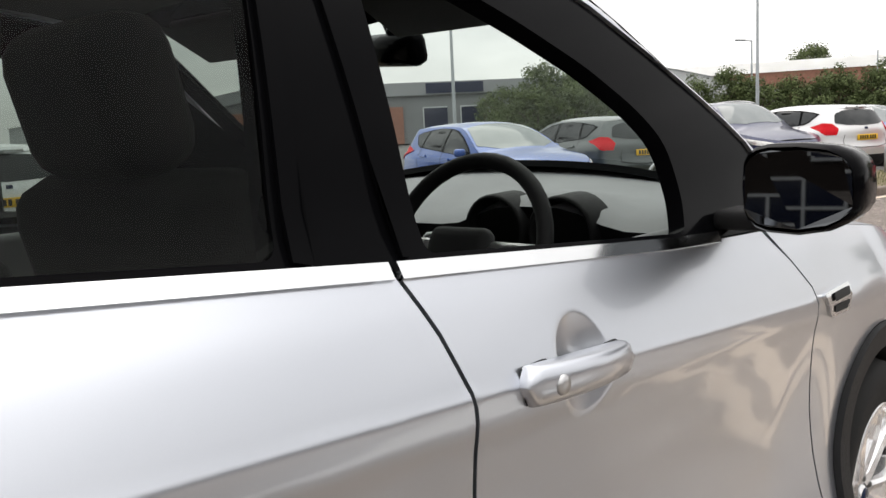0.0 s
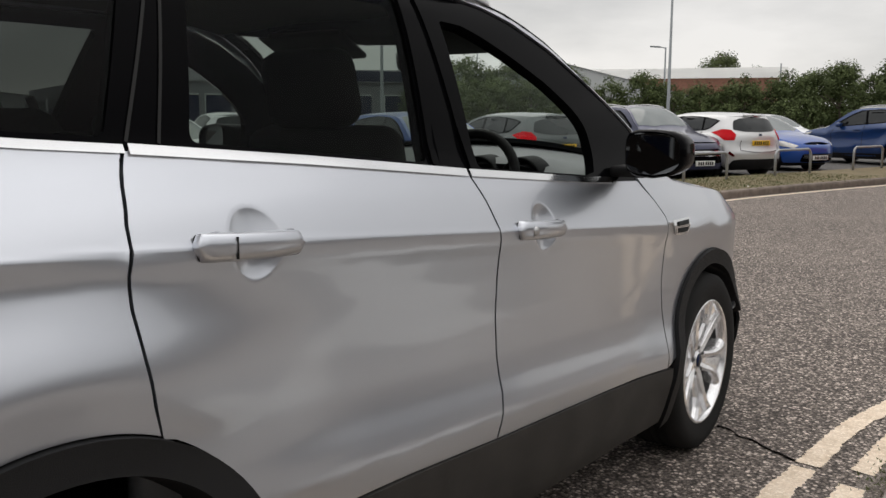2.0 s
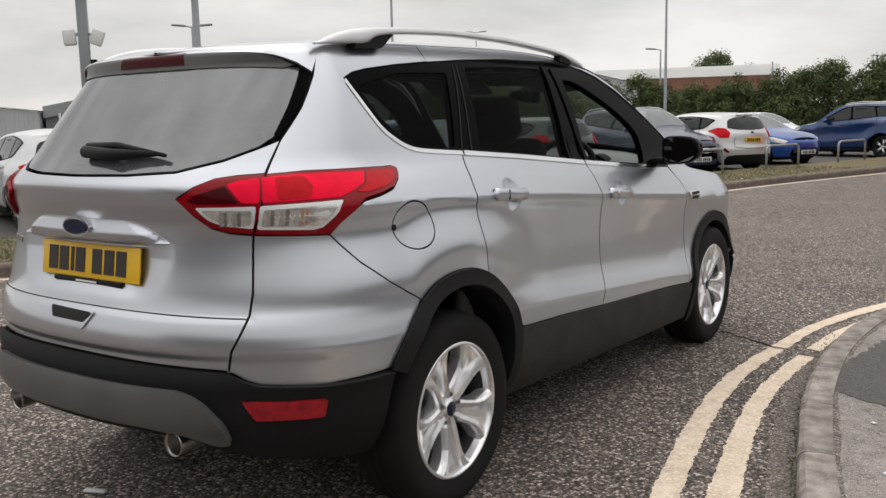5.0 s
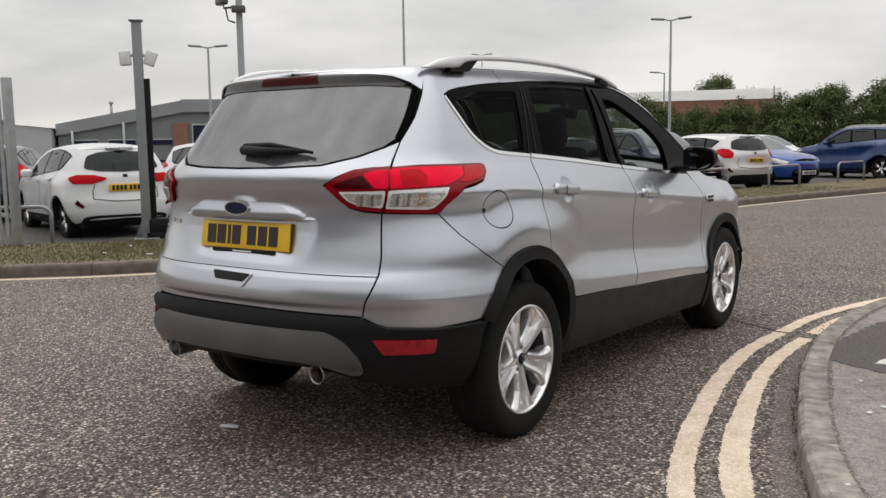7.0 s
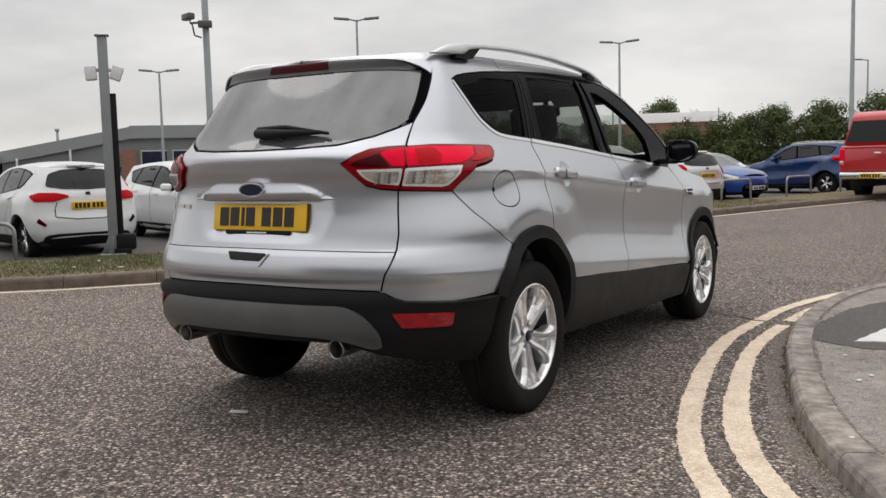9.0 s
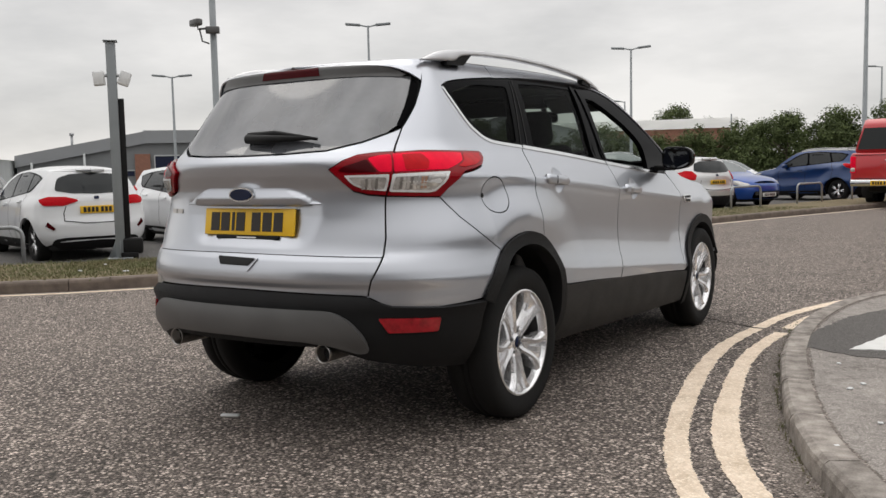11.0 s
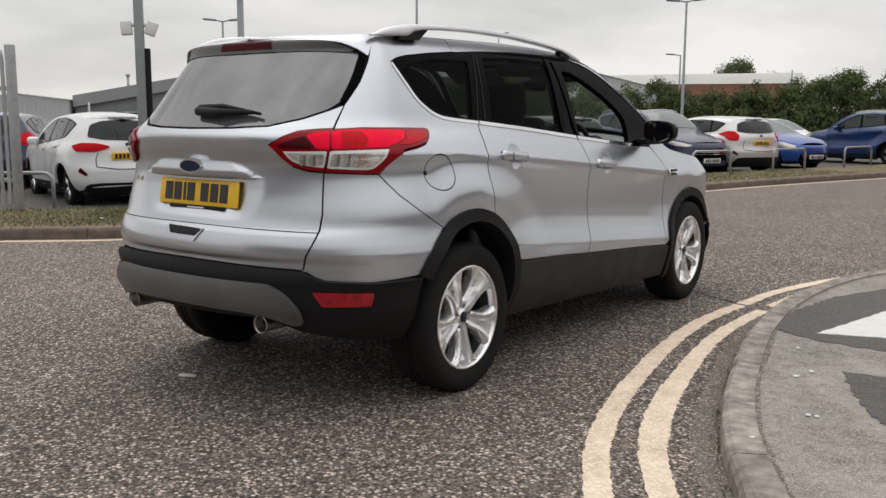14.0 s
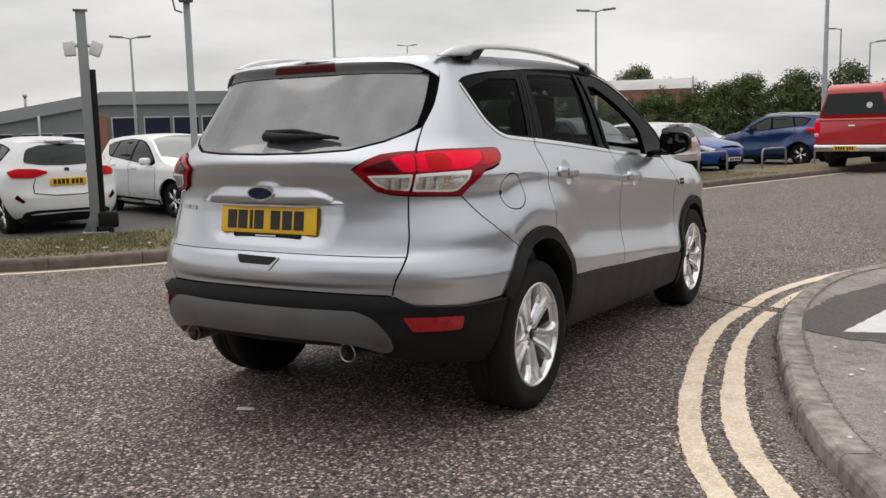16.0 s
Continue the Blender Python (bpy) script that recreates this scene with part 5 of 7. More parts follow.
# dashboard: a pale swept top, a black face below it, a hooded pair of dials, vents
top_bm, face_bm = bmesh.new(), bmesh.new()
top_rings, face_rings = [], []
for k in range(29):
    s = -1 + 2 * k / 28
    x = 0.73 * s
    bow = 0.10 * (1 - s * s)
    hood = 0.050 * math.exp(-((x - 0.35) / 0.16) ** 4)
    upper = [(2.42 + bow, 1.08 + bow), (2.36 + bow, 1.085 + 0.8 * bow), (2.22 + bow * 0.6, 1.098 + 0.4 * bow), (2.12 + bow * 0.3, 1.100 + hood * 0.8), (2.05, 1.085 + hood), (2.015, 1.070 + hood * 0.9)]
    lower = [(2.015, 1.070 + hood * 0.9), (2.03, 1.045 + hood * 0.4), (2.075, 1.00), (2.06, 0.90), (2.10, 0.70), (2.2, 0.55)]
    top_rings.append([top_bm.verts.new((x, y, z)) for y, z in upper])
    face_rings.append([face_bm.verts.new((x, y, z)) for y, z in lower])
for bm, rings in ((top_bm, top_rings), (face_bm, face_rings)):
    for a, b in zip(rings, rings[1:]):
        for j in range(len(a) - 1):
            bm.faces.new((a[j], a[j + 1], b[j + 1], b[j]))
part("dashboard", top_bm, DASH, suv, "grey soft dashboard top")
part("dash_face", face_bm, BLACK_TRIM, suv, "black dashboard face")
for dx in (-0.085, 0.085):
    bm = bmesh.new()
    lathe(bm, [(0.0, 0.03), (0.060, 0.03), (0.068, -0.03), (0.074, -0.038), (0.080, -0.03), (0.082, 0.05)], 28)
    bmesh.ops.rotate(bm, cent=(0, 0, 0), matrix=Matrix.Rotation(radians(90), 3, "Z"), verts=bm.verts)
    bmesh.ops.translate(bm, vec=(0.35 + dx, 2.03, 1.062), verts=bm.verts)
    dial = part("instrument_dial", bm, BLACK_TRIM, suv, "hooded black dial")
    bm = bmesh.new()
    for k in range(12):
        a = radians(-40 + 260 * k / 11)
        box(bm, 0.35 + dx + 0.046 * math.cos(a), 2.056, 1.062 + 0.046 * math.sin(a), 0.005, 0.002, 0.005)
    part("dial_marks", bm, WHITE_PLATE, dial, smooth=False)
for x0, x1 in ((0.53, 0.70), (0.02, 0.17)):
    # a vent: a bright frame round black slats
    bm = bmesh.new()
    y0 = 2.0
    tube(bm, [(x0, y0, 0.995), (x0 + 0.35 * (x1 - x0), y0, 1.045), (x1, y0 + 0.02, 1.055), (x1 - 0.02, y0 + 0.02, 1.005), (x0, y0, 0.995)], 0.007, 8)
    vent = part("dash_vent", bm, SATIN, suv, "satin silver vent frame")
    for k in range(3):
        bm = bmesh.new()
        box(bm, (x0 + x1) / 2 + 0.02, y0 + 0.02, 1.01 + 0.014 * k, (x1 - x0) * 0.55, 0.02, 0.004)
        part("vent_slat", bm, BLACK_TRIM, vent, smooth=False)
# steering wheel: rim, boss, spokes
wheel_m = Matrix.Translation((0.34, 1.80, 1.05)) @ Matrix.Rotation(radians(-24), 4, "X")
bm = bmesh.new()
ring = [(0.187 * math.cos(a), 0, 0.187 * math.sin(a)) for a in (2 * math.pi * k / 40 for k in range(41))]
tube(bm, ring, 0.0165, 12, cap=False)
bmesh.ops.transform(bm, matrix=wheel_m, verts=bm.verts)
steer = part("steering_wheel", bm, BLACK_TRIM, suv, "black leather steering wheel")
bm = bmesh.new()
box(bm, 0, -0.01, -0.01, 0.15, 0.05, 0.11, bevel=0.025, seg=3)
bmesh.ops.transform(bm, matrix=wheel_m, verts=bm.verts)
part("wheel_boss", bm, BLACK_TRIM, steer)
bm = bmesh.new()
for a in (0.05, math.pi - 0.05, -math.pi / 2 + 0.25, -math.pi / 2 - 0.25):
    tube(bm, [(0.06 * math.cos(a), 0, 0.06 * math.sin(a)), (0.18 * math.cos(a), 0, 0.18 * math.sin(a))], [0.02, 0.012], 8)
bmesh.ops.transform(bm, matrix=wheel_m, verts=bm.verts)
part("wheel_spoke", bm, SATIN, steer)
bm = bmesh.new()
tube(bm, [(0.37, 1.80, 1.0), (0.37, 2.08, 0.92)], 0.04, 12)
tube(bm, [(0.40, 1.86, 0.99), (0.53, 1.84, 1.005)], [0.012, 0.008], 8)
part("steering_column", bm, BLACK_TRIM, suv)
bm = bmesh.new()
box(bm, 0.0, 2.0, 1.47, 0.24, 0.05, 0.075, Matrix.Rotation(radians(12), 4, "X") @ Matrix.Rotation(radians(-20), 4, "Z"), 0.02)
tube(bm, [(0, 2.02, 1.48), (0, 1.98, 1.55)], 0.02, 8)
part("inside_mirror", bm, GLOSS_BLACK, suv)

# ---- parked cars ----


# the lines of a family hatchback: wheelbase 2.65, height 1.48
H_SECTION = [(0.16, 0.72), (0.25, 0.82), (0.35, 0.87), (0.45, 0.893), (0.55, 0.903), (0.64, 0.902), (0.72, 0.894), (0.80, 0.892), (0.86, 0.890), (0.91, 0.872), (0.96, 0.838), (1.0, 0.812), (1.1, 0.772), (1.2, 0.724), (1.3, 0.668), (1.38, 0.612), (1.46, 0.53)]
H_PLAN = [(-0.25, 0.95), (0.2, 0.985), (1.3, 1.0), (2.2, 0.995), (2.7, 0.955)]
H_REAR = [(0.16, -0.60), (0.25, -0.71), (0.35, -0.79), (0.45, -0.815), (0.58, -0.82), (0.64, -0.80), (0.70, -0.765), (0.80, -0.75), (0.92, -0.74), (0.99, -0.715), (1.08, -0.66), (1.2, -0.585), (1.33, -0.485), (1.46, -0.37)]
H_FRONT = [(0.16, 3.35), (0.3, 3.48), (0.5, 3.52), (0.65, 3.50), (0.75, 3.42), (0.85, 3.25), (1.0, 3.0), (1.4, 2.8)]
H_EDGE = [(-0.45, 1.372), (-0.25, 1.392), (0.2, 1.412), (0.8, 1.418), (1.2, 1.405), (1.45, 1.372), (1.7, 1.285), (1.95, 1.155), (2.2, 1.02), (2.35, 0.965), (2.6, 0.925), (2.9, 0.875), (3.2, 0.80), (3.45, 0.72)]
H_MID = [(-0.45, 1.42), (-0.3, 1.44), (0.2, 1.47), (0.8, 1.48), (1.2, 1.472), (1.45, 1.448), (1.7, 1.385), (1.95, 1.27), (2.2, 1.115), (2.4, 1.02), (2.7, 0.97), (3.0, 0.92), (3.25, 0.85), (3.45, 0.76)]


class Kind:
    """The measures of a kind of car, drawn out of the lines of the SUV or of a hatchback."""

    def __init__(self, length, wheelbase, width, height, wheel, over_rear, hatch=True):
        self.hatch = hatch
        wb, top, side, tail, nose = (2.65, 1.48, 1.81, 0.82, 0.87) if hatch else (2.69, 1.69, 1.80, 0.90, 0.91)
        section, plan, rear, front, edge, mid = (H_SECTION, H_PLAN, H_REAR, H_FRONT, H_EDGE, H_MID) if hatch else (SECTION, PLAN, REAR, FRONT, EDGE, MID)
        ky, kz, kx, tail, nose = wheelbase / wb, height / top, width / side, over_rear / tail, (length - over_rear - wheelbase) / nose
        self.ky, self.kz, self.kx, self.wheel, self.wb = ky, kz, kx, wheel, wheelbase
        low = lambda rows: [((y * ky if y > -0.25 else y * tail), z * kz) for y, z in rows]
        y1 = 2.70 if hatch else 2.75
        self.skin = Shell([(z * kz, x * kx) for z, x in section], [(y * ky, p) for y, p in plan], [(z * kz, y * tail) for z, y in rear], [(z * kz, wheelbase + (y - wb) * nose) for z, y in front],
                          low(edge), low(mid), -0.25 * ky, y1 * ky, (0.0, wheelbase), arch_z=0.34, bulge=0.03 if hatch else 0.05, rake=0.03 if hatch else 0.082)

    def uz(self, pts):
        """Lines of the drawing, fitted to this kind."""
        return [((p[0] * self.ky if p[0] > -0.25 else self.skin.y0 + (p[0] + 0.25)), p[1] * self.kz) for p in pts]


SUV_LINES = dict(
    surround=[(-0.26, 1.488), (-0.14, 1.31), (0.0, 1.25), (2.05, 1.08), (2.03, 1.22), (1.63, 1.46), (1.38, 1.56), (0.78, 1.59), (0.02, 1.54)],
    windows=[[(-0.20, 1.462), (-0.12, 1.335), (-0.02, 1.275), (0.22, 1.255), (0.36, 1.525), (0.02, 1.512)], [(0.28, 1.250), (1.05, 1.185), (1.16, 1.55), (0.78, 1.56), (0.43, 1.54)], [(1.12, 1.178), (2.0, 1.105), (1.98, 1.20), (1.60, 1.425), (1.36, 1.52), (1.23, 1.545)]],
    seams=[[(0.2, 0.72), (0.15, 1.0), (0.25, 1.22)], [(1.13, 0.42), (1.17, 0.8), (1.12, 1.14)], [(2.17, 0.42), (2.2, 0.9), (2.12, 1.05)]],
    handles=[(0.30, 1.06), (1.24, 1.0)], crease=[(-0.15, 1.07), (0.6, 1.03), (1.6, 0.96), (2.4, 0.90)],
    lamp=[(-0.52, 1.17), (-0.20, 1.20), (-0.16, 1.17), (-0.34, 1.07), (-0.52, 1.03), (-0.80, 1.05), (-0.88, 1.10), (-0.74, 1.16)],
    head=[(0.10, 0.93), (0.50, 0.86), (0.72, 0.80), (0.62, 0.76), (0.28, 0.80)], mirror=(1.92, 1.14),
    screen=[(0.80, 1.30), (0.60, 1.24), (0.0, 1.215), (0.93, 1.50), (0.8, 1.535), (0.0, 1.55)], spoiler=(1.565, 1.60), bumper=0.52, gate=(0.66, 0.635, 1.02), plate=0.88, badge=1.10, grille=(0.42, 0.72), front_plate=0.42,
    glass_front=[(0.95, 2.20), (0.92, 1.58), (0.5, 2.38)])
HATCH_LINES = dict(
    surround=[(-0.16, 1.285), (0.02, 1.12), (0.14, 1.068), (1.98, 0.915), (2.06, 0.955), (1.93, 1.07), (1.66, 1.235), (1.40, 1.335), (1.14, 1.375), (0.76, 1.388), (0.34, 1.365), (0.02, 1.325)],
    windows=[[(-0.10, 1.275), (0.06, 1.122), (0.22, 1.078), (0.30, 1.335), (0.04, 1.312)], [(0.27, 1.072), (1.03, 1.005), (1.08, 1.365), (0.75, 1.375), (0.37, 1.345)], [(1.11, 0.998), (1.93, 0.93), (1.95, 0.97), (1.88, 1.075), (1.64, 1.215), (1.38, 1.315), (1.15, 1.358)]],
    seams=[[(0.30, 0.62), (0.22, 0.85), (0.24, 1.05)], [(1.08, 0.36), (1.12, 0.7), (1.08, 0.99)], [(2.14, 0.36), (2.17, 0.7), (2.10, 0.90)]],
    handles=[(0.32, 0.915), (1.20, 0.865)], crease=[(-0.15, 0.93), (0.6, 0.885), (1.6, 0.83), (2.4, 0.78)],
    lamp=[(-0.05, 1.02), (-0.34, 1.10), (-0.52, 1.085), (-0.66, 0.98), (-0.64, 0.86), (-0.46, 0.86), (-0.32, 0.95)],
    head=[(0.02, 0.83), (0.36, 0.80), (0.66, 0.70), (0.58, 0.635), (0.28, 0.69)], mirror=(1.86, 0.99),
    screen=[(0.88, 1.09), (0.62, 1.05), (0.0, 1.035), (0.95, 1.28), (0.82, 1.335), (0.0, 1.355)], spoiler=(1.372, 1.405), bumper=0.43, gate=(0.64, 0.60, 0.86), plate=0.80, badge=0.955, grille=(0.30, 0.50), front_plate=0.40,
    glass_front=[(0.95, 2.10), (0.92, 1.52), (0.5, 2.34)])
SLIM_LAMP = [(-0.40, 0.955), (-0.52, 1.0), (-0.75, 0.995), (-0.96, 0.955), (-0.99, 0.93), (-0.74, 0.865), (-0.50, 0.87)]


def small_wheel(car, m, r, w, n=5, mat=None):
    wl = new("wheel")
    wl.parent = car
    wl.matrix_basis = m
    h = w / 2
    rim = r * 0.68
    bm = bmesh.new()
    lathe(bm, [(rim, -h), (r - 0.02, -h), (r, -h * 0.6), (r, h * 0.6), (r - 0.02, h), (rim, h * 0.95)], 28)
    part("tyre", bm, RUBBER, wl)
    bm = bmesh.new()
    lathe(bm, [(rim, h * 0.93), (rim - 0.015, h * 0.9), (rim - 0.02, 0.0), (0.0, 0.0)], 28)
    part("rim", bm, mat or SHADOW_BLACK, wl)
    bm = bmesh.new()
    for k in range(n):
        a = 2 * math.pi * k / n
        for da in (-0.16, 0.16):
            tube(bm, [(h * 0.7, 0.03 * math.cos(a), 0.03 * math.sin(a)), (h * 0.85, (rim - 0.01) * math.cos(a + da), (rim - 0.01) * math.sin(a + da))], [0.022, 0.017], 5)
    lathe(bm, [(0.05, h * 0.6), (0.045, h * 0.85), (0.0, h * 0.87)], 12)
    part("spokes", bm, ALLOY, wl)
    return wl


def parked_car(name, kind, coat, m, label, plate=(1, 0), rails=False, lamp="hatch", roof=None, lower=True, mirror=None, rim=None):
    """A parked car: flanks, top, windows, lamps, plates and wheels."""
    car = thing(name, label, "car", "parked cars", m)
    S, kz, L = kind.skin, kind.kz, (HATCH_LINES if kind.hatch else SUV_LINES)
    arch_r = (0.0, kind.wheel, kind.wheel * 1.22)
    arch_f = (kind.wb, kind.wheel, kind.wheel * 1.22)
    sill = 0.24 * kz
    H = 0.09
    for side in (1, -1):
        ends = [(S.uc, sill + 0.10), (S.y0 - 0.45, sill + 0.08), (arch_r[0] - arch_r[2] - 0.02, sill + 0.02)]
        base = ends + rim_line(arch_r, (arch_r[0] - 1, arch_r[1]), (arch_r[0] + 1, arch_r[1]), 14) + [(arch_r[0] + arch_r[2] + 0.02, sill), (arch_f[0] - arch_f[2] - 0.02, sill)]
        base += rim_line(arch_f, (arch_f[0] - 1, arch_f[1]), (arch_f[0] + 1, arch_f[1]), 14) + [(arch_f[0] + arch_f[2] + 0.03, sill + 0.04), (S.uf, sill + 0.05)]
        tops = [(u, S.ztop(u)) for u in np.linspace(S.uf, S.uc, 46)]
        body = panel("body_side", [base + tops], S, coat, car, h=H, lip=0.03, side=side)
        panel("window_surround", [rounded(kind.uz(L["surround"]), 0.02)], S, GLOSS_BLACK, car, off=0.004, h=0.12, lip=0.004, side=side)
        for nm, q in zip(("quarter_window", "rear_window", "front_window"), L["windows"]):
            panel(nm, [rounded(kind.uz(q), 0.03)], S, CAR_GLASS, car, off=0.007, h=0.14, lip=0.003, side=side)
        for q in L["seams"]:
            panel("door_seam", [ribbon(kind.uz(q), 0.012)], S, SHADOW_BLACK, car, off=0.003, h=0.1, lip=0, side=side)
        for y, z in L["handles"]:
            panel("door_handle", [rounded(kind.uz([(y, z), (y + 0.22, z - 0.012), (y + 0.22, z + 0.02), (y, z + 0.035)]), 0.01)], S, coat, car, off=0.025, h=0.06, lip=0.02, side=side)
        if lower:
            low = [(arch_r[0] + arch_r[2] + 0.02, sill - 0.06), (arch_f[0] - arch_f[2] - 0.02, sill - 0.06), (arch_f[0] - arch_f[2] - 0.02, sill + 0.09), (arch_r[0] + arch_r[2] + 0.02, sill + 0.11)]
            panel("sill", [low], S, BLACK_TRIM, car, off=0.006, h=0.1, lip=0.02, side=side)
        panel("tail_lamp", [rounded(kind.uz(SLIM_LAMP if lamp == "slim" else L["lamp"]), 0.02)], S, MID_RED_LENS, car, off=0.014, h=0.05, lip=0.018, side=side, label="red tail lamp")
        q = [(S.y1 + a, z * kz) for a, z in L["head"]]
        panel("headlamp", [rounded(q, 0.02)], S, CLEAR_LENS, car, off=0.008, h=0.06, lip=0.015, side=side, label="clear headlamp")
        mb = bmesh.new()
        my, mz = L["mirror"]
        mx = S.wide(my * kind.ky, mz * kz)
        box(mb, side * (mx + 0.11), my * kind.ky, mz * kz, 0.19, 0.13, 0.13, bevel=0.045, seg=3)
        part("door_mirror", mb, mirror or coat, car)
        mb = bmesh.new()
        box(mb, side * (mx + 0.01), my * kind.ky + 0.02, mz * kz - 0.045, 0.09, 0.06, 0.03, bevel=0.01)
        part("mirror_foot", mb, BLACK_TRIM, car)
        if rails:
            mb = bmesh.new()
            tube(mb, [(side * 0.56, y * kind.ky, z * kz) for y, z in ((-0.25, 1.615), (-0.1, 1.66), (0.4, 1.69), (0.9, 1.70), (1.3, 1.67), (1.5, 1.63))], 0.016, 6)
            part("roof_rail", mb, SATIN, car)
        for y in (0.0, kind.wb):
            mb = bmesh.new()
            lathe_arch(mb, y, kind.wheel, arch_r[2] - 0.03, 0.35, S.wide(y, 0.5) - 0.03, side)
            part("wheel_arch", mb, SHADOW_BLACK, car)
            small_wheel(car, pose(side * (S.wide(y, kind.wheel) - 0.125), y, kind.wheel, 0, 0, 0 if side > 0 else 180), kind.wheel, 0.20, mat=rim)
    y_end = min(3.5 * kind.ky, S.front(S.edge(3.3 * kind.ky)) - 0.02)
    ys = list(np.linspace(-0.50 * kind.ky, y_end, 20))
    panel("top", [[(-1, y) for y in ys[::-1]] + [(1, y) for y in ys]], S, roof or coat, car, h=0.16, lip=0.0, top=True)
    ky = kind.ky
    (wx, wy), (tx, ty), (bx, by) = L["glass_front"]
    panel("windscreen", [[(wx, wy * ky), (tx, ty * ky), (-tx, ty * ky), (-wx, wy * ky), (-bx, by * ky), (bx, by * ky)]], S, SCREEN_GLASS, car, off=0.006, h=0.14, lip=0, top=True)
    u = S.uc
    low_top = (0.37 if lamp == "slim" else L["bumper"]) * kz
    c0, c1, c2, c3, c4, c5 = L["screen"]
    scr = [(u - c0[0], c0[1]), (u - c1[0], c1[1]), (u, c2[1]), (u + c1[0], c1[1]), (u + c0[0], c0[1]), (u + c3[0], c3[1]), (u + c4[0], c4[1]), (u, c5[1]), (u - c4[0], c4[1]), (u - c3[0], c3[1])]
    panel("rear_screen", [rounded([(a, z * kz) for a, z in scr], 0.04)], S, CAR_GLASS, car, off=0.010, h=0.05, lip=0.010)
    panel("rear_bumper", [rounded([(u - 1.0, 0.22 * kz), (u + 1.0, 0.22 * kz), (u + 0.80, low_top), (u + 0.62, low_top + 0.02), (u - 0.62, low_top + 0.02), (u - 0.80, low_top)], 0.05)], S, BLACK_TRIM, car, off=0.012, h=0.1, lip=0.02)
    sp0, sp1 = (z * kz for z in L["spoiler"])
    panel("spoiler", [[(u - 0.72, sp0), (u + 0.72, sp0), (u + 0.76, sp1), (u - 0.76, sp1)]], S, coat, car, off=0.05, h=0.1, lip=0.08)
    g0, g1, g2 = (z * kz for z in L["gate"])
    panel("tailgate_seam", [ribbon([(u - 0.66, g0), (u - 0.3, g1), (u + 0.3, g1), (u + 0.66, g0)], 0.012)], S, SHADOW_BLACK, car, off=0.004, h=0.05, lip=0)
    for sg in (1, -1):
        panel("tailgate_seam", [ribbon([(u + sg * 0.66, g0), (u + sg * 0.69, (g0 + g2) / 2), (u + sg * 0.66, g2)], 0.012)], S, SHADOW_BLACK, car, off=0.004, h=0.05, lip=0)
        panel("rear_reflector", [rounded([(u + sg * 0.90, 0.57 * kz), (u + sg * 0.80, 0.50 * kz), (u + sg * 0.77, 0.53 * kz), (u + sg * 0.87, 0.63 * kz)], 0.01)], S, BRAKE_RED, car, off=0.008, h=0.05, lip=0.006)
    bz = L["badge"] * kz
    panel("tailgate_badge", [rounded([(u - 0.07, bz), (u + 0.07, bz), (u + 0.07, bz + 0.045), (u - 0.07, bz + 0.045)], 0.022)], S, DEEP_BLUE, car, off=0.008, h=0.05, lip=0.006)
    r0, r1 = (z * kz for z in L["grille"])
    g = panel("grille", [rounded([(S.uf - 0.5, r0), (S.uf + 0.5, r0), (S.uf + 0.44, r1), (S.uf - 0.44, r1)], 0.05)], S, GLOSS_BLACK, car, off=0.010, h=0.08, lip=0.02)
    for k in range(3):
        z = r0 + (r1 - r0) * (0.5 + 0.17 * k)
        panel("grille_bar", [[(S.uf - 0.42, z), (S.uf + 0.42, z), (S.uf + 0.42, z + 0.014), (S.uf - 0.42, z + 0.014)]], S, GREY_TRIM if kind.hatch else CHROME, g, off=0.020, h=0.12, lip=0.01)
    for on, mat, yy, zz, tag in ((plate[0], YELLOW_PLATE, S.rear(L["plate"] * kz) - 0.014, L["plate"] * kz, "yellow number plate"), (plate[1], WHITE_PLATE, S.front(L["front_plate"] * kz) + 0.025, L["front_plate"] * kz, "white number plate")):
        if not on:
            continue
        mb = bmesh.new()
        box(mb, 0, yy, zz, 0.52, 0.02, 0.111, bevel=0.003)
        p = part("number_plate", mb, mat, car, tag)
        mb = bmesh.new()
        sg = -1 if yy < 1 else 1
        for k in range(7):
            box(mb, -0.195 + 0.06 * k + (0.02 if k > 3 else 0), yy + sg * 0.012, zz, 0.042, 0.002, 0.075)
        part("plate_mark", mb, PLATE_BLACK, p, smooth=False)
    mb = bmesh.new()
    box(mb, 0, kind.wb / 2, kind.wheel * 0.95, 1.35 * kind.kx, kind.wb + 1.0, 0.22, bevel=0.04)
    part("underbody", mb, SHADOW_BLACK, car)
    return car


SMALL_HATCH = Kind(4.04, 2.49, 1.735, 1.475, 0.31, 0.72)
LARGE_HATCH = Kind(4.36, 2.65, 1.82, 1.48, 0.32, 0.82)
SUV_KIND = Kind(4.35, 2.60, 1.80, 1.66, 0.345, 0.86, hatch=False)


def parked_at(x, y, heading, z=0.008):
    return pose(x, y, z + gz(x, y), 0, 0, heading)


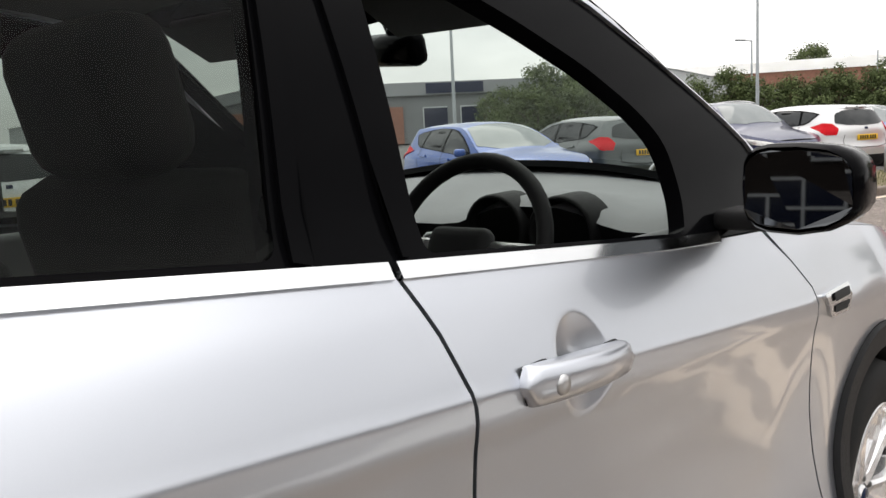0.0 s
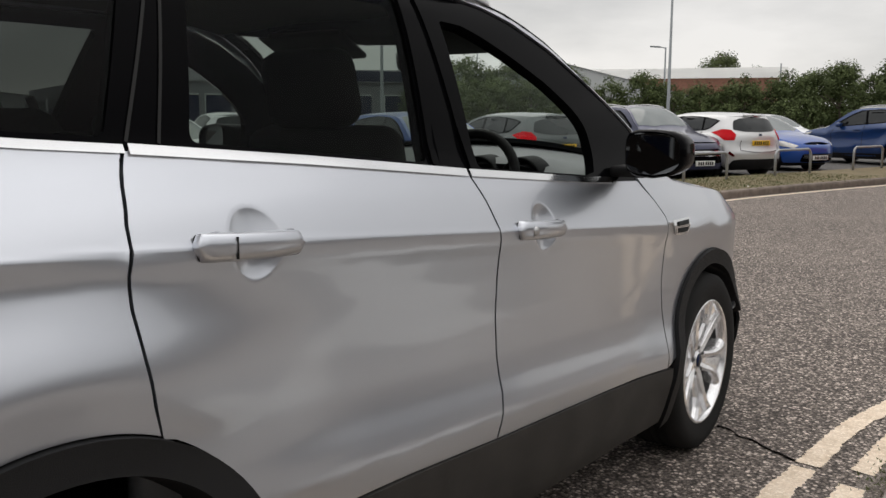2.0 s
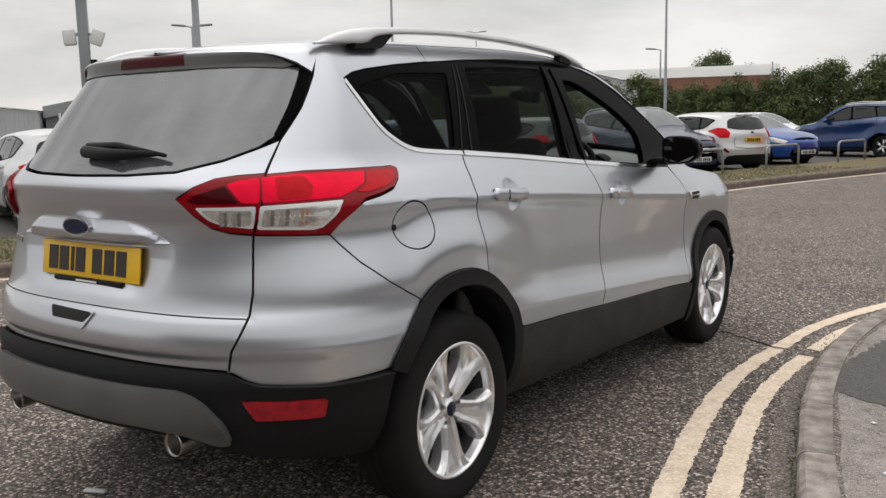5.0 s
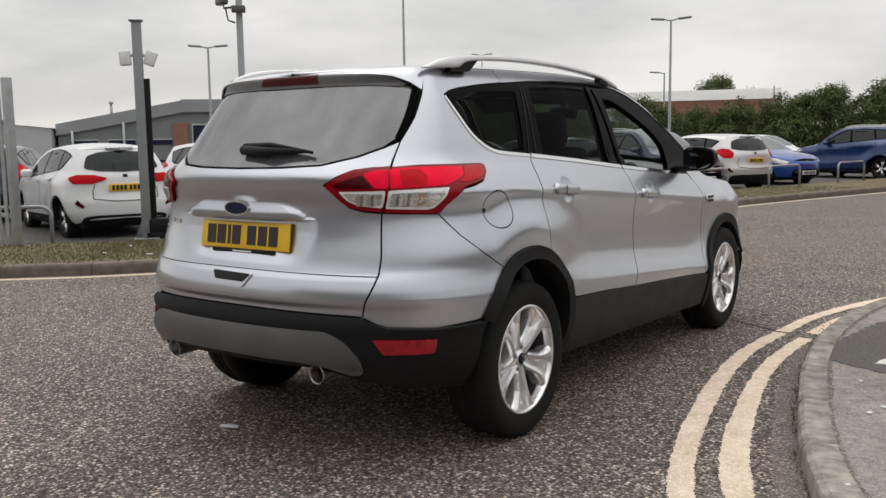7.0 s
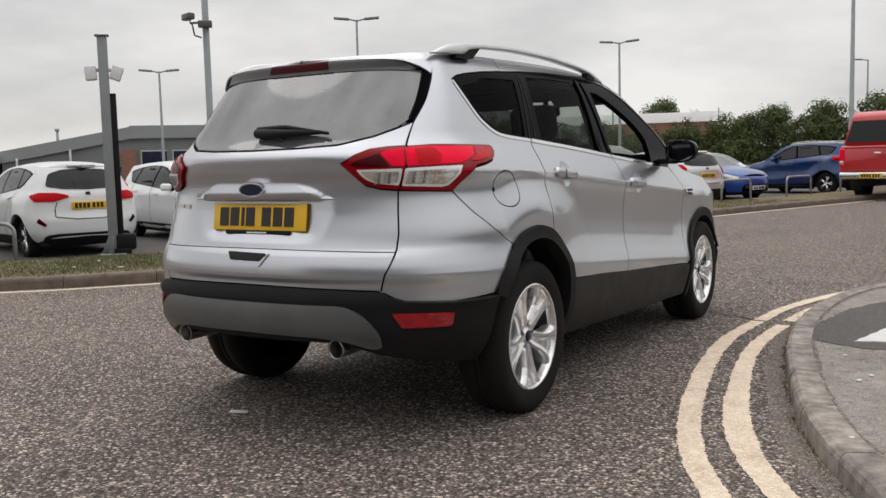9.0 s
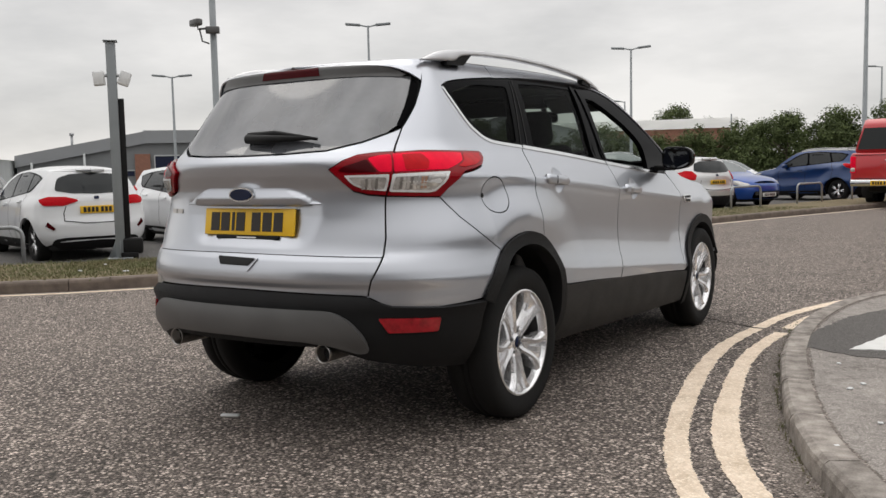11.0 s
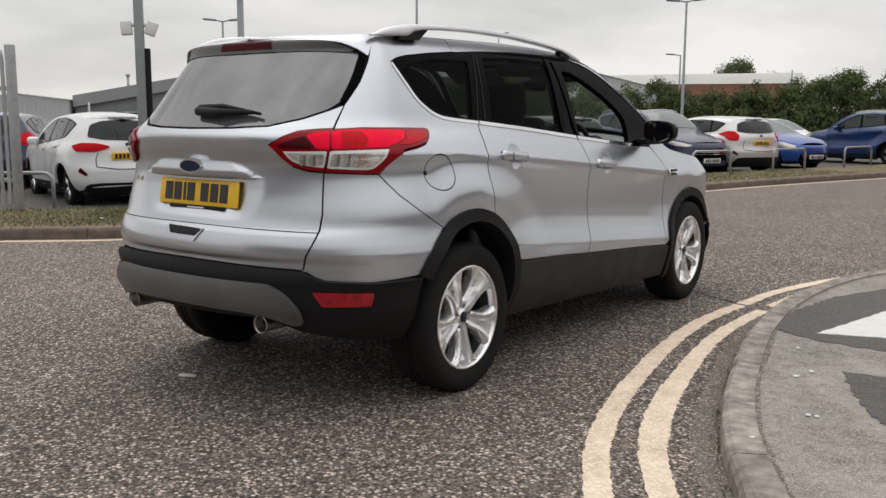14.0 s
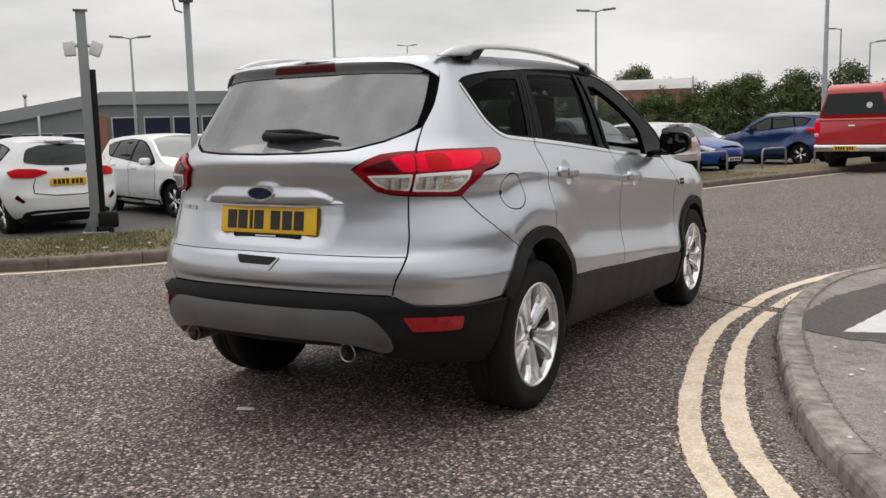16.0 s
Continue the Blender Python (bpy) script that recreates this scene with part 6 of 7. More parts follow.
parked_car("white_hatchback", SMALL_HATCH, WHITE_PAINT, parked_at(-9.67, 5.27, 72), "white small hatchback parked with its rear to the verge", lamp="slim")
parked_car("white_hatchback", LARGE_HATCH, WHITE_PAINT, parked_at(-11.5, 8.75, -106), "white hatchback parked nose to the verge", (0, 1))
parked_car("navy_hatchback", LARGE_HATCH, NAVY_PAINT, parked_at(-14.2, 5.6, 49), "navy hatchback behind the steel fence")
parked_car("silver_hatchback", LARGE_HATCH, PALE_SILVER, parked_at(-4.45, 20.07, 62), "pale silver hatchback parked with its rear to the verge")
parked_car("navy_suv", SUV_KIND, NAVY_PAINT, parked_at(-7.6, 19.87, -118), "navy SUV with a chrome-barred grille, nose to the verge", (0, 1), rails=True)
parked_car("blue_hatchback", LARGE_HATCH, BLUE_PAINT, parked_at(-6.35, 24.5, -118), "bright blue hatchback parked nose to the verge", (0, 1))
parked_car("blue_suv", SUV_KIND, DEEP_BLUE_PAINT, parked_at(-1.65, 27.15, 65), "deep blue SUV with a black roof, parked beside the verge", roof=GREY_CAR, rails=True)
parked_car("grey_hatchback", LARGE_HATCH, GREY_CAR, parked_at(-7.0, 15.6, 66), "dark grey hatchback parked with its rear to the verge")
parked_car("blue_saloon", LARGE_HATCH, BLUE_PAINT, parked_at(-9.2, 13.3, -112), "bright blue car parked nose to the verge", (0, 1))
for x, y, hd, kd, coat, lb in ((-18, 24.5, 62, LARGE_HATCH, WHITE_PAINT, "white hatchback in the second row"), (-14.8, 28.5, -118, SMALL_HATCH, PALE_SILVER, "silver hatchback in the second row"),
                               (-11.5, 30.2, 62, LARGE_HATCH, GREY_CAR, "dark grey hatchback in the second row"), (-8.2, 33, -118, SMALL_HATCH, WHITE_PAINT, "white hatchback in the second row"), (-18.5, 17.5, 62, SMALL_HATCH, WHITE_PAINT, "white hatchback in the second row")):
    parked_car("hatchback", kd, coat, parked_at(x, y, hd), lb, (1, 1))


def pickup(m):
    """A red pick-up with a hard top over its load bed; seen from behind."""
    car = thing("red_pickup", "red double-cab pick-up with a matching hard top, parked by the kerb", "car", "parked cars", m)
    up = lambda z: z if z < 0.62 else 0.62 + (z - 0.62) * 1.34

    def hull(name, secs, mat, parent=None):
        bm = bmesh.new()
        rings = []
        for y, w0, w1, z0, z1, r in secs:
            ring = []
            for sx, sz in ((-1, -1), (1, -1), (1, 1), (-1, 1)):
                w = w0 if sz < 0 else w1
                z = up(z0 if sz < 0 else z1)
                for t in range(3):
                    a = {(1, -1): -90, (1, 1): 0, (-1, 1): 90, (-1, -1): 180}[(sx, sz)] + 45 * t
                    ring.append(bm.verts.new((sx * (w - r) + r * math.cos(radians(a)), y, z - sz * r + r * math.sin(radians(a)))))
            rings.append(ring)
        for a, b in zip(rings, rings[1:]):
            for k in range(len(a)):
                bm.faces.new((a[k], a[(k + 1) % len(a)], b[(k + 1) % len(a)], b[k]))
        bm.faces.new(rings[0][::-1]), bm.faces.new(rings[-1])
        bmesh.ops.recalc_face_normals(bm, faces=bm.faces)
        return part(name, bm, mat, parent or car)
    hull("body", [(-1.20, 0.86, 0.87, 0.62, 1.12, 0.05), (-1.16, 0.89, 0.89, 0.56, 1.14, 0.06), (0.6, 0.90, 0.90, 0.52, 1.14, 0.06), (3.2, 0.90, 0.88, 0.52, 1.10, 0.08), (3.85, 0.80, 0.78, 0.55, 1.0, 0.1)], RED_PAINT)
    top = hull("hard_top", [(-1.10, 0.82, 0.66, 1.14, 1.62, 0.06), (-0.95, 0.83, 0.68, 1.14, 1.74, 0.08), (0.45, 0.83, 0.70, 1.14, 1.78, 0.08)], RED_PAINT)
    hull("cab", [(0.5, 0.83, 0.66, 1.12, 1.74, 0.08), (0.9, 0.83, 0.66, 1.12, 1.76, 0.08), (1.7, 0.83, 0.64, 1.12, 1.70, 0.1), (2.5, 0.83, 0.70, 1.05, 1.12, 0.03)], RED_PAINT)
    bm = bmesh.new()
    q = [bm.verts.new(p) for p in ((-0.76, -1.125, up(1.20)), (0.76, -1.125, up(1.20)), (0.62, -1.10, up(1.58)), (-0.62, -1.10, up(1.58)))]
    low = [bm.verts.new((v.co.x, v.co.y + 0.05, v.co.z)) for v in q]
    bm.faces.new(q)
    for k in range(4):
        bm.faces.new((q[k - 1], low[k - 1], low[k], q[k]))
    part("rear_screen", bm, CAR_GLASS, top, smooth=False)
    bm = bmesh.new()
    lathe(bm, [(0.0, 0.0), (0.07, 0.0)], 16)
    bmesh.ops.rotate(bm, cent=(0, 0, 0), matrix=Matrix.Rotation(radians(90), 3, "Z"), verts=bm.verts)
    bmesh.ops.translate(bm, vec=(0.36, -1.132, up(1.36)), verts=bm.verts)
    part("round_sticker", bm, WHITE_PLATE, top, smooth=False)
    for side in (1, -1):
        bm = bmesh.new()
        box(bm, side * 0.83, -1.17, up(0.93), 0.13, 0.09, 0.40, bevel=0.02)
        part("tail_lamp", bm, RED_LENS, car)
        bm = bmesh.new()
        box(bm, side * 0.83, -1.178, up(0.84), 0.10, 0.09, 0.09, bevel=0.01)
        part("indicator", bm, CLEAR_LENS, car)
        bm = bmesh.new()
        q = [bm.verts.new((side * x, y, z)) for x, y, z in ((0.822, -0.9, up(1.24)), (0.822, 0.35, up(1.24)), (0.73, 0.35, up(1.62)), (0.74, -0.8, up(1.60)))]
        bm.faces.new(q)
        part("side_window", bm, CAR_GLASS, top, smooth=False)
        for y in (0.0, 3.0):
            small_wheel(car, pose(side * 0.76, y, 0.37, 0, 0, 0 if side > 0 else 180), 0.37, 0.24, 6)
            bm = bmesh.new()
            lathe_arch(bm, y, 0.37, 0.46, 0.3, 0.915, side)
            part("wheel_arch", bm, SHADOW_BLACK, car)
        bm = bmesh.new()
        box(bm, side * 0.76, -0.45, 0.38, 0.26, 0.02, 0.34, bevel=0.01)
        part("mud_flap", bm, BLACK_TRIM, car)
    bm = bmesh.new()
    box(bm, 0, -1.26, 0.60, 1.7, 0.14, 0.16, bevel=0.03)
    part("rear_bumper", bm, CHROME, car, "chrome step bumper")
    bm = bmesh.new()
    box(bm, -0.10, -1.34, 0.60, 0.52, 0.02, 0.111, bevel=0.003)
    p = part("number_plate", bm, YELLOW_PLATE, car)
    bm = bmesh.new()
    for k in range(7):
        box(bm, -0.295 + 0.06 * k + (0.02 if k > 3 else 0), -1.352, 0.60, 0.042, 0.002, 0.075)
    part("plate_mark", bm, PLATE_BLACK, p, smooth=False)
    for z in (0.70, up(1.10)):
        bm = bmesh.new()
        box(bm, 0, -1.205, z, 1.56, 0.01, 0.012)
        part("tailgate_seam", bm, SHADOW_BLACK, car, smooth=False)
    bm = bmesh.new()
    box(bm, 0, -1.21, up(1.0), 0.16, 0.03, 0.05, bevel=0.012)
    part("tailgate_handle", bm, CHROME, car)
    bm = bmesh.new()
    box(bm, 0, 1.3, 0.48, 1.3, 4.2, 0.2, bevel=0.05)
    part("chassis", bm, SHADOW_BLACK, car)
    return car


pickup(pose(0.33, 22.25, gz(0.33, 22.25), 0, 0, -14) @ Matrix.Scale(1.05, 4))

# ---- posts, rails and fence ----


def lamp_post(x, y, h, arms, r=0.075, z=-0.16, heading=0.0, label="grey steel lamp post with two flat heads"):
    post = thing("lamp_post", label, "lamp post", "lamp posts", pose(x, y, z, 0, 0, heading))
    bm = bmesh.new()
    tube(bm, [(0, 0, 0), (0, 0, 1.2), (0, 0, 1.25), (0, 0, h)], [r * 1.35, r * 1.35, r, r * 0.6], 12)
    part("pole", bm, GREY_PAINT, post)
    for sx in arms:
        bm = bmesh.new()
        tube(bm, [(0, 0, h - 0.05), (sx * 0.35, 0, h + 0.03)], 0.03, 8)
        box(bm, sx * 0.62, 0, h + 0.05, 0.62, 0.24, 0.09, Matrix.Rotation(-sx * 0.08, 4, "Y"), 0.03)
        part("lamp_head", bm, GREY_PAINT, post)
    return post


lamp_post(-12.95, 37.64, 6.85, (1, -1), heading=15)
lamp_post(-19.0, 52.4, 5.5, (1,), heading=195, label="grey steel lamp post with one head")
lamp_post(-31.4, 25.9, 6.0, (1, -1), heading=40)
lamp_post(-20.0, 26.4, 7.28, (1, -1), r=0.07, heading=35)
lamp_post(-3.2, 40.95, 9.5, (1, -1), r=0.12, heading=0)
lamp_post(-4.3, 55.9, 6.9, (-1,), heading=0, label="grey steel lamp post with one head")
lamp_post(-2.7, 56.1, 6.0, (1,), heading=0, label="grey steel lamp post with one head")
lamp_post(-15.3, 64.2, 5.0, (), label="slim grey post with a small head")
lamp_post(-41.5, 66.0, 9.0, (1, -1), heading=30)

cctv = thing("camera_post", "grey square steel post carrying two white floodlights", "post", m=pose(-7.2, 4.04, 0.115 + gk(-7.2, 4.04), 0, 0, 49) @ Matrix.Scale(1.075, 4))
bm = bmesh.new()
box(bm, 0, 0, 1.31, 0.11, 0.11, 2.62, bevel=0.008)
box(bm, 0, 0, 2.625, 0.16, 0.16, 0.012)
part("post", bm, GREY_PAINT, cctv)
bm = bmesh.new()
box(bm, 0, 0, 0.01, 0.30, 0.30, 0.02, bevel=0.005)
for a in range(4):
    m = Matrix.Rotation(a * math.pi / 2, 4, "Z")
    v = [bm.verts.new(m @ Vector(p)) for p in ((0.05, -0.006, 0.02), (0.14, -0.006, 0.02), (0.05, -0.006, 0.24), (0.05, 0.006, 0.02), (0.14, 0.006, 0.02), (0.05, 0.006, 0.24))]
    for f in ((0, 1, 2), (5, 4, 3), (0, 3, 4, 1), (1, 4, 5, 2)):
        bm.faces.new([v[k] for k in f])
part("base_plate", bm, GREY_PAINT, cctv)
for sx, tilt in ((1, 20), (-1, 5)):
    bm = bmesh.new()
    tube(bm, [(sx * 0.05, 0, 2.22), (sx * 0.11, 0, 2.22)], 0.022, 8)
    box(bm, sx * 0.145, -0.02, 2.18, 0.13, 0.10, 0.17, Matrix.Rotation(radians(sx * tilt), 4, "Y"), 0.015)
    part("floodlight", bm, ROOM_WHITE, cctv, "white floodlight")
barrier = thing("barrier_arm", "black upright barrier panel beside the post", "barrier", m=pose(-7.14, 4.11, 0.115 + gk(-7.1, 4.1), 0, 0, 49) @ Matrix.Scale(1.06, 4))
bm = bmesh.new()
box(bm, 0, 0, 1.02, 0.075, 0.05, 1.90, bevel=0.006)
box(bm, 0.06, 0, 0.16, 0.24, 0.14, 0.20, bevel=0.03)
box(bm, 0.02, 0, 0.04, 0.20, 0.16, 0.08, bevel=0.01)
part("arm", bm, BLACK_TRIM, barrier)

mast = thing("camera_mast", "grey steel mast with a surveillance camera", "mast", m=pose(-6.42, 5.09, -0.02, 0, 0, 40) @ Matrix.Scale(0.985, 4))
bm = bmesh.new()
tube(bm, [(0, 0, 0), (0, 0, 0.9), (0, 0, 0.92), (0, 0, 5.6)], [0.062, 0.062, 0.047, 0.043], 14)
part("pole", bm, GREY_PAINT, mast)
bm = bmesh.new()
box(bm, 0, -0.06, 3.12, 0.18, 0.10, 0.09, bevel=0.01)
tube(bm, [(-0.08, 0, 3.15), (-0.20, -0.02, 3.14), (-0.20, -0.02, 3.20)], 0.015, 8)
box(bm, -0.22, -0.05, 3.22, 0.10, 0.22, 0.09, Matrix.Rotation(0.6, 4, "Z"), 0.02)
tube(bm, [(-0.18, 0, 3.14), (-0.15, 0, 2.98), (-0.06, 0, 2.95)], 0.012, 6)
part("camera_head", bm, GREY_TRIM, mast)


def hoop(x, y, heading, width=1.35, h=0.52):
    rail = thing("hoop_rail", "galvanised steel hoop rail set in the verge", "rail", "hoop rails", pose(x, y, 0.115 + gk(x, y), 0, 0, heading))
    bm = bmesh.new()
    r = 0.13
    pts = [(-width / 2, 0, -0.05), (-width / 2, 0, h - r)] + [(-width / 2 + r - r * math.cos(a), 0, h - r + r * math.sin(a)) for a in np.linspace(0.3, math.pi / 2, 5)]
    pts += [(-p[0], 0, p[2]) for p in pts[::-1]]
    tube(bm, pts, 0.027, 10)
    part("rail", bm, GALV, rail)
    return rail


e_row = math.degrees(math.atan2(0.9588, 0.284))
for x, y in ((-4.66, 13.2), (-3.77, 16.14), (-2.91, 19.05), (-2.0, 22.1), (-1.1, 25.1)):
    hoop(x, y, e_row)
hoop(-8.82, 2.87, 48, 1.4, 0.45)

fence = thing("steel_fence", "grey galvanised steel palisade fence panel", "fence", m=pose(-8.1, 2.72, 0.05, 0, 0, 3) @ Matrix.Scale(1.07, 4))
for k in range(24):
    bm = bmesh.new()
    x = -0.12 - 0.15 * k
    v = [(x - 0.034, 0.0, 0.05), (x + 0.034, 0.0, 0.05), (x + 0.034, 0.0, 1.80), (x, 0.0, 1.90), (x - 0.034, 0.0, 1.80)]
    a = [bm.verts.new(p) for p in v]
    b = [bm.verts.new((p[0], 0.012, p[2])) for p in v]
    bm.faces.new(a), bm.faces.new(b[::-1])
    for i in range(5):
        bm.faces.new((a[i - 1], a[i], b[i], b[i - 1]))
    part("pale", bm, GALV, fence, smooth=False)
for z in (0.35, 1.45):
    bm = bmesh.new()
    box(bm, -1.85, 0.03, z, 3.7, 0.04, 0.05, bevel=0.005)
    part("fence_rail", bm, GALV, fence)
bm = bmesh.new()
box(bm, 0.02, 0.03, 0.98, 0.09, 0.09, 1.95, bevel=0.006)
part("fence_post", bm, GALV, fence)

# ---- buildings ----


def block(bm, x0, x1, y0, y1, z0, z1):
    box(bm, (x0 + x1) / 2, (y0 + y1) / 2, (z0 + z1) / 2, x1 - x0, y1 - y0, z1 - z0)


def showroom():
    """The dealer's long grey building: a stepped fascia, a pitched wing, dark windows, brick piers."""
    b = thing("showroom_building", "long grey clad showroom with a deep fascia and dark windows", "building", m=pose(-55.5, 43.8, 0.0, 0, 0, 48))
    bm = bmesh.new()
    block(bm, 0, 30, 0, 18, 0, 3.8)
    part("wall", bm, CLAD_WALL, b, smooth=False)
    bm = bmesh.new()
    block(bm, -0.2, 30.2, -0.35, 18, 3.75, 4.75)
    part("fascia", bm, CLAD_GREY, b, smooth=False)
    bm = bmesh.new()
    v = [bm.verts.new(p) for p in ((-9.6, -0.3, 2.0), (0, -0.3, 3.75), (0, -0.3, 4.70), (-9.6, -0.3, 2.9), (-9.6, 16, 2.0), (0, 16, 3.75), (0, 16, 4.70), (-9.6, 16, 2.9))]
    for f in ((0, 1, 2, 3), (7, 6, 5, 4), (3, 2, 6, 7), (0, 3, 7, 4)):
        bm.faces.new([v[k] for k in f])
    part("sloping_fascia", bm, CLAD_GREY, b, smooth=False)
    bm = bmesh.new()
    v = [bm.verts.new(p) for p in ((-9.5, 0, 0), (0, 0, 0), (0, 0, 3.8), (-9.5, 0, 2.07), (-9.5, 15, 0), (-9.5, 15, 2.07))]
    bm.faces.new(v[:4]), bm.faces.new((v[0], v[3], v[5], v[4]))
    part("wing_wall", bm, CLAD_WALL, b, smooth=False)
    for x in (0.6, 3.0, 5.2, 7.4, 9.6, 14, 17, 20):
        bm = bmesh.new()
        block(bm, x, x + 1.9, -0.06, 0.05, 0.6, 2.75)
        w = part("window", bm, WINDOW_DARK, b, smooth=False)
        bm = bmesh.new()
        block(bm, x - 0.06, x + 0.02, -0.10, 0.02, 0.6, 2.8)
        block(bm, x, x + 1.9, -0.10, 0.02, 2.72, 2.82)
        part("window_frame", bm, CLAD_PALE, w, smooth=False)
    for x in (-3, -5.8, -8.6):
        bm = bmesh.new()
        block(bm, x, x + 2.0, -0.06, 0.05, 1.2, 1.6)
        w = part("window", bm, WINDOW_DARK, b, smooth=False)
        bm = bmesh.new()
        block(bm, x - 0.05, x + 2.05, -0.09, 0.02, 1.6, 1.68)
        part("window_frame", bm, CLAD_PALE, w, smooth=False)
    for x in (-0.4, 11.7):
        bm = bmesh.new()
        block(bm, x - 0.5, x + 0.65, -0.25, 0.1, 0, 2.9)
        part("brick_pier", bm, BRICK_MAT, b, smooth=False)
    bm = bmesh.new()
    for x in (-8.4, -4.6):
        tube(bm, [(x, -0.4, 0), (x, -0.4, 3.75 + 0.165 * x)], 0.09, 8)
    part("downpipe", bm, CLAD_PALE, b)
    bm = bmesh.new()
    tube(bm, [(-5.6, 1, 3.0), (-5.6, 1, 4.45)], 0.10, 8)
    tube(bm, [(-5.6, 1, 4.45), (-5.6, 1, 4.65)], 0.17, 8)
    part("flue", bm, GALV, b)
    bm = bmesh.new()
    block(bm, 14.2, 18.8, -0.42, -0.30, 3.85, 4.65)
    part("sign_panel", bm, DEEP_BLUE, b, "plain dark blue sign panel", smooth=False)
    return b


showroom()


def shed(name, m, length, depth, eave, ridge, wall, roof_mat, label, ribs=0, blue=False):
    """A portal-frame shed with a shallow pitched roof; its gable faces -y."""
    b = thing(name, label, "building", m=m)
    bm = bmesh.new()
    v = [bm.verts.new(p) for p in ((0, 0, 0), (length, 0, 0), (length, 0, eave), (length / 2, 0, ridge), (0, 0, eave), (0, depth, 0), (length, depth, 0), (length, depth, eave), (length / 2, depth, ridge), (0, depth, eave))]
    for f in ((0, 1, 2, 3, 4), (9, 8, 7, 6, 5), (1, 6, 7, 2), (5, 0, 4, 9)):
        bm.faces.new([v[k] for k in f])
    part("wall", bm, wall, b, smooth=False)
    bm = bmesh.new()
    o = 0.25
    v = [bm.verts.new(p) for p in ((-o, -o, eave), (length / 2, -o, ridge + 0.05), (length + o, -o, eave), (length + o, depth + o, eave), (length / 2, depth + o, ridge + 0.05), (-o, depth + o, eave))]
    bm.faces.new((v[0], v[1], v[4], v[5])), bm.faces.new((v[1], v[2], v[3], v[4]))
    bmesh.ops.solidify(bm, geom=bm.faces[:], thickness=0.18)
    part("roof", bm, roof_mat, b, smooth=False)
    if ribs:
        bm = bmesh.new()
        for k in range(ribs):
            x = length * (k + 0.5) / ribs
            top = eave - 0.05
            block(bm, x - length / ribs * 0.2, x + length / ribs * 0.2, -0.06, 0.01, 0.2, top)
        part("wall_ribs", bm, wall, b, smooth=False)
    if blue:
        bm = bmesh.new()
        block(bm, 1, length - 1, -0.08, 0.02, 0.8, eave * 0.5)
        part("window_band", bm, WINDOW_DARK, b, smooth=False)
    return b


# a gabled grey shed with a coloured mark on it, pale-roofed sheds beyond the trees, a ribbed pale shed
shed("gabled_shed", pose(-64, 84, 0, 0, 0, 26), 34, 40, 3.2, 7.6, CLAD_PALE, CLAD_GREY, "grey-green gabled shed with a coloured sign")
sign = thing("coloured_sign", "wall sign of yellow, red and purple chevrons below a white bar", "sign", m=pose(-53.9, 88.9, 5.0, 0, 0, 26))
for k, mat in enumerate((YELLOW_PLATE, RED_PAINT, NAVY_PAINT)):
    bm = bmesh.new()
    x = -0.75 + 0.55 * k
    v = [(x, 0), (x + 0.42, 0.62), (x + 0.92, 0.62), (x + 0.50, 0), (x + 0.92, -0.62), (x + 0.42, -0.62)]
    f0, f1 = ([bm.verts.new((p, y, q)) for p, q in v] for y in (-0.16 - 0.02 * k, -0.05))
    for q in ((0, 1, 2, 3), (0, 3, 4, 5)):
        bm.faces.new([f0[i] for i in q])
    for i in range(6):
        bm.faces.new((f0[i - 1], f0[i], f1[i], f1[i - 1]))
    part("chevron", bm, mat, sign, smooth=False)
bm = bmesh.new()
box(bm, 0.15, -0.12, 0.95, 1.7, 0.1, 0.42, Matrix.Rotation(radians(-6), 4, "Y"), 0.05)
part("sign_bar", bm, WHITE_PLATE, sign)
shed("office_block", pose(-62, 52.5, 0, 0, 0, 40), 21, 12, 4.6, 4.7, CLAD_GREY, CLAD_PALE, "grey flat-roofed office block with a dark window band", blue=True)
shed("pale_shed", pose(-78, 135.7, 0, 0, 0, -75.5), 30, 43, 6.0, 8.0, BRICK_MAT, ROOF_PALE, "long brick shed with a pale sheet roof")
shed("ribbed_shed", pose(-66.1, 30.5, 0, 0, 0, 48), 7.2, 8, 2.55, 2.95, CLAD_PALE, ROOF_PALE, "pale ribbed metal shed", ribs=22)

# ---- trees ----


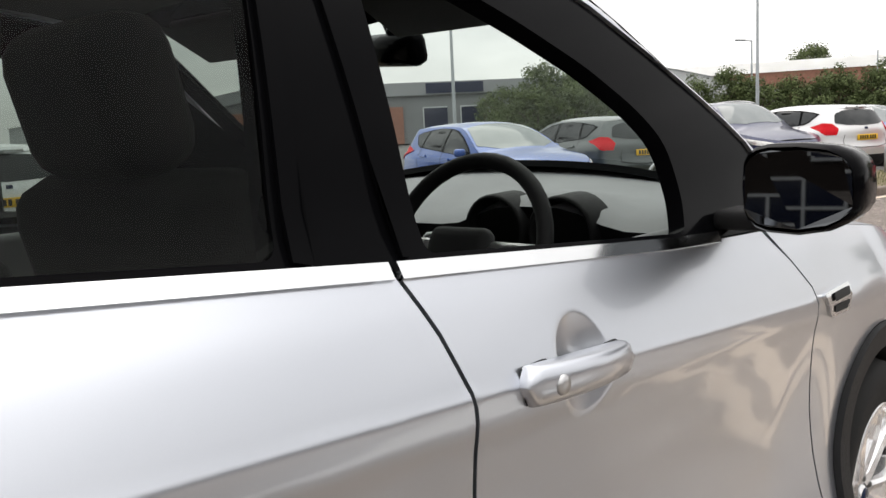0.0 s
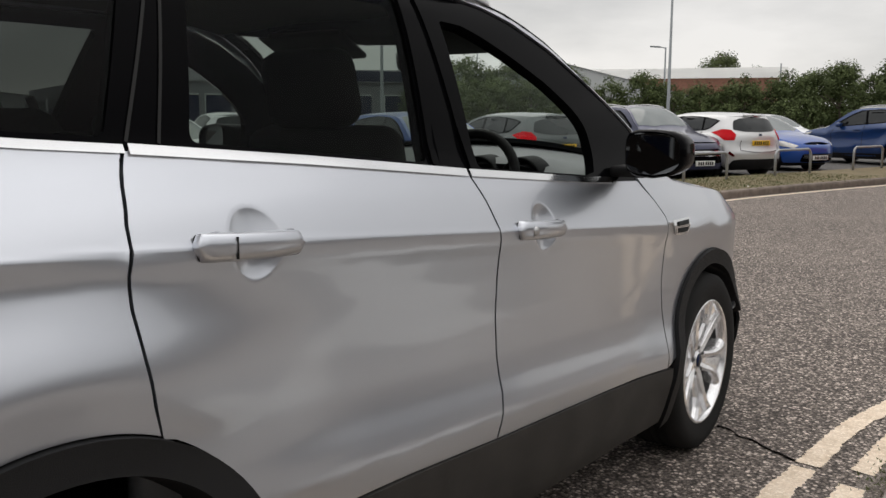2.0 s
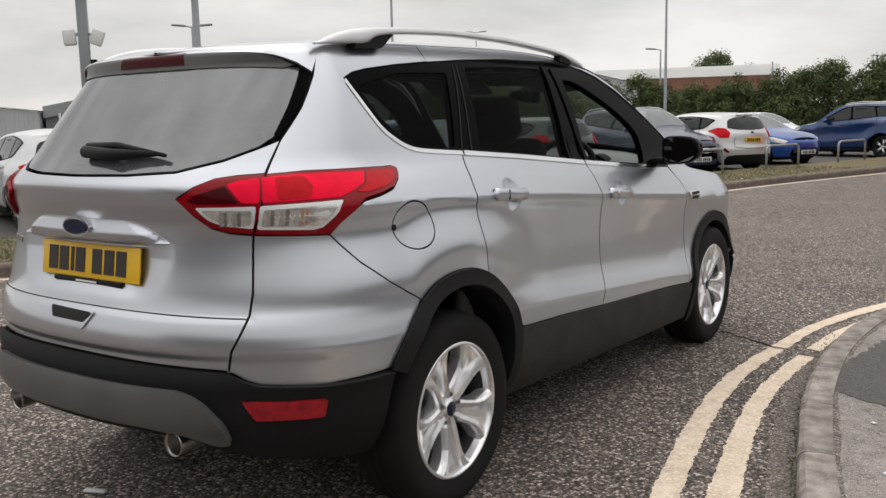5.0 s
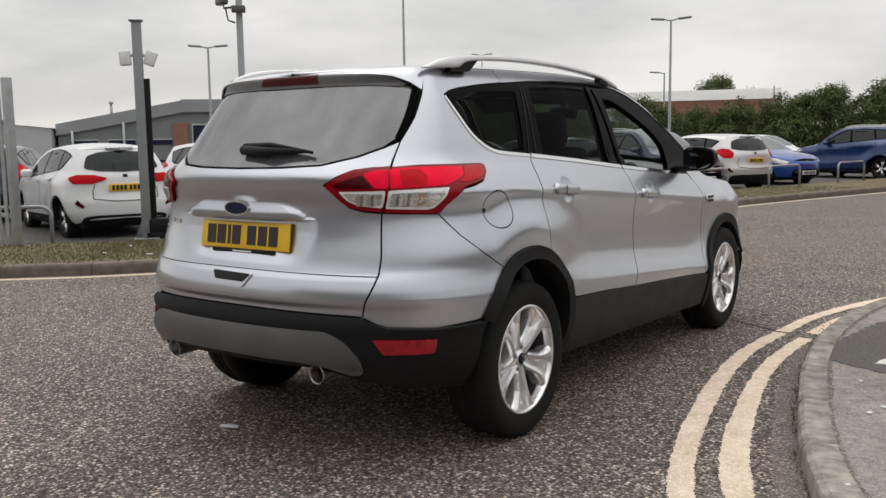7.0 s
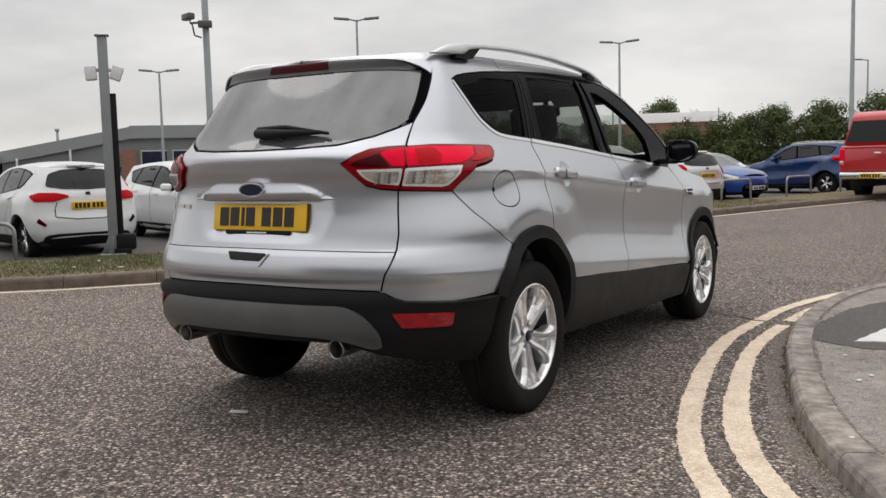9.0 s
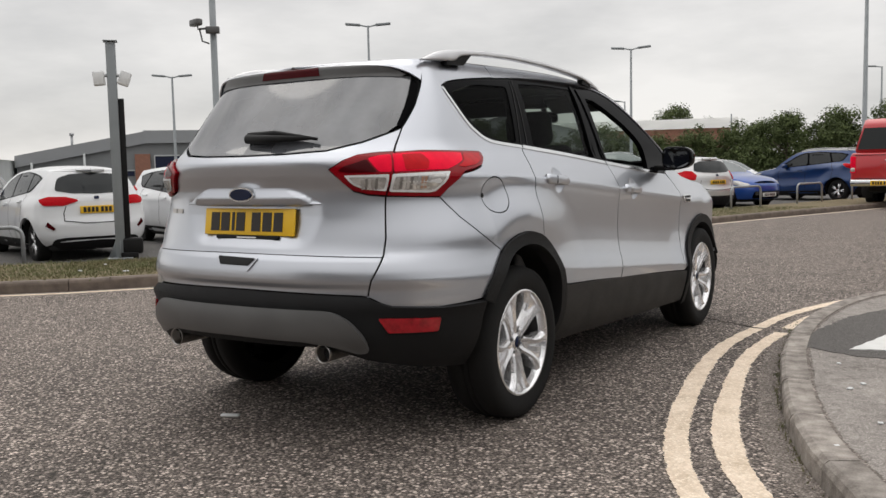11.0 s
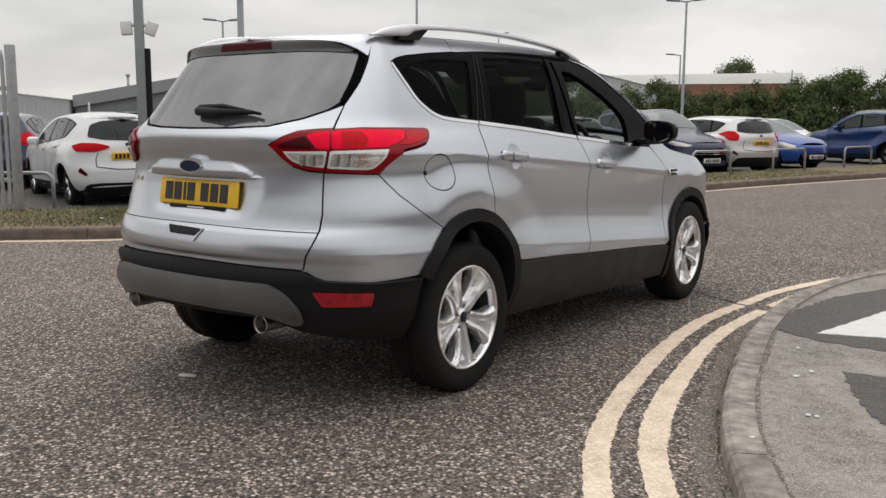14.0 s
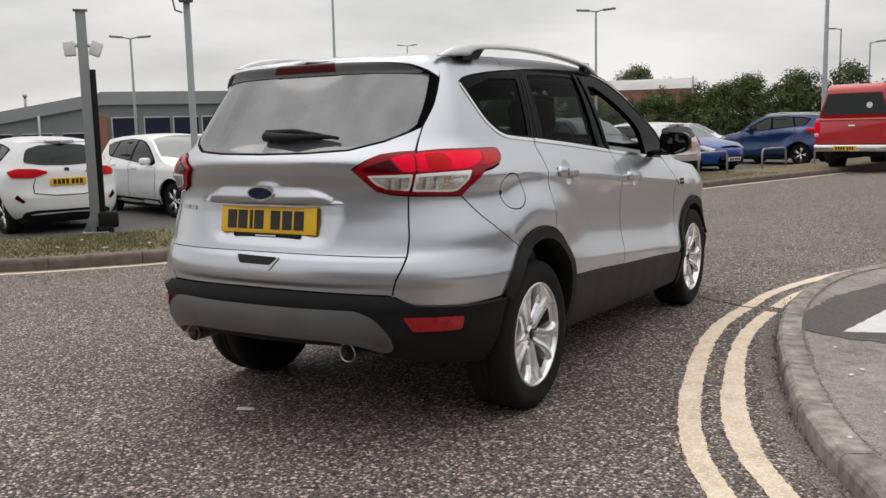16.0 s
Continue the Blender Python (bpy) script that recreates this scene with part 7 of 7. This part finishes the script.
def tree_mesh(seed, h, w):
    rnd = random.Random(seed)
    bm = bmesh.new()
    pts = [(0, 0, 0)]
    for k in range(1, 6):
        pts.append((rnd.uniform(-0.1, 0.1) * k * 0.5, rnd.uniform(-0.1, 0.1) * k * 0.5, h * 0.15 * k))
    tube(bm, pts, [0.12, 0.10, 0.08, 0.06, 0.045, 0.02], 7)
    for k in range(9):
        a, z = rnd.uniform(0, 6.28), h * rnd.uniform(0.2, 0.6)
        tube(bm, [(0, 0, z), (0.4 * w * math.cos(a), 0.4 * w * math.sin(a), z + h * 0.2)], [0.04, 0.012], 5)
    trunk = bpy.data.meshes.new("trunk")
    bm.to_mesh(trunk)
    bm.free()
    trunk.materials.append(BARK)
    vs, fs = [], []
    clumps = []
    for _ in range(46):
        z = rnd.uniform(0.10, 0.97)
        prof = math.sin(math.pi * min(1, (0.16 + z * 0.86))) ** 0.6
        r = w * 0.5 * prof * math.sqrt(rnd.uniform(0.1, 1))
        a = rnd.uniform(0, 6.28)
        clumps.append((r * math.cos(a), r * math.sin(a), z * h, rnd.uniform(0.28, 0.55) * w * 0.42))
    for cx, cy, cz, cr in clumps:
        for _ in range(105):
            d = Vector((rnd.gauss(0, 1), rnd.gauss(0, 1), rnd.gauss(0, 0.8)))
            d = d.normalized() * cr * rnd.uniform(0.45, 1.08)
            p = Vector((cx, cy, max(0.1, cz + d.z * 0.85))) + Vector((d.x, d.y, 0))
            s = rnd.uniform(0.05, 0.11)
            n = (d.normalized() + Vector((rnd.uniform(-0.7, 0.7), rnd.uniform(-0.7, 0.7), rnd.uniform(-0.2, 0.9)))).normalized()
            t = n.orthogonal().normalized()
            b = n.cross(t)
            g = rnd.uniform(0, 6.28)
            t, b = t * math.cos(g) + b * math.sin(g), b * math.cos(g) - t * math.sin(g)
            i = len(vs)
            vs += [tuple(p - t * s), tuple(p + b * s * 0.55), tuple(p + t * s), tuple(p - b * s * 0.55)]
            fs.append((i, i + 1, i + 2, i + 3))
    crown = bpy.data.meshes.new("crown")
    crown.from_pydata(vs, [], fs)
    crown.materials.append(LEAF)
    return trunk, crown


TREES = [tree_mesh(k, h, w) for k, (h, w) in enumerate(((3.9, 3.4), (4.4, 3.0), (3.4, 3.6), (4.9, 3.2)))]


def tree(x, y, k, s, turn, label="dense dark green tree in the hedge row"):
    t = thing("tree", label, "tree", "hedge row", pose(x, y, gz(x, y) - 0.02, 0, 0, turn) @ Matrix.Scale(s, 4))
    for name, me in zip(("trunk", "crown"), TREES[k]):
        ob = new(name, me)
        ob.parent = t
    return t


planting = random.Random(3)
for i in range(64):
    s = i / 63
    x, y = -31 + 36 * s, 45 + 9 * s + 4 * math.sin(s * 3)
    tree(x + planting.uniform(-0.5, 0.5), y + planting.uniform(-1, 1), planting.randrange(4), planting.uniform(0.80, 0.95) * (0.77 + 0.36 * s), planting.uniform(0, 360))
for i in range(12):
    s = i / 11
    tree(-40 + 12 * s + planting.uniform(-0.5, 0.5), 55 + 6 * s + planting.uniform(-1, 1), planting.randrange(4), planting.uniform(0.8, 1.2), planting.uniform(0, 360))
for x, y, s in ((1.5, 57, 1.5), (3.5, 57, 1.6), (6.0, 58, 1.7), (9, 58, 1.8), (-53.5, 162.3, 2.9), (-51.5, 163, 2.6), (-47.3, 164.2, 2.5)):
    tree(x, y, planting.randrange(4), s, planting.uniform(0, 360), "taller tree standing behind the hedge row")

# the dark office behind the camera, which the car's mirror, glass and paint reflect, and an unseen low block added
# beyond the footway


def office(m, length, storeys, label):
    b = thing("brick_office", label, "building", "offices", m)
    top = 0.4 + 2.7 * storeys
    bm = bmesh.new()
    block(bm, 0, length, -12, 0, 0, top)
    part("wall", bm, DARK_BRICK, b, smooth=False)
    bm = bmesh.new()
    block(bm, -0.3, length + 0.3, -12.3, 0.4, top, top + 0.4)
    part("roof", bm, CLAD_WALL, b, smooth=False)
    for row in range(storeys):
        for k in range(int((length - 2) / 3.2)):
            x, z = 1.5 + 3.2 * k, 0.8 + 2.7 * row
            bm = bmesh.new()
            block(bm, x, x + 2, -0.02, 0.05, z, z + 1.5)
            w = part("window", bm, WINDOW_DARK, b, smooth=False)
            bm = bmesh.new()
            for dx in (0.0, 1.0, 2.0):
                block(bm, x - 0.04 + dx, x + 0.04 + dx, 0.0, 0.09, z - 0.04, z + 1.54)
            for dz in (0.0, 0.75, 1.5):
                block(bm, x - 0.04, x + 2.04, 0.0, 0.085, z - 0.04 + dz, z + 0.04 + dz)
            part("window_frame", bm, ROOM_WHITE, w, smooth=False)


office(pose(-10, -24, 0, 0, 0, 14), 40, 2, "dark brick office block with rows of white-framed windows")
# added block, never in view: it darkens the horizon that the doors mirror
office(pose(15.0, -16, 0, 0, 0, 90), 40, 1, "unseen low dark brick block, added for the doors to reflect")

# ---- ground: one sheet, with the road's kerbs, lines and verges laid on it ----
ground = new("ground", bpy.data.meshes.new("ground"))
fall = Vector((-0.9, 0.25))
across, along = fall.normalized(), Vector((0.25, 0.9)).normalized()
rows = [across * ((q + 1.4) / fall.length) for q in (-2400.0, 0.0, 5.0, 8.5, 2400.0)]
verts = [(p.x + along.x * k, p.y + along.y * k, gz(p.x, p.y)) for p in rows for k in (-2400, 2400)]
ground.data.from_pydata(verts, [], [(2 * k, 2 * k + 2, 2 * k + 3, 2 * k + 1) for k in range(4)])
ground.data.flip_normals()
ground.data.materials.append(ROAD)
tagged(ground, "worn grey road asphalt with pale chippings", "road", kind="structure")


def slab(name, loop, z0, z1, mat, label, category, lie=gk):
    """A raised flat surface with an outline."""
    bm = bmesh.new()
    loop = loop if area2(loop) > 0 else loop[::-1]
    top = [bm.verts.new((x, y, z1 + lie(x, y))) for x, y in loop]
    low = [bm.verts.new((x, y, z0 + lie(x, y))) for x, y in loop]
    f = bm.faces.new(top)
    for k in range(len(top)):
        bm.faces.new((top[k - 1], low[k - 1], low[k], top[k]))
    bmesh.ops.triangulate(bm, faces=[f])
    me = bpy.data.meshes.new(name)
    bm.to_mesh(me)
    bm.free()
    me.materials.append(mat)
    return tagged(new(name, me), label, category, kind="structure")


def shifted(line, d):
    """A line moved to its left by d."""
    out, v = [], [Vector(p) for p in line]
    for i, p in enumerate(v):
        t = (v[min(i + 1, len(v) - 1)] - v[max(i - 1, 0)]).normalized()
        out.append((p.x - t.y * d, p.y + t.x * d))
    return out


def walk_along(line, step):
    """Places at even steps along a line."""
    out, left = [line[0]], step
    for a, b in zip(line, line[1:]):
        a, b = Vector(a), Vector(b)
        d = (b - a).length
        while d > left:
            a = a + (b - a) * (left / d)
            out.append(tuple(a))
            d, left = (b - a).length, step
        left -= d
    return out


NEAR_KERB = curve_through([(12.0, -9.5), (8.2, -7.0), (5.5, -4.75), (3.6, -2.6), (2.75, -1.35), (2.22, -0.38), (1.98, 0.206), (1.80, 0.87), (1.62, 1.75), (1.545, 2.7), (1.625, 3.65), (1.87, 4.35), (2.5, 5.4), (3.6, 6.6), (6.0, 8.2)], 10)
FAR_KERB = curve_through([(-15, -6.5), (-10, -2.2), (-7.6, 0.2), (-6.05, 1.6), (-5.3, 2.3), (-4.6, 3.5), (-3.75, 7.6), (-2.72, 13.0), (-1.98, 15.85), (-0.83, 19.37), (1.1, 25.3), (4.2, 34), (9, 48)], 10)

# footway inside the near kerb
inner = shifted(NEAR_KERB, -0.125)
slab("footway", inner + [(14, 8), (14, -9.5)], -0.02, 0.092, PATH_TAR, "pale worn asphalt footway", "pavement")


def ragged(loop, seed, amount=0.014):
    """The outline with small uneven steps along its edges."""
    rnd, out = random.Random(seed), []
    for p, q in zip(loop, loop[1:] + loop[:1]):
        n = max(2, int(math.hypot(q[0] - p[0], q[1] - p[1]) / 0.035))
        out += [(p[0] + (q[0] - p[0]) * k / n + rnd.uniform(-amount, amount), p[1] + (q[1] - p[1]) * k / n + rnd.uniform(-amount, amount)) for k in range(n)]
    return out


slab("footway_patch", ragged([(2.267, 1.03), (2.36, 0.745), (2.556, 0.34), (3.4, -0.2), (3.6, 0.9), (2.9, 1.15)], 1), 0.085, 0.0955, PATH_DARK, "darker patched asphalt", "pavement")
slab("footway_patch", ragged([(1.725, 1.74), (1.98, 1.60), (2.34, 1.56), (2.8, 1.6), (3.2, 3.9), (2.2, 3.9), (1.80, 2.9), (1.70, 2.2)], 2), 0.085, 0.0955, PATH_DARK, "darker patched asphalt round a marking", "pavement")
slab("white_marking", ragged([(1.975, 1.745), (2.31, 1.86), (3.1, 3.9), (2.45, 3.9)], 3, 0.006), 0.09, 0.0995, LINE_WHITE, "white painted ground marking", "road marking")


def worn_line(name, a, b, label, mat=None, z=0.004, category="road marking"):
    """A painted line between two borders, ragged along both."""
    rnd = random.Random(name)
    def worn(pts):
        # an edge that wanders slowly, with small chips
        out, slow = [], 0.0
        for x, y in curve_through(pts, 70):
            slow = 0.8 * slow + rnd.uniform(-0.003, 0.003)
            out.append((x + slow + rnd.uniform(-0.0045, 0.0045), y))
        return out
    left, right = worn(a), worn(b)
    n = min(len(left), len(right))
    bm = bmesh.new()
    l = [bm.verts.new((x, y, z + gk(x, y))) for x, y in left[:n]]
    r = [bm.verts.new((x, y, z + gk(x, y))) for x, y in right[:n]]
    for k in range(n - 1):
        bm.faces.new((l[k], r[k], r[k + 1], l[k + 1]))
    me = bpy.data.meshes.new(name)
    bm.to_mesh(me)
    bm.free()
    me.materials.append(mat or LINE_CREAM)
    return tagged(new(name, me), label, category, kind="structure")


worn_line("yellow_line", [(4.80, -4.75), (2.55, -1.85), (1.81, -0.676), (1.513, 0.035), (1.276, 1.089), (1.175, 2.0), (1.205, 2.70)], [(4.88, -4.69), (2.63, -1.79), (1.893, -0.615), (1.597, 0.096), (1.375, 1.10), (1.265, 2.0), (1.295, 2.69)], "worn cream-yellow road line")
worn_line("yellow_line", [(1.21, 2.74), (1.275, 3.4), (1.50, 4.2), (1.90, 5.05), (2.8, 6.3)], [(1.30, 2.73), (1.36, 3.36), (1.58, 4.12), (1.98, 4.97), (2.88, 6.2)], "worn cream-yellow road line")
worn_line("yellow_line", [(4.97, -4.55), (2.72, -1.65), (1.982, -0.55), (1.674, 0.153), (1.47, 1.10), (1.375, 1.9), (1.385, 2.62)], [(5.05, -4.50), (2.80, -1.60), (2.068, -0.487), (1.775, 0.226), (1.565, 1.13), (1.462, 1.9), (1.475, 2.61)], "worn cream-yellow road line")
worn_line("yellow_line", [(1.395, 2.78), (1.45, 3.35), (1.66, 4.15), (2.05, 4.98), (2.95, 6.15)], [(1.475, 2.76), (1.525, 3.32), (1.735, 4.08), (2.12, 4.90), (3.02, 6.07)], "worn cream-yellow road line")
# grit in the gutter, and the dirty joint behind the kerb stones
worn_line("gutter", shifted(NEAR_KERB, -0.01)[::8], shifted(NEAR_KERB, 0.105)[::8], "gritty brown gutter along the kerb", GUTTER, 0.002, "gutter")
worn_line("kerb_joint", shifted(NEAR_KERB, -0.150)[::8], shifted(NEAR_KERB, -0.124)[::8], "dirty joint behind the kerb stones", GUTTER, 0.0945, "joint")
# pale line along the far kerb
edge_line = shifted(FAR_KERB, -0.22)
edge_line2 = shifted(FAR_KERB, -0.12)
worn_line("edge_line", edge_line[::6], edge_line2[::6], "pale worn line along the kerb")

# verge and car park beyond the far kerb
verge_in = shifted(FAR_KERB, 0.13)
verge_out = shifted(FAR_KERB, 2.3)
verge = slab("verge", verge_in + verge_out[::-1], -0.02, 0.115, SOIL, "dry grass verge", "grass")
slab("car_park", verge_out + [(40, 60), (40, 140), (-140, 140), (-140, -40), (-40, -40)], -0.06, 0.006, LOT, "grey asphalt car park", "car park", gz)
tufts = random.Random(5)
vs, fs = [], []
for _ in range(22000):
    k = tufts.randrange(20, len(FAR_KERB) - 31)
    a, b = Vector(FAR_KERB[k]), Vector(verge_out[k])
    q = a.lerp(b, tufts.uniform(0.09, 1.0)) + Vector((tufts.uniform(-0.25, 0.25), tufts.uniform(-0.35, 0.35)))
    if (q - a).length < 0.16 and k > 30:
        continue
    h, w, g = tufts.uniform(0.012, 0.042), tufts.uniform(0.004, 0.010), tufts.uniform(0, 6.28)
    i = len(vs)
    dx, dy = w * math.cos(g), w * math.sin(g)
    lx, ly = tufts.uniform(-0.03, 0.03), tufts.uniform(-0.03, 0.03)
    gr = 0.112 + gk(q.x, q.y)
    vs += [(q.x - dx, q.y - dy, gr), (q.x + dx, q.y + dy, gr), (q.x + lx, q.y + ly, gr + h)]
    fs.append((i, i + 1, i + 2))
me = bpy.data.meshes.new("grass")
me.from_pydata(vs, [], fs)
me.materials.append(GRASS)
tagged(new("grass", me), "short dry grass on the verge", "grass", kind="stuff")
litter = random.Random(8)
for _ in range(9):
    k = litter.randrange(34, 90)
    p = Vector(FAR_KERB[k]).lerp(Vector(verge_out[k]), litter.uniform(0.1, 0.7))
    bm = bmesh.new()
    box(bm, p.x, p.y, 0.13 + gk(p.x, p.y), litter.uniform(0.03, 0.07), litter.uniform(0.02, 0.04), 0.015, Matrix.Rotation(litter.uniform(0, 6), 4, "Z") @ Matrix.Rotation(0.3, 4, "X"), 0.006, 1)
    ob = part("litter", bm, ROOM_WHITE, None)
    tagged(ob, "small scrap of pale litter on the verge", "litter", "litter on the verge")
bm = bmesh.new()
box(bm, -0.34, -0.64, 0.006, 0.09, 0.025, 0.012, Matrix.Rotation(0.4, 4, "Z"), 0.004, 1)
tagged(part("litter", bm, ROOM_WHITE, None), "small white scrap lying on the road", "litter")


for x, y, w in ((2.11, 0.822, 0.030), (2.148, 0.944, 0.026), (2.298, 0.288, 0.02), (2.33, 0.29, 0.016), (2.2, -0.1, 0.018), (1.98, 1.35, 0.016)):
    bm = bmesh.new()
    box(bm, x, y, 0.097, w, 0.02, 0.006, Matrix.Rotation(litter.uniform(0, 6), 4, "Z"), 0.002, 1)
    tagged(part("litter", bm, ROOM_WHITE, None), "tiny pale scrap of litter on the footway", "litter", "litter on the footway")


# moss and grit gathered in the near gutter
gut = random.Random(11)
vs, fs = [], []
for _ in range(2600):
    k = gut.randrange(18, len(NEAR_KERB) - 40)
    thick = gut.random() < math.exp(-((NEAR_KERB[k][1] - 2.75) / 0.32) ** 2)
    if not thick and gut.random() < 0.80:
        continue
    p, q = Vector(NEAR_KERB[k]), Vector(NEAR_KERB[k + 1])
    d = (q - p).normalized()
    c = p.lerp(q, gut.random()) + Vector((-d.y, d.x)) * abs(gut.gauss(0.004, 0.05 if thick else 0.015))
    h, w, g = gut.uniform(0.006, 0.022), gut.uniform(0.002, 0.005), gut.uniform(0, 6.28)
    i, z = len(vs), 0.002 + gk(c.x, c.y)
    vs += [(c.x - w * math.cos(g), c.y - w * math.sin(g), z), (c.x + w * math.cos(g), c.y + w * math.sin(g), z), (c.x + gut.uniform(-0.012, 0.012), c.y + gut.uniform(-0.012, 0.012), z + h)]
    fs.append((i, i + 1, i + 2))
me = bpy.data.meshes.new("gutter_moss")
me.from_pydata(vs, [], fs)
me.materials.append(GRASS)
tagged(new("gutter_moss", me), "moss and weeds growing in the gutter", "moss", kind="stuff")
vs, fs = [], []
for _ in range(900):
    k = gut.randrange(10, len(NEAR_KERB) - 30)
    p, q = Vector(NEAR_KERB[k]), Vector(NEAR_KERB[k + 1])
    d = (q - p).normalized()
    c = p.lerp(q, gut.random()) + Vector((-d.y, d.x)) * abs(gut.gauss(0.01, 0.06))
    r, z, i = gut.uniform(0.0025, 0.008), gk(c.x, c.y) + 0.002, len(vs)
    vs += [(c.x + r * math.cos(a), c.y + r * math.sin(a) * gut.uniform(0.6, 1), z) for a in (0, 1.57, 3.14, 4.71)] + [(c.x, c.y, z + r * 1.1)]
    fs += [(i + j, i + (j + 1) % 4, i + 4) for j in range(4)]
me = bpy.data.meshes.new("gutter_grit")
me.from_pydata(vs, [], fs)
me.materials.append(KERB)
tagged(new("gutter_grit", me), "loose grit and small stones along the gutter", "grit", kind="stuff")
crack = [(1.22 - 0.034 * k, 2.735 + 0.02 * k + gut.uniform(-0.012, 0.012)) for k in range(12)]
worn_line("road_crack", crack, [(x, y + 0.010 + 0.006 * gut.random()) for x, y in crack], "thin crack across the road asphalt", CRACK, 0.003, "crack")


def kerb_run(name, line, width, z1, step, mat, label, flip=1):
    """Kerb stones, each its own piece, bent with the kerb and worn along the edge, under one run."""
    run = thing(name, label, "kerb", kind="structure")
    rnd = random.Random(name)
    fine = walk_along(line, step / 4)
    for i in range(0, len(fine) - 4, 4):
        pts = [Vector(p) for p in fine[i:i + 5]]
        o, secs = pts[0].copy(), []
        for k, p in enumerate(pts):
            d = (Vector(fine[min(i + k + 1, len(fine) - 1)]) - Vector(fine[max(i + k - 1, 0)])).normalized()
            p = p - o + d * (0.004 if k == 0 else -0.004 if k == 4 else 0.0)
            side = Vector((d.y, -d.x)) * flip
            z = gk(o.x + p.x, o.y + p.y)
            wear = lambda a: rnd.uniform(-a, a)
            secs.append([((p + side * q).x, (p + side * q).y, z + h) for q, h in ((0.0, -0.02), (wear(0.003), z1 - 0.034 + wear(0.004)), (0.008 + wear(0.003), z1 - 0.013 + wear(0.004)), (0.026 + wear(0.004), z1 + wear(0.0015)), (width * 0.6, z1 + wear(0.002)), (width, z1), (width, -0.02))])
        me = bpy.data.meshes.new("kerb_stone")
        n = len(secs[0])
        faces = [(n * r + k, n * r + k + 1, n * (r + 1) + k + 1, n * (r + 1) + k) for r in range(4) for k in range(n - 1)] + [tuple(range(n))[::-1], tuple(range(4 * n, 5 * n))]
        me.from_pydata([v for sec in secs for v in sec], [], faces)
        me.materials.append(mat)
        ob = new("kerb_stone", me)
        ob.parent = run
        ob.matrix_world = Matrix.Translation((o.x, o.y, 0))
    return run


kerb_run("near_kerb", NEAR_KERB, 0.13, 0.10, 0.62, KERB, "worn concrete kerb round the footway corner", 1)
kerb_run("far_kerb", FAR_KERB, 0.14, 0.12, 0.915, KERB_BROWN, "brown weathered kerb along the verge", -1)
